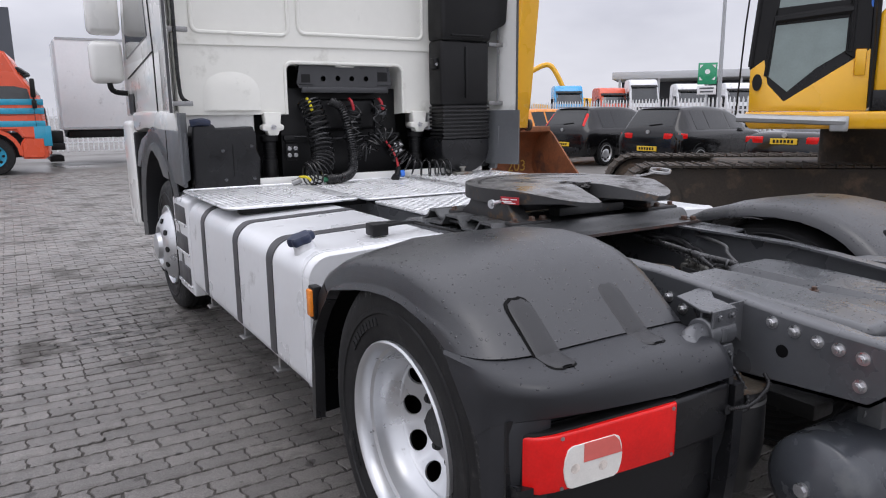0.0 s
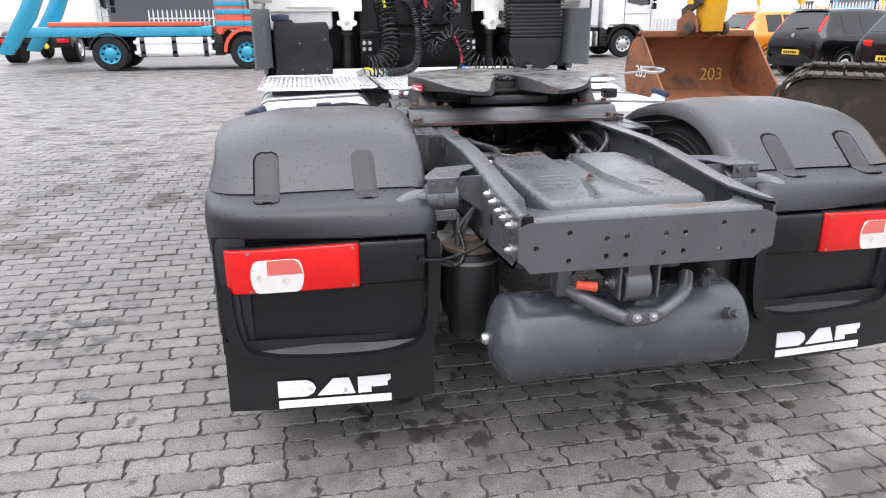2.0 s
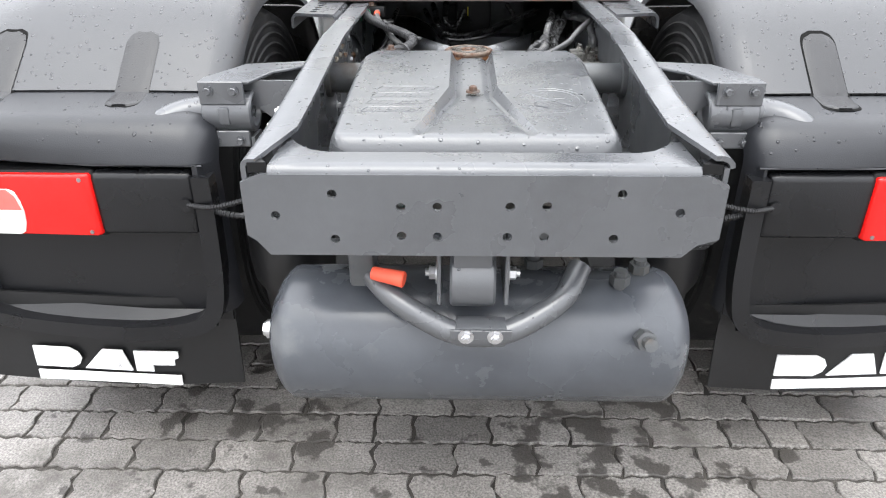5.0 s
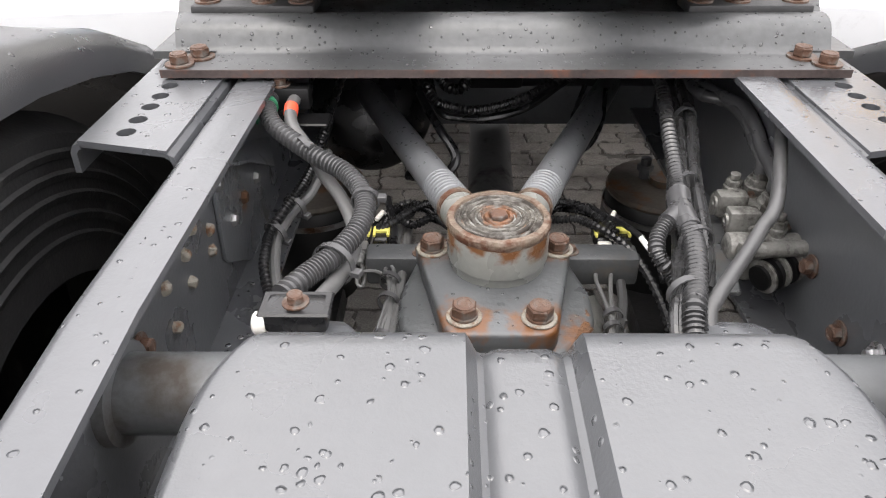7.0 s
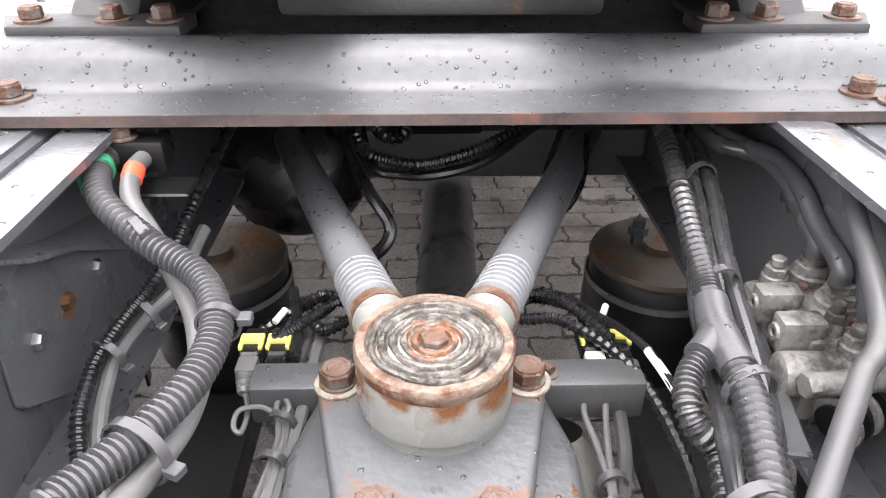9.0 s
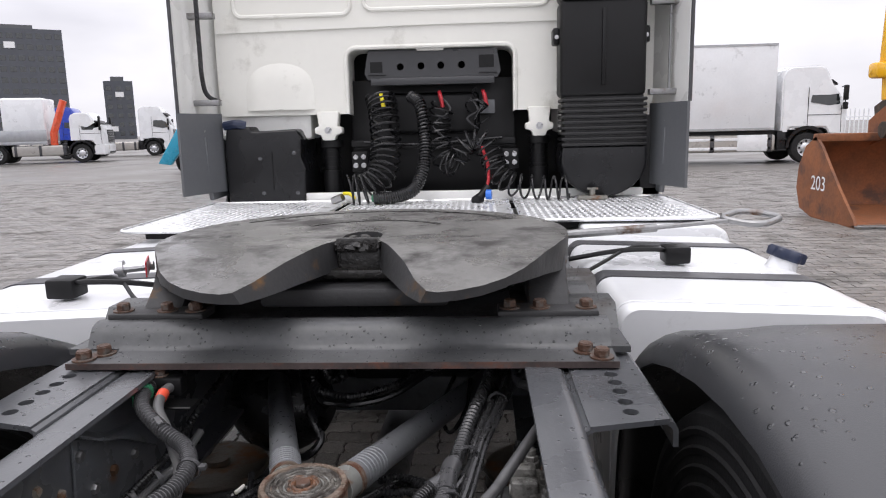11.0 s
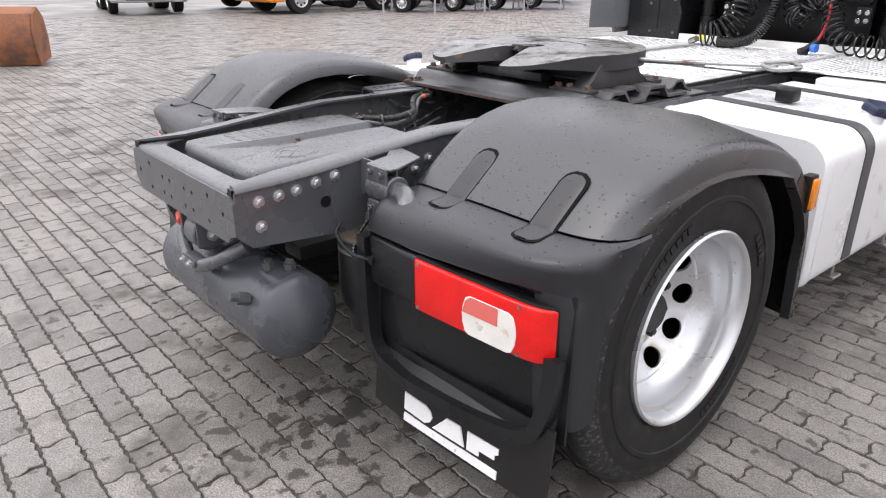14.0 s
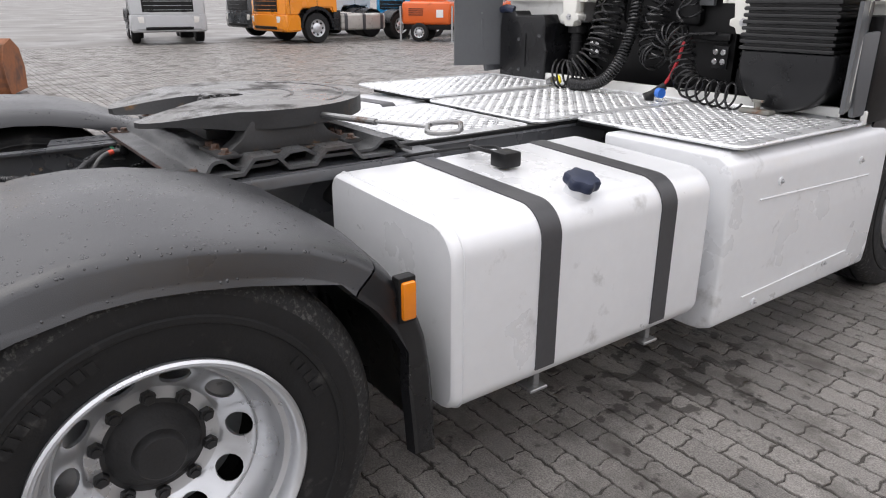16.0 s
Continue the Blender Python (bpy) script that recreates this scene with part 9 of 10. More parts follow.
# cars in the parking row, tails to us
def hatch(m, label, colour, length=4.1, height=1.48, sedan=False, light=None):
    e = empty("car", label, "car", m, "cars parked in a row")
    h = height
    L2 = length
    # stations along the car: (y, half width, top height, half width of the top, belt height)
    if sedan:
        st = [(-0.03, 0.66, 0.60, 0.60, 0.55), (-0.01, 0.78, 0.86, 0.70, 0.74), (0.05, 0.82, 0.95, 0.70, 0.80), (0.30, 0.86, 0.985, 0.70, 0.86), (0.80, 0.875, 1.0, 0.68, 0.92), (0.98, 0.88, 1.06, 0.66, 0.93),
              (1.25, 0.885, h - 0.14, 0.58, 0.93), (1.50, 0.885, h - 0.03, 0.55, 0.93), (1.9, 0.885, h, 0.54, 0.92), (2.4, 0.885, h - 0.03, 0.55, 0.92), (2.75, 0.885, h - 0.16, 0.60, 0.91), (3.15, 0.88, 1.0, 0.68, 0.89),
              (3.4, 0.88, 0.94, 0.70, 0.85), (L2 - 0.35, 0.85, 0.80, 0.66, 0.72), (L2 - 0.1, 0.74, 0.66, 0.55, 0.58), (L2, 0.60, 0.50, 0.45, 0.45)]
        glass_y, side_y = (0.98, 1.46), ((1.32, 1.72), (1.78, 2.30), (2.36, 2.86))
    else:
        st = [(-0.03, 0.66, 0.58, 0.60, 0.52), (-0.02, 0.76, 0.80, 0.70, 0.70), (0.0, 0.81, 0.97, 0.70, 0.80), (0.05, 0.84, 1.04, 0.67, 0.88), (0.17, 0.86, 1.20, 0.635, 0.93), (0.30, 0.875, 1.36, 0.60, 0.95), (0.36, 0.88, h - 0.045, 0.585, 0.95),
              (0.46, 0.885, h - 0.015, 0.575, 0.95), (0.9, 0.89, h + 0.01, 0.57, 0.945), (1.6, 0.89, h + 0.01, 0.57, 0.94), (2.1, 0.89, h - 0.03, 0.575, 0.935), (2.5, 0.89, h - 0.16, 0.61, 0.925), (2.95, 0.885, 1.06, 0.68, 0.91), (3.15, 0.88, 0.98, 0.70, 0.88),
              (L2 - 0.35, 0.86, 0.86, 0.66, 0.76), (L2 - 0.1, 0.76, 0.70, 0.55, 0.60), (L2, 0.62, 0.52, 0.45, 0.45)]
        glass_y, side_y = (0.055, 0.335), ((0.62, 1.08), (1.14, 1.92), (1.98, 2.62))

    def station(y):
        for p, q in zip(st, st[1:]):
            if p[0] <= y <= q[0]:
                f = (y - p[0]) / (q[0] - p[0])
                return [u + (v - u) * f for u, v in zip(p, q)]
        return list(st[-1])

    def half_ring(p):
        y, w, top, tw, belt = p
        tw = min(tw, w * 0.93)
        zs = [(w * 0.90, 0.24), (w * 0.97, 0.32), (w, 0.48), (w, belt - 0.18 * belt), (w * 0.985, belt - 0.03), (w * 0.955, belt)]
        zs += [(w * 0.955 + (tw - w * 0.955) * f, belt + (top - 0.035 - belt) * f) for f in (0.33, 0.66, 0.93)]
        zs += [(tw * 0.97, top - 0.016), (tw * 0.88, top - 0.004), (tw * 0.5, top + 0.006), (0.0, top + 0.010)]
        return [(x, y, z) for x, z in zs]

    def glass_side(y, f, out):
        y, w, top, tw, belt = station(y)
        return (w * 0.955 + (tw - w * 0.955) * f + out, y, belt + (top - 0.035 - belt) * f)
    bm = B()
    rings = []
    for p in st:
        hr = half_ring(p)
        rings.append([bm.verts.new((-x, y, z)) for x, y, z in hr] + [bm.verts.new(c) for c in hr[-2::-1]])
    for r0, r1 in zip(rings, rings[1:]):
        for i in range(len(r0) - 1):
            bm.faces.new((r0[i], r0[i + 1], r1[i + 1], r1[i]))
        bm.faces.new((r0[-1], r0[0], r1[0], r1[-1]))
    bm.faces.new(rings[0])
    bm.faces.new(rings[-1][::-1])
    bmesh.ops.recalc_face_normals(bm, faces=bm.faces)
    body = part("body", bm, colour, e, "", 60)
    # rear and front glass follow the shell
    for name_, (g0, g1) in (("rear_window", glass_y), ("windscreen", (2.50 if not sedan else 2.72, 2.98 if not sedan else 3.10))):
        bm = B()
        rows = []
        for k in range(6):
            y, w, top, tw, belt = station(g0 + (g1 - g0) * k / 5)
            tw = min(tw, w * 0.93)
            rows.append([(tw * f, y, top + 0.014 - 0.010 * f * f) for f in (-0.90, -0.6, -0.2, 0.2, 0.6, 0.90)])
        shell(bm, rows, 0.006)
        part(name_, bm, C["carglass"], body, "dark glass")
    if not sedan:
        bm = B()
        shell(bm, [[(x, 0.325 + 0.02 * abs(x), h + 0.004), (x, 0.44, h + 0.012)] for x in (-0.52, -0.26, 0, 0.26, 0.52)], 0.014)
        part("roof_spoiler", bm, colour, body)
        bm = B()
        tube(bm, [(-0.02, station(0.06)[0] - 0.012, 1.075), (0.30, 0.075, 1.105)], 0.012, 6)
        part("wiper", bm, M["black"], body)
    for s in (-1, 1):
        for y0, y1 in side_y:
            bm = B()
            rows = []
            for f in (0.06, 0.35, 0.65, 0.90):
                row = []
                for k in range(5):
                    y = y0 + (y1 - y0) * k / 4
                    x, yy, z = glass_side(y, f, 0.006)
                    row.append((s * x, yy, z))
                rows.append(row)
            shell(bm, rows, 0.005)
            part("side_glass", bm, C["carglass"], body)
        bm = B()
        if sedan or light == "wide":
            prism(bm, [(s * 0.42, -0.034), (s * 0.62, -0.020), (s * 0.76, 0.025), (s * 0.845, 0.09), (s * 0.868, 0.24), (s * 0.80, 0.24), (s * 0.42, 0.10)], "z", 0.77, 0.90, 0.02, 2)
        else:
            rows = []
            for k_ in range(6):
                yy = 0.045 + 0.245 * k_ / 5
                y, w, top, tw, belt = station(yy)
                tw = min(tw, w * 0.93)
                x7, y7, z7 = glass_side(yy + 0.12, 0.55, 0.010)
                rows.append([(s * tw * 0.93, y, top + 0.008), (s * (tw * 0.99 + 0.008), y + 0.004, top - 0.010), (s * (tw * 1.01 + 0.014), y + 0.05, top - 0.04), (s * (tw * 1.02 + 0.020), y + 0.12, top - 0.06)])
            shell(bm, rows, 0.008)
        part("tail_light", bm, M["red"], body, "red tail light")
        bm = B()
        bx(bm, min(s * 0.86, s * 1.0), max(s * 0.86, s * 1.0), 2.55, 2.68, 0.98, 1.10, 0.03)
        part("door_mirror", bm, colour, body)
        bm = B()
        for y in (1.12, 1.96):
            tube(bm, [(s * 0.888, y, 0.40), (s * 0.888, y, 0.78), (s * 0.852, y, 0.93)], 0.004, 4)
        part("door_gap", bm, M["black"], body)
        for y in (0.72, L2 - 0.78):
            road_wheel(e, s * 0.892, y, 0.315, 0.2, s, None, 0.222)
            bm = B()
            lathe(bm, [(0.335, 0), (0.36, 0.0), (0.36, 0.02), (0.335, 0.02)], (s * 0.868, y, 0.33), (s, 0, 0), 32)
            part("arch_trim", bm, M["black"], body)
    bm = B()
    zp = 0.76 if sedan else 0.50
    bx(bm, -0.26, 0.26, -0.055, -0.02, zp, zp + 0.11, 0.004, 1)
    pl = part("number_plate", bm, C["plate"], body, "yellow number plate with dark bars")
    for k in range(6):
        bm = B()
        bx(bm, -0.20 + k * 0.07, -0.155 + k * 0.07, -0.058, -0.0545, zp + 0.025, zp + 0.085)
        part("plate_bar", bm, M["black"], pl)
    bm = B()
    loft(bm, [(-0.055, 0.30), (-0.065, 0.42), (-0.055, 0.50), (0.10, 0.50), (0.10, 0.28)], 0.87, 0.0, 9, 0.0, 9, 0.13, 0.15)
    part("rear_bumper", bm, M["plastic_dry"], body)
    bm = B()
    cyl(bm, (0, -0.035, 0.93), (0, -0.012, 0.93), 0.045, n=20)
    part("badge", bm, C["galv"], body)
    return e


hatch(at(11.45, 14.75, -84) @ Matrix.Scale(1.1, 4), "black five-door hatchback with tall red tail lights", C["black"], 4.1, 1.50)
hatch(at(11.3, 11.4, -84) @ Matrix.Scale(1.1, 4), "black hatchback with wide red tail lights", C["black"], 4.2, 1.47, light="wide")
hatch(at(11.5, 7.9, -84) @ Matrix.Scale(1.08, 4), "black saloon with a yellow plate high on its boot", C["black"], 4.5, 1.40, sedan=True)
hatch(at(11.7, 18.0, -92) @ Matrix.Scale(1.08, 4), "orange and grey hatchback", C["carorange"], 4.0, 1.50)
hatch(at(15.0, 23.0, -92), "dark grey car beyond the orange one", C["darkgrey"], 4.2, 1.46)

# ---- tracked excavator beside the truck, house towards -x ----
exc = empty("excavator", "yellow tracked excavator with muddy steel tracks and a glazed cab", "excavator", pose(6.60, 3.19, 0, 0, 0, -60))
LOW = pose(6.60, 3.19, 0, 0, 0, -60).inverted() @ pose(6.69, 3.95, 0, 0, 0, -40)
TX = -0.45


def track(y0, y1):
    prof = []
    for k in range(13):
        a = radians(90 + 180 * k / 12)
        prof.append((TX - 1.95 + 0.42 * math.cos(a), 0.44 + 0.42 * math.sin(a)))
    for k in range(13):
        a = radians(-90 + 180 * k / 12)
        prof.append((TX + 1.95 + 0.42 * math.cos(a), 0.44 + 0.42 * math.sin(a)))
    bm = B()
    prism(bm, [(TX + (x - TX) * 0.975, 0.44 + (z - 0.44) * 0.93) for x, z in prof], "y", y0 + 0.08, y1 - 0.08)
    tr = part("track_frame", bm, C["track"], exc)
    tr.matrix_basis = LOW
    # grouser plates along the loop
    loop = [Vector((x, 0, z)) for x, z in prof]
    per = []
    for a, b in zip(loop, loop[1:] + loop[:1]):
        n = max(1, int((b - a).length / 0.19))
        per += [a.lerp(b, i / n) for i in range(n)]
    shoe = None
    for i, p in enumerate(per):
        d = (per[(i + 1) % len(per)] - per[i - 1]).normalized()
        if shoe is None:
            bm = B()
            bx(bm, -0.088, 0.088, y0, y1, -0.014, 0.014)
            bx(bm, -0.086, -0.070, y0, y1, 0.014, 0.032)
            bx(bm, 0.0, 0.014, y0, y1, 0.014, 0.024)
            shoe = part("track_shoe", bm, C["track"], tr, "", 30)
            o = shoe
        else:
            o = new("track_shoe", shoe.data)
            o.parent = tr
        ang = math.degrees(math.atan2(-d.z, d.x)) + 180
        o.matrix_basis = pose(p.x, 0, p.z, 0, ang, 0)
    for k in range(6):
        bm = B()
        cyl(bm, (TX - 1.45 + k * 0.58, y0 + 0.04, 0.24), (TX - 1.45 + k * 0.58, y1 - 0.04, 0.24), 0.16, n=20)
        part("roller", bm, C["track"], tr)
    for x in (TX - 1.95, TX + 1.95):
        bm = B()
        cyl(bm, (x, y0 + 0.05, 0.44), (x, y1 - 0.05, 0.44), 0.33, n=28, bev=0.03)
        part("idler", bm, C["track"], tr)


track(-0.50, 0.10)
track(1.50, 2.10)
bm = B()
bx(bm, TX - 0.9, TX + 0.9, 0.0, 1.6, 0.45, 0.85, 0.05)
cyl(bm, (TX + 0.9, 0.5, 0.85), (TX + 0.9, 0.5, 1.36), 0.62, n=36)
part("undercarriage", bm, C["track"], exc).matrix_basis = LOW
bm = B()
prism(bm, [(-1.74, 1.38), (-1.78, 1.42), (-1.78, 1.515), (2.6, 1.515), (2.9, 1.45), (2.85, 1.34), (-1.68, 1.34)], "y", -1.52, 1.45, 0.04, 3)
part("turntable_deck", bm, C["yellow"], exc)
bm = B()
prism(bm, [(0.3, 1.5), (0.3, 2.45), (0.6, 2.6), (2.7, 2.5), (2.95, 2.2), (2.9, 1.5)], "y", -1.48, 1.42, 0.07, 3)
hood = part("engine_hood", bm, C["yellow"], exc)
for k in range(6):
    bm = B()
    bx(bm, 0.55, 1.25, -1.497, -1.475, 1.92 + k * 0.055, 1.945 + k * 0.055)
    part("louvre", bm, M["black"], hood)
bm = B()
bx(bm, 0.28, 2.8, -1.495, -1.46, 1.52, 1.72, 0.01)
part("dark_band", bm, M["plastic_dry"], hood)
# cab on the near side
bm = B()
prism(bm, [(-1.72, 1.52), (-1.74, 1.95), (-1.50, 2.05), (-1.42, 1.80), (-1.12, 1.62), (0.22, 2.12), (0.24, 1.52)], "y", -1.50, -1.42, 0.012, 2)
cabx = part("cab_lower_panel", bm, C["yellow"], exc, "yellow lower cab panel")
bm = B()
lathe(bm, [(0, 0.0), (0.085, 0), (0.085, 0.012), (0, 0.014)], (-1.60, -1.50, 1.82), (0, -1, 0), 28)
part("round_vent", bm, M["black"], cabx)
bm = B()
bx(bm, -0.02, 0.16, -1.512, -1.49, 1.86, 2.12, 0.02)
part("door_hinge_cover", bm, C["yellow"], cabx)
bm = B()
for pts in ([(-1.74, 1.98), (-1.58, 3.10), (-1.20, 3.18), (0.18, 3.15), (0.28, 1.55)], [(-1.46, 1.88), (-1.36, 2.44), (-0.1, 2.50)], [(-0.10, 2.10), (-0.10, 3.1)]):
    tube(bm, [(x, -1.47, z) for x, z in pts], 0.05, 8)
prism(bm, [(-1.76, 1.96), (-1.52, 3.16), (-1.24, 3.16), (-1.33, 2.44), (-1.40, 1.90), (-1.50, 1.84)], "y", -1.485, -1.42, 0.01, 1)
prism(bm, [(-1.42, 2.38), (-1.36, 2.56), (-0.10, 2.60), (-0.10, 2.42)], "y", -1.485, -1.44, 0.01, 1)
prism(bm, [(-0.18, 2.08), (-0.18, 3.12), (0.32, 3.12), (0.32, 1.90)], "y", -1.485, -1.42, 0.01, 1)
bx(bm, -0.10, 0.10, -0.62, -0.52, 1.55, 3.12, 0.03)
prism(bm, [(-1.60, 3.10), (-1.45, 3.22), (0.2, 3.22), (0.28, 3.10)], "y", -1.50, -0.52, 0.02)
bx(bm, 0.10, 0.32, -1.48, -0.55, 1.55, 3.12, 0.03)
part("cab_frame", bm, M["black"], cabx, "black cab pillars")
bm = B()
prism(bm, [(-1.50, 2.05), (-1.50, 1.82), (-1.14, 1.58), (-0.9, 1.62), (0.22, 2.06), (0.22, 2.2), (-0.14, 2.16), (-0.62, 1.99), (-1.07, 1.77), (-1.40, 1.92)], "y", -1.462, -1.445)
part("door_sill", bm, M["plastic_dry"], cabx, "dark door sill under the glass")
bm = B()
prism(bm, [(-1.42, 1.88), (-1.36, 2.40), (-0.14, 2.44), (-0.14, 2.12), (-0.62, 1.95), (-1.08, 1.72)], "y", -1.478, -1.466)
gl = part("door_window", bm, C["greenglass"], cabx, "green tinted door glass")
bm = B()
prism(bm, [(-1.35, 2.52), (-1.30, 3.06), (-0.14, 3.08), (-0.14, 2.56)], "y", -1.478, -1.466)
part("upper_window", bm, C["greenglass"], cabx)
bm = B()
bx(bm, 0.14, 0.26, -1.5, -1.485, 2.62, 2.80, 0.004)
part("sticker", bm, M["textwhite"], cabx, "white sticker with a dark figure")
txt = bpy.data.curves.new("sticker_text", "FONT")
txt.body, txt.size, txt.extrude = "105", 0.055, 0.001
to = new("sticker_text", txt)
to.data.materials.append(M["black"])
to.parent = cabx
to.matrix_basis = pose(0.145, -1.503, 2.68, 90, 0, 0)
bm = B()
cyl(bm, (0.20, -1.5, 2.55), (0.20, -1.488, 2.55), 0.05, n=20)
part("blue_sticker", bm, M["bluebright"], cabx)
bm = B()
bx(bm, -0.85, -0.35, -1.2, -0.7, 1.6, 2.0, 0.05)
bx(bm, -0.45, -0.30, -1.2, -0.7, 1.9, 2.75, 0.06)
part("seat", bm, M["black"], cabx, "black driver's seat")
bm = B()
tube(bm, smooth_path([(-1.90, -1.62, 1.46), (-1.0, -1.64, 1.44), (-0.15, -1.64, 1.42), (-0.10, -1.60, 1.42)], 5), 0.045, 8)
bx(bm, -0.32, -0.02, -1.66, -1.55, 1.32, 1.47, 0.02)
part("handrail", bm, C["galv"], exc, "worn steel rail along the deck")
bm = B()
tube(bm, [(-1.95, -1.45, 1.5), (-1.88, -1.45, 2.4), (-1.75, -1.45, 3.3)], 0.018, 6)
part("mirror_rod", bm, M["black"], exc)
# the upper works are short: squeeze their length about the front vent
SQ = Matrix.Translation((-1.6, 0, 0)) @ Matrix.Diagonal((0.55, 1, 1, 1)) @ Matrix.Translation((1.6, 0, 0))
for ob in exc.children_recursive:
    if ob.type == "MESH" and ob.name.split(".")[0] in ("turntable_deck", "engine_hood", "louvre", "dark_band", "cab_lower_panel", "round_vent", "door_hinge_cover", "cab_frame", "door_window", "upper_window", "sticker", "blue_sticker", "door_sill", "seat", "handrail", "mirror_rod"):
        ob.data.transform(SQ)
to.matrix_basis = pose(-0.63, -1.503, 2.68, 90, 0, 0)

# ---- bucket and stick of a second machine, resting on the ground ----
arm = empty("loading_bucket", "rusty brown excavator bucket on a yellow stick, resting on the ground", "bucket", pose(6.41, 10.8, 0))
bm = B()
prof = [(0.0, 1.18), (0.28, 1.02), (0.48, 0.72), (0.52, 0.40), (0.38, 0.14), (0.0, 0.04), (-0.6, 0.015), (-1.2, 0.015)]
grid = [[(x, y, z) for x in (-1.15, -0.5, 0, 0.5, 1.15)] for y, z in prof]
shell(bm, grid, 0.03)
buck = part("bucket_shell", bm, C["brown"], arm, "", 40)
for s in (-1, 1):
    bm = B()
    prism(bm, [(0.0, 1.20), (0.30, 1.05), (0.50, 0.74), (0.54, 0.40), (0.40, 0.10), (0.0, 0.0), (-1.25, 0.0), (-1.2, 0.10), (-0.75, 0.50), (-0.20, 1.05)], "x", s * 1.13, s * 1.17)
    part("side_plate", bm, C["brown"], buck)
bm = B()
bx(bm, -1.17, 1.17, -0.06, 0.10, 1.12, 1.24, 0.02)
part("top_rim", bm, C["brown"], buck)
bm = B()
bx(bm, -1.17, 1.17, -1.32, -1.15, 0.0, 0.04, 0.01)
part("cutting_edge", bm, M["steel"], buck)
for body, size, px, py, pz, rx, ry, rz, m2 in (("203", 0.34, 0.40, 0.50, 0.28, 90, 0, 0, "faded"), ("203", 0.30, -1.178, 0.05, 0.42, 90, 0, -90, "textwhite")):
    cu = bpy.data.curves.new("painted_number", "FONT")
    cu.body, cu.size, cu.extrude = body, size, 0.001
    t = new("painted_number", cu)
    cu.materials.append(M[m2])
    t.parent = buck
    t.matrix_basis = pose(px, py - 0.06 if m2 == "faded" else py, pz, rx, ry, rz)
for x in (-0.25, 0.25):
    bm = B()
    prism(bm, [(0.05, 1.10), (-0.42, 1.22), (-0.38, 1.42), (-0.1, 1.62), (0.30, 1.42), (0.30, 1.02)], "x", x - 0.03, x + 0.03, 0.01, 1)
    part("bucket_ear", bm, C["brown"], buck)
bm = B()
cyl(bm, (-0.32, -0.3, 1.28), (0.32, -0.3, 1.28), 0.075, n=20, bev=0.01)
cyl(bm, (-0.40, -0.3, 1.28), (-0.32, -0.3, 1.28), 0.12, n=20, bev=0.01)
cyl(bm, (0.32, -0.3, 1.28), (0.40, -0.3, 1.28), 0.12, n=20, bev=0.01)
part("hinge_pin", bm, C["track"], buck)
bm = B()
prism(bm, [(-0.44, 1.22), (-0.56, 1.9), (-0.85, 4.4), (-0.95, 5.6), (-0.40, 5.6), (-0.34, 4.2), (-0.10, 2.2), (-0.14, 1.25)], "x", -0.16, 0.25, 0.03, 2)
part("stick", bm, C["yellow"], arm, "yellow dipper stick")
bm = B()
cyl(bm, (-0.40, -0.30, 2.2), (-0.40, -0.45, 4.6), 0.10, n=16)
cyl(bm, (-0.40, -0.30, 2.2), (-0.40, -0.34, 1.70), 0.06, n=12)
bx(bm, -0.62, -0.16, -0.45, -0.20, 2.0, 2.22, 0.05)
part("bucket_cylinder", bm, C["yellow"], arm)
for x in (-0.24, 0.24):
    bm = B()
    prism(bm, [(-0.48, 1.72), (-0.36, 1.85), (0.20, 1.62), (0.16, 1.45)], "x", x - 0.03, x + 0.03, 0.01, 1)
    part("link_plate", bm, C["track"], arm)

# ---- large bucket on the other side of the yard, with the foot of a yellow machine ----
rb2 = empty("ditching_bucket", "brown rusty ditching bucket lying on the paving beside a yellow machine", "bucket", pose(-11.75, 1.0, -0.045, 0, 0, 65))
bm = B()
prof = [(0.45, 0.10), (0.50, 0.45), (0.38, 0.78), (0.08, 0.95), (-0.25, 0.86), (-0.42, 0.6), (-0.40, 0.30), (-0.30, 0.06)]
grid = [[(x, y, z) for x in (-1.3, -0.6, 0, 0.6, 1.1)] for y, z in prof]
shell(bm, grid, 0.03)
for x in (-1.3, 1.1):
    prism(bm, prof, "x", x - 0.02, x + 0.02)
d2 = part("bucket_drum", bm, C["brown"], rb2, "", 40)
bm = B()
bx(bm, -0.45, 0.35, -0.28, 0.28, 0.88, 1.06, 0.03)
bx(bm, -0.25, 0.15, -0.2, 0.2, 1.06, 1.4, 0.04)
part("quick_hitch", bm, C["track"], rb2)
bm = B()
bx(bm, -0.2, 0.1, -0.16, 0.16, 1.3, 3.6, 0.04)
part("yellow_stick", bm, C["yellow"], rb2)

# ---- fence, sign, lamp mast, things beyond the fence ----
fence = empty("picket_fence", "white steel picket fence round the yard", "fence", pose(0, 0, 0))
bm = B()
bx(bm, -0.03, 0.03, -0.012, 0.012, 0.0, 1.85)
prism(bm, [(-0.03, 1.85), (0.03, 1.85), (0.0, 1.95)], "y", -0.012, 0.012)
pk = part("picket", bm, C["white"], fence)
pk.matrix_basis = pose(17.2, 5.0, 0, 0, 0, 90)
cnt = 0
y = 5.17
while y < 34.0:
    again(pk, 17.2 + (y - 5) * 0.06, y, 0, 0, 0, 90)
    y += 0.17
for z in (0.35, 1.5):
    bm = B()
    o = B()
    bx(o, -0.02, 0.02, 0, 29.2, z, z + 0.06)
    o.transform(pose(17.22, 5.0, 0, 0, 0, -3.4))
    join(bm, o)
    part("fence_rail", bm, C["white"], fence)
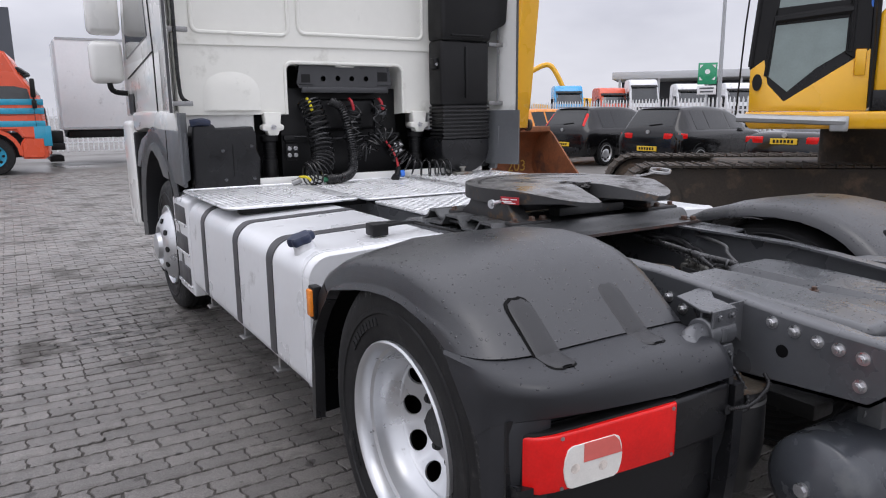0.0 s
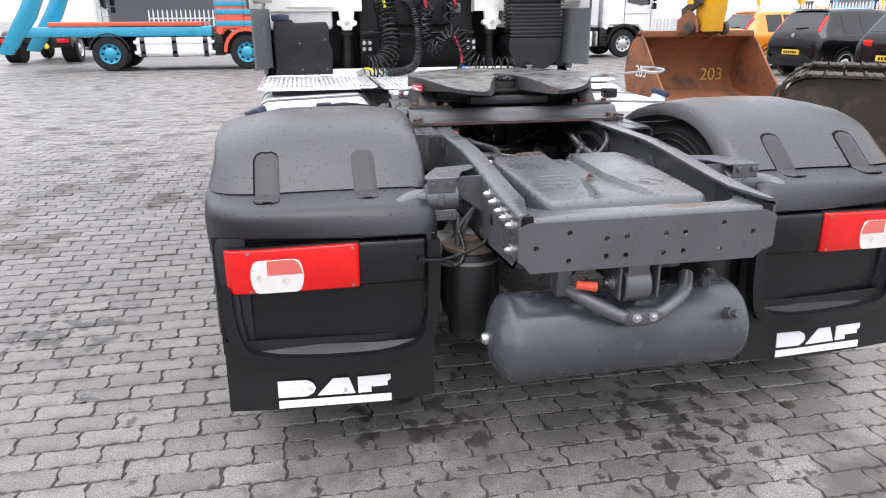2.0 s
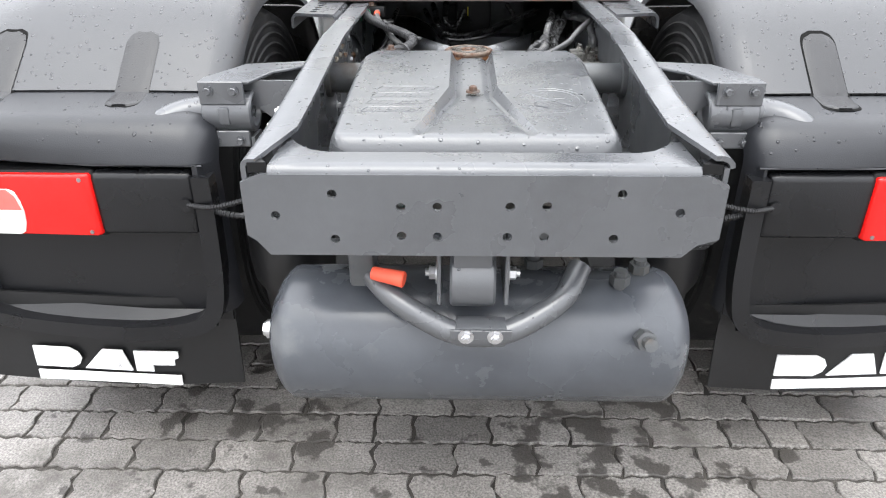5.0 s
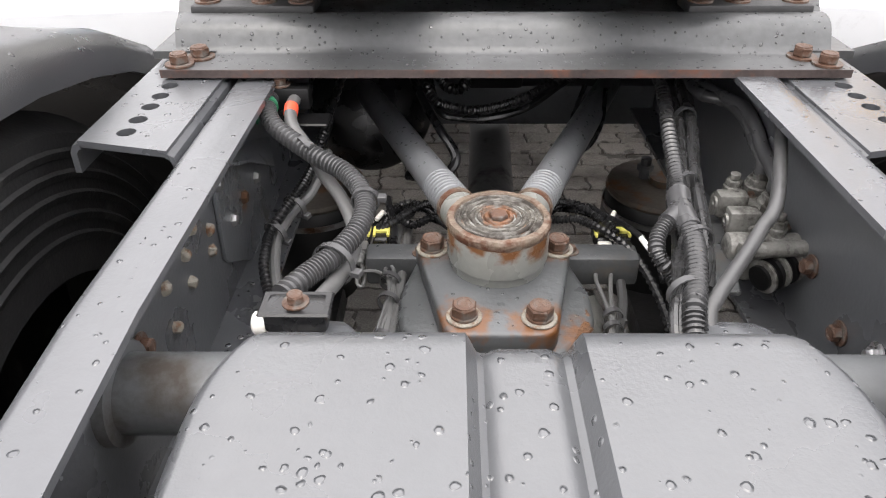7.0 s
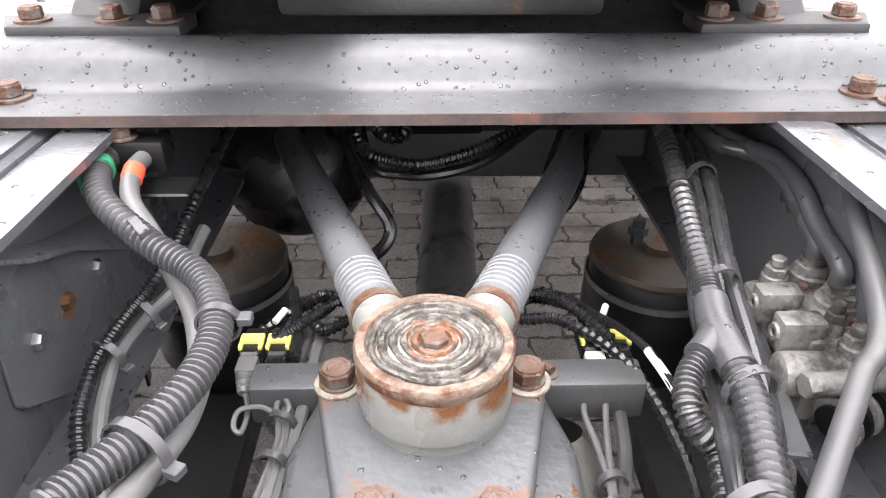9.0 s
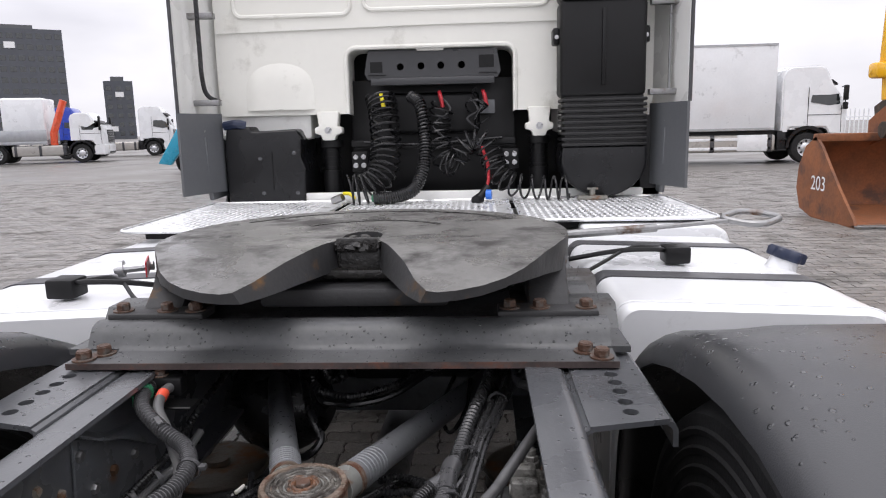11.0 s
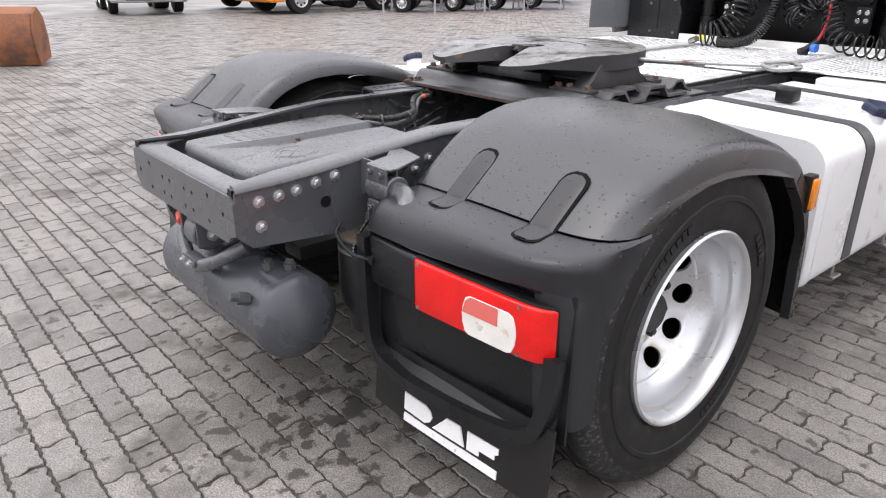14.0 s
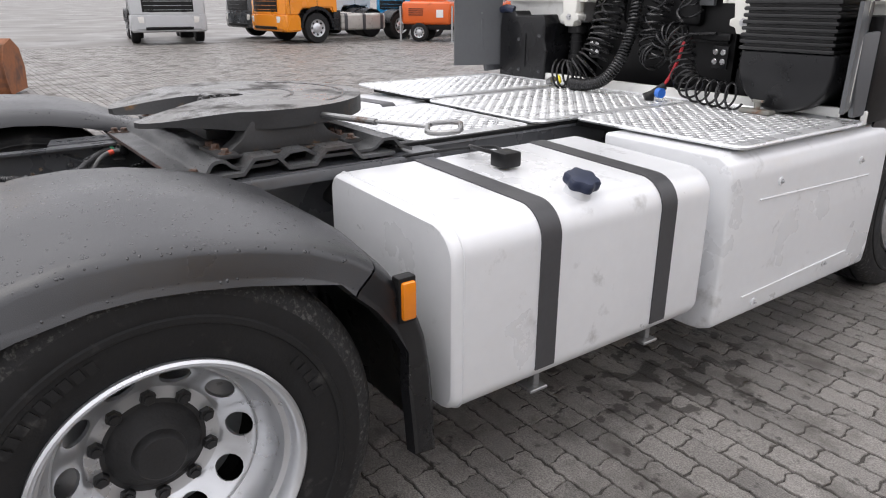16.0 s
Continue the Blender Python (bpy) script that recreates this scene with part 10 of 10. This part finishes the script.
fence2 = empty("picket_fence", "white steel picket fence along the far end of the yard", "fence", pose(0, 0, 0))
pk2 = new("picket", pk.data)
pk2.parent = fence2
pk2.matrix_basis = pose(-8.0, 35.0, 0)
x = -7.8
while x < 19:
    again(pk2, x, 35.0, 0)
    x += 0.21
for z in (0.35, 1.5):
    bm = B()
    bx(bm, -8, 19, 34.98, 35.02, z, z + 0.06)
    part("fence_rail", bm, C["white"], fence2)
mast = empty("lamp_mast", "tall grey lamp mast behind the fence", "lamp post", pose(23.6, 18.7, 0))
bm = B()
cyl(bm, (0, 0, 0), (0, 0, 11), 0.10, 0.05, n=14)
part("mast_tube", bm, C["galv"], mast)
bm = B()
bx(bm, -0.6, 0.6, -0.15, 0.15, 10.9, 11.1, 0.03)
part("lamp_head", bm, C["galv"], mast)
sign = empty("assembly_sign", "green assembly point sign with white arrows on a post", "sign", pose(22.0, 18.1, 0, 0, 0, -55))
bm = B()
cyl(bm, (0, 0.05, 0), (0, 0.05, 3.4), 0.05, n=12)
part("post", bm, C["galv"], sign)
bm = B()
bx(bm, -0.36, 0.36, -0.02, 0.02, 2.55, 3.40, 0.01)
brd = part("board", bm, C["signgreen"], sign)
bm = B()
for sx2 in (-1, 1):
    for sz in (-1, 1):
        o = B()
        prism(o, [(0, 0), (0.14, 0), (0, 0.14)], "y", -0.026, -0.021)
        o.transform(Matrix.Translation((sx2 * 0.30, 0, 3.02 + sz * 0.30)) @ Matrix.Diagonal((-sx2, 1, -sz, 1)))
        part("arrow", o, M["textwhite"], brd)
bm = B()
lathe(bm, [(0, 0), (0.10, 0), (0.10, 0.005), (0, 0.005)], (0, -0.026, 3.05), (0, 1, 0), 16)
part("centre_dot", bm, M["textwhite"], brd)
bm = B()
bx(bm, -0.36, 0.36, -0.02, 0.02, 2.15, 2.50, 0.01)
low_b = part("lower_board", bm, M["textwhite"], sign)
bm = B()
bx(bm, -0.27, 0.27, -0.025, -0.0205, 2.36, 2.43)
bx(bm, -0.25, 0.25, -0.025, -0.0205, 2.23, 2.30)
part("text_bars", bm, C["grey"], low_b)


def far_digger(x, y, heading, s=1.0):
    e = empty("far_excavator", "yellow excavator with raised boom beyond the fence", "excavator", pose(x, y, 0, 0, 0, heading) @ Matrix.Scale(s, 4), "excavators beyond the fence")
    bm = B()
    bx(bm, -1.5, 1.5, -2.0, 2.0, 0.0, 1.0, 0.2, 2)
    part("tracks", bm, C["track"], e)
    bm = B()
    prism(bm, [(-2.4, 1.1), (-2.4, 2.2), (-0.2, 2.4), (0.0, 1.1)], "x", -1.3, 1.3, 0.1, 2)
    part("body", bm, C["yellow"], e)
    bm = B()
    prism(bm, [(0.0, 1.2), (0.0, 2.9), (1.2, 2.9), (1.6, 1.2)], "x", -1.3, -0.3, 0.08, 2)
    part("cab", bm, M["glass"], e)
    bm = B()
    tube(bm, smooth_path([(0.3, 0.8, 1.6), (0.3, 2.2, 4.6), (0.3, 3.2, 5.6), (0.3, 5.0, 4.8), (0.3, 6.0, 4.0)], 5), 0.25, 8)
    part("boom", bm, C["yellow"], e)
    bm = B()
    tube(bm, [(0.3, 6.0, 4.2), (0.3, 5.3, 1.2)], 0.2, 8)
    part("stick", bm, C["yellow"], e)


far_digger(62.0, 69.0, 50, 1.35)
far_digger(61.0, 78.0, 52, 1.1)
lorry(at(38.0, 44.5, 150), "blue lorry beyond the fence", C["cyan"], 3.6, (-3.8,))
lorry(at(41.0, 42.6, 160), "red lorry beyond the fence", C["red"], 3.4, (-3.8,))
for k in range(4):
    lorry(at(42.6 + k * 2.6, 40.6 - k * 2.6, 150), "white lorry beyond the fence", C["white"], 4.0 if k == 0 else 3.6, (-3.8,))
hall = empty("depot_canopy", "low grey canopy building beyond the fence", "building", pose(82.0, 60.0, 0, 0, 0, -50))
bm = B()
bx(bm, -16, 16, -6, 6, 5.6, 6.6, 0.1)
part("roof", bm, C["concrete"], hall)
for k in range(7):
    bm = B()
    bx(bm, -15 + k * 5 - 0.15, -15 + k * 5 + 0.15, -5.8, -5.5, 0, 5.6)
    part("column", bm, C["galv"], hall)
bm = B()
bx(bm, -15.5, 15.5, 5.0, 5.6, 0, 5.6)
part("back_wall", bm, C["tower"], hall)


def office(az0, az1, dist, height, label):
    """A far office block between two bearings, degrees to the left of +y."""
    mid = radians((az0 + az1) / 2)
    w = dist * radians(az0 - az1) * 0.98
    e = empty("office_tower", label, "building", pose(-dist * math.sin(mid), dist * math.cos(mid), 0, 0, 0, math.degrees(mid)))
    bm = B()
    bx(bm, -w / 2, w / 2, 0, w * 0.8, 0, height)
    wl2 = part("wall", bm, C["tower"], e)
    bm = B()
    bx(bm, -w * 0.25, w * 0.2, w * 0.2, w * 0.6, height, height + 1.8)
    part("roof_plant", bm, C["grey"], e)
    n_f, n_w = int(height / 3.4), int(w / 2.6)
    bm = B()
    bx(bm, -0.85, 0.85, -0.06, 0.02, -0.8, 0.8)
    win = part("window", bm, M["glass"], wl2)
    first = True
    for i in range(n_f):
        for j in range(n_w):
            px, pz = -w / 2 + (j + 0.5) * w / n_w, 2.2 + i * 3.4
            if pz > height - 1.2:
                continue
            if first:
                win.matrix_basis = pose(px, 0, pz)
                first = False
            else:
                again(win, px, 0, pz)
    for px, pz, ww in ((-w * 0.12, height - 6, 3.0), (-w * 0.36, height - 19, 2.4)):
        bm = B()
        bx(bm, px, px + ww, -0.25, -0.1, pz, pz + 1.9)
        part("sign_panel", bm, M["textwhite"], wl2)


office(36.5, 30.6, 260, 35, "dark grey office tower far across the yard")
office(44.9, 39.5, 260, 34, "dark grey office tower far across the yard")
office(28.4, 26.4, 300, 22, "grey office block far across the yard")
office(58.0, 50.0, 280, 26, "dark grey office tower far across the yard")
dh = empty("dark_hall", "dark hall wall behind the far fence", "building", pose(-6.5, 46, 0))
bm = B()
bx(bm, -6, 5.0, 0, 8, 0, 7.5)
part("wall", bm, C["tower"], dh)
bm = B()
bx(bm, -5.9, 4.9, -0.15, 0.0, 3.2, 3.5)
part("wall_band", bm, C["galv"], dh)
dr = empty("yard_drain", "long dark drain slot in the yard surface", "drain")
bm = B()
o = B()
bx(o, -0.9, 0.9, -0.12, 0.12, -0.01, 0.002)
o.transform(pose(-18.3, 13.2, -0.012, 0, 0, 25))
join(bm, o)
part("grating", bm, M["black"], dr)

# ================= ground =================
bm = B()
bx(bm, -700, 700, -700, 700, -0.6, -0.016)
pv = mat("bedding_between_blocks", (0.050, 0.045, 0.040), 0.85, vary=0.5, scale=9.0, bump=0.9, bscale=160)
yard = mat("worn_yard_surface", (0.150, 0.141, 0.131), 0.46, vary=0.16, scale=0.35, bump=0.35, bscale=14, dirt=(0.15, 0.145, 0.14), dirt_amt=0.2, dirt_scale=0.25, rvary=0.2)
ground = finish(bm, "ground", yard, None)
bm = B()
bx(bm, -23.2, 9.6, -5.2, 21.4, -0.016, -0.0065)
bed = finish(bm, "paving_bed", pv, None)
tagged(bed, "dark gritty bedding in the joints of the paving", "paving", kind="structure")
tagged(ground, "grey worn concrete block yard, damp", "ground", kind="structure")

SPOTS = ((0.33, 0.30, 0.62), (1.10, 3.2, 0.75), (-0.55, 0.45, 0.45), (-1.7, 4.6, 0.9), (-2.3, 1.7, 0.6))
PAVER = mat("concrete_paver", (0.188, 0.177, 0.165), 0.46, grain=0.42, vary=0.28, scale=2.6, bump=0.7, bscale=150, island=0.21, dirt=(0.095, 0.088, 0.080), dirt_amt=0.36, dirt_scale=1.9, rvary=0.2, spill=SPOTS, damp=(-3.3, 3.4, 3.4))
PAVER1 = mat("concrete_paver_single", (0.188, 0.177, 0.165), 0.46, grain=0.42, vary=0.28, scale=2.6, bump=0.7, bscale=150, obj_rand=0.21, dirt=(0.095, 0.088, 0.080), dirt_amt=0.36, dirt_scale=1.9, rvary=0.2, spill=SPOTS, damp=(-3.3, 3.4, 3.4))
BL, BW = 0.2175, 0.1124
rng = np.random.default_rng(5)


def paver_outline(jit):
    """Interlocking block seen from above: toothed long sides, stepped ends."""
    hl, hw = BL / 2 - 0.0050, BW / 2 - 0.0048
    # teeth a quarter of the block long, so that staggered rows interlock
    xs = (-hl,) + tuple(BL * (k - 3) / 8 for k in range(7)) + (hl,)
    wob = (0.0, 0.0034, -0.0034, 0.0034, -0.0034, 0.0034, -0.0034, 0.0034, 0.0)
    pts = [(x, -hw + w) for x, w in zip(xs, wob)]
    pts += [(hl + 0.007, -hw * 0.42), (hl + 0.002, 0.0), (hl - 0.007, hw * 0.42)]
    pts += [(x, hw + w) for x, w in zip(xs[::-1], wob[::-1])]
    pts += [(-hl - 0.007, hw * 0.42), (-hl - 0.002, 0.0), (-hl + 0.007, -hw * 0.42)]
    return [(x + rng.normal(0, jit), y + rng.normal(0, jit * 0.7)) for x, y in pts]


def paver_mesh(outline, top, tilt):
    n = len(outline)
    vs = [(x, y, -0.03) for x, y in outline]
    vs += [(x, y, top - 0.0035 + tilt[0] * x + tilt[1] * y) for x, y in outline]
    vs += [(x * 0.978, y * 0.957, top + tilt[0] * x + tilt[1] * y) for x, y in outline]
    fs = [(i, (i + 1) % n, n + (i + 1) % n, n + i) for i in range(n)]
    fs += [(n + i, n + (i + 1) % n, 2 * n + (i + 1) % n, 2 * n + i) for i in range(n)]
    fs.append(tuple(range(2 * n, 3 * n)))
    return vs, fs


variants = []
for k in range(12):
    vs, fs = paver_mesh(paver_outline(0.0022), 0.0, (rng.normal(0, 0.007), rng.normal(0, 0.012)))
    me = bpy.data.meshes.new("paver")
    me.from_pydata(vs, [], fs)
    me.materials.append(PAVER1)
    variants.append(me)
vs_all, fs_all, singles = [], [], []
base = 0
shapes = [paver_mesh(paver_outline(0.0026), 0.0, (rng.normal(0, 0.007), rng.normal(0, 0.012))) for k in range(60)]
# beyond the near stretch a block keeps its top and sides but not its teeth
hl, hw = BL / 2 - 0.0046, BW / 2 - 0.0046
plain = ([(-hl, -hw, -0.02), (hl, -hw, -0.02), (hl, hw, -0.02), (-hl, hw, -0.02), (-hl, -hw, 0), (hl, -hw, 0), (hl, hw, 0), (-hl, hw, 0)],
         [(4, 5, 6, 7), (0, 1, 5, 4), (1, 2, 6, 5), (2, 3, 7, 6), (3, 0, 4, 7)])
first_row = 0.019 + BW / 2
for iy in range(-46, 190):
    y = first_row + iy * BW
    x = -1.467 - (iy % 2) * BL / 2 - 100 * BL + rng.normal(0, 0.003)
    far_row = not -4.3 < y < 5.6
    while x < 9.5:
        far = far_row or not -7.0 < x < 5.2
        if -2.7 < x < -1.32 and -1.4 < y < 3.8 and len(singles) < 300:
            singles.append((x, y))
        elif x > -23:
            vs, fs = plain if far else shapes[rng.integers(60)]
            dz = rng.normal(0, 0.0014)
            # one block in fourteen is broken across
            broken = not far and rng.random() < 0.07
            for at_x, sc in (((-BL / 4, 0.475), (BL / 4, 0.475)) if broken else ((0, 1.0),)):
                vs_all += [(x + at_x + a * sc, y + b, c + dz) for a, b, c in vs]
                fs_all += [tuple(i + base for i in f) for f in fs]
                base += len(vs)
        x += BL
me = bpy.data.meshes.new("block_paving")
me.from_pydata(vs_all, [], fs_all)
me.materials.append(PAVER)
pave = new("block_paving", me)
tagged(pave, "interlocking grey concrete block paving, worn and damp, with gritty joints", "paving", kind="structure")
for x, y in singles:
    o = new("paver", variants[rng.integers(12)])
    o.parent = pave
    o.matrix_basis = pose(x, y, rng.normal(0, 0.0014), 0, 0, rng.normal(0, 0.6) + (180 if rng.random() < 0.5 else 0))
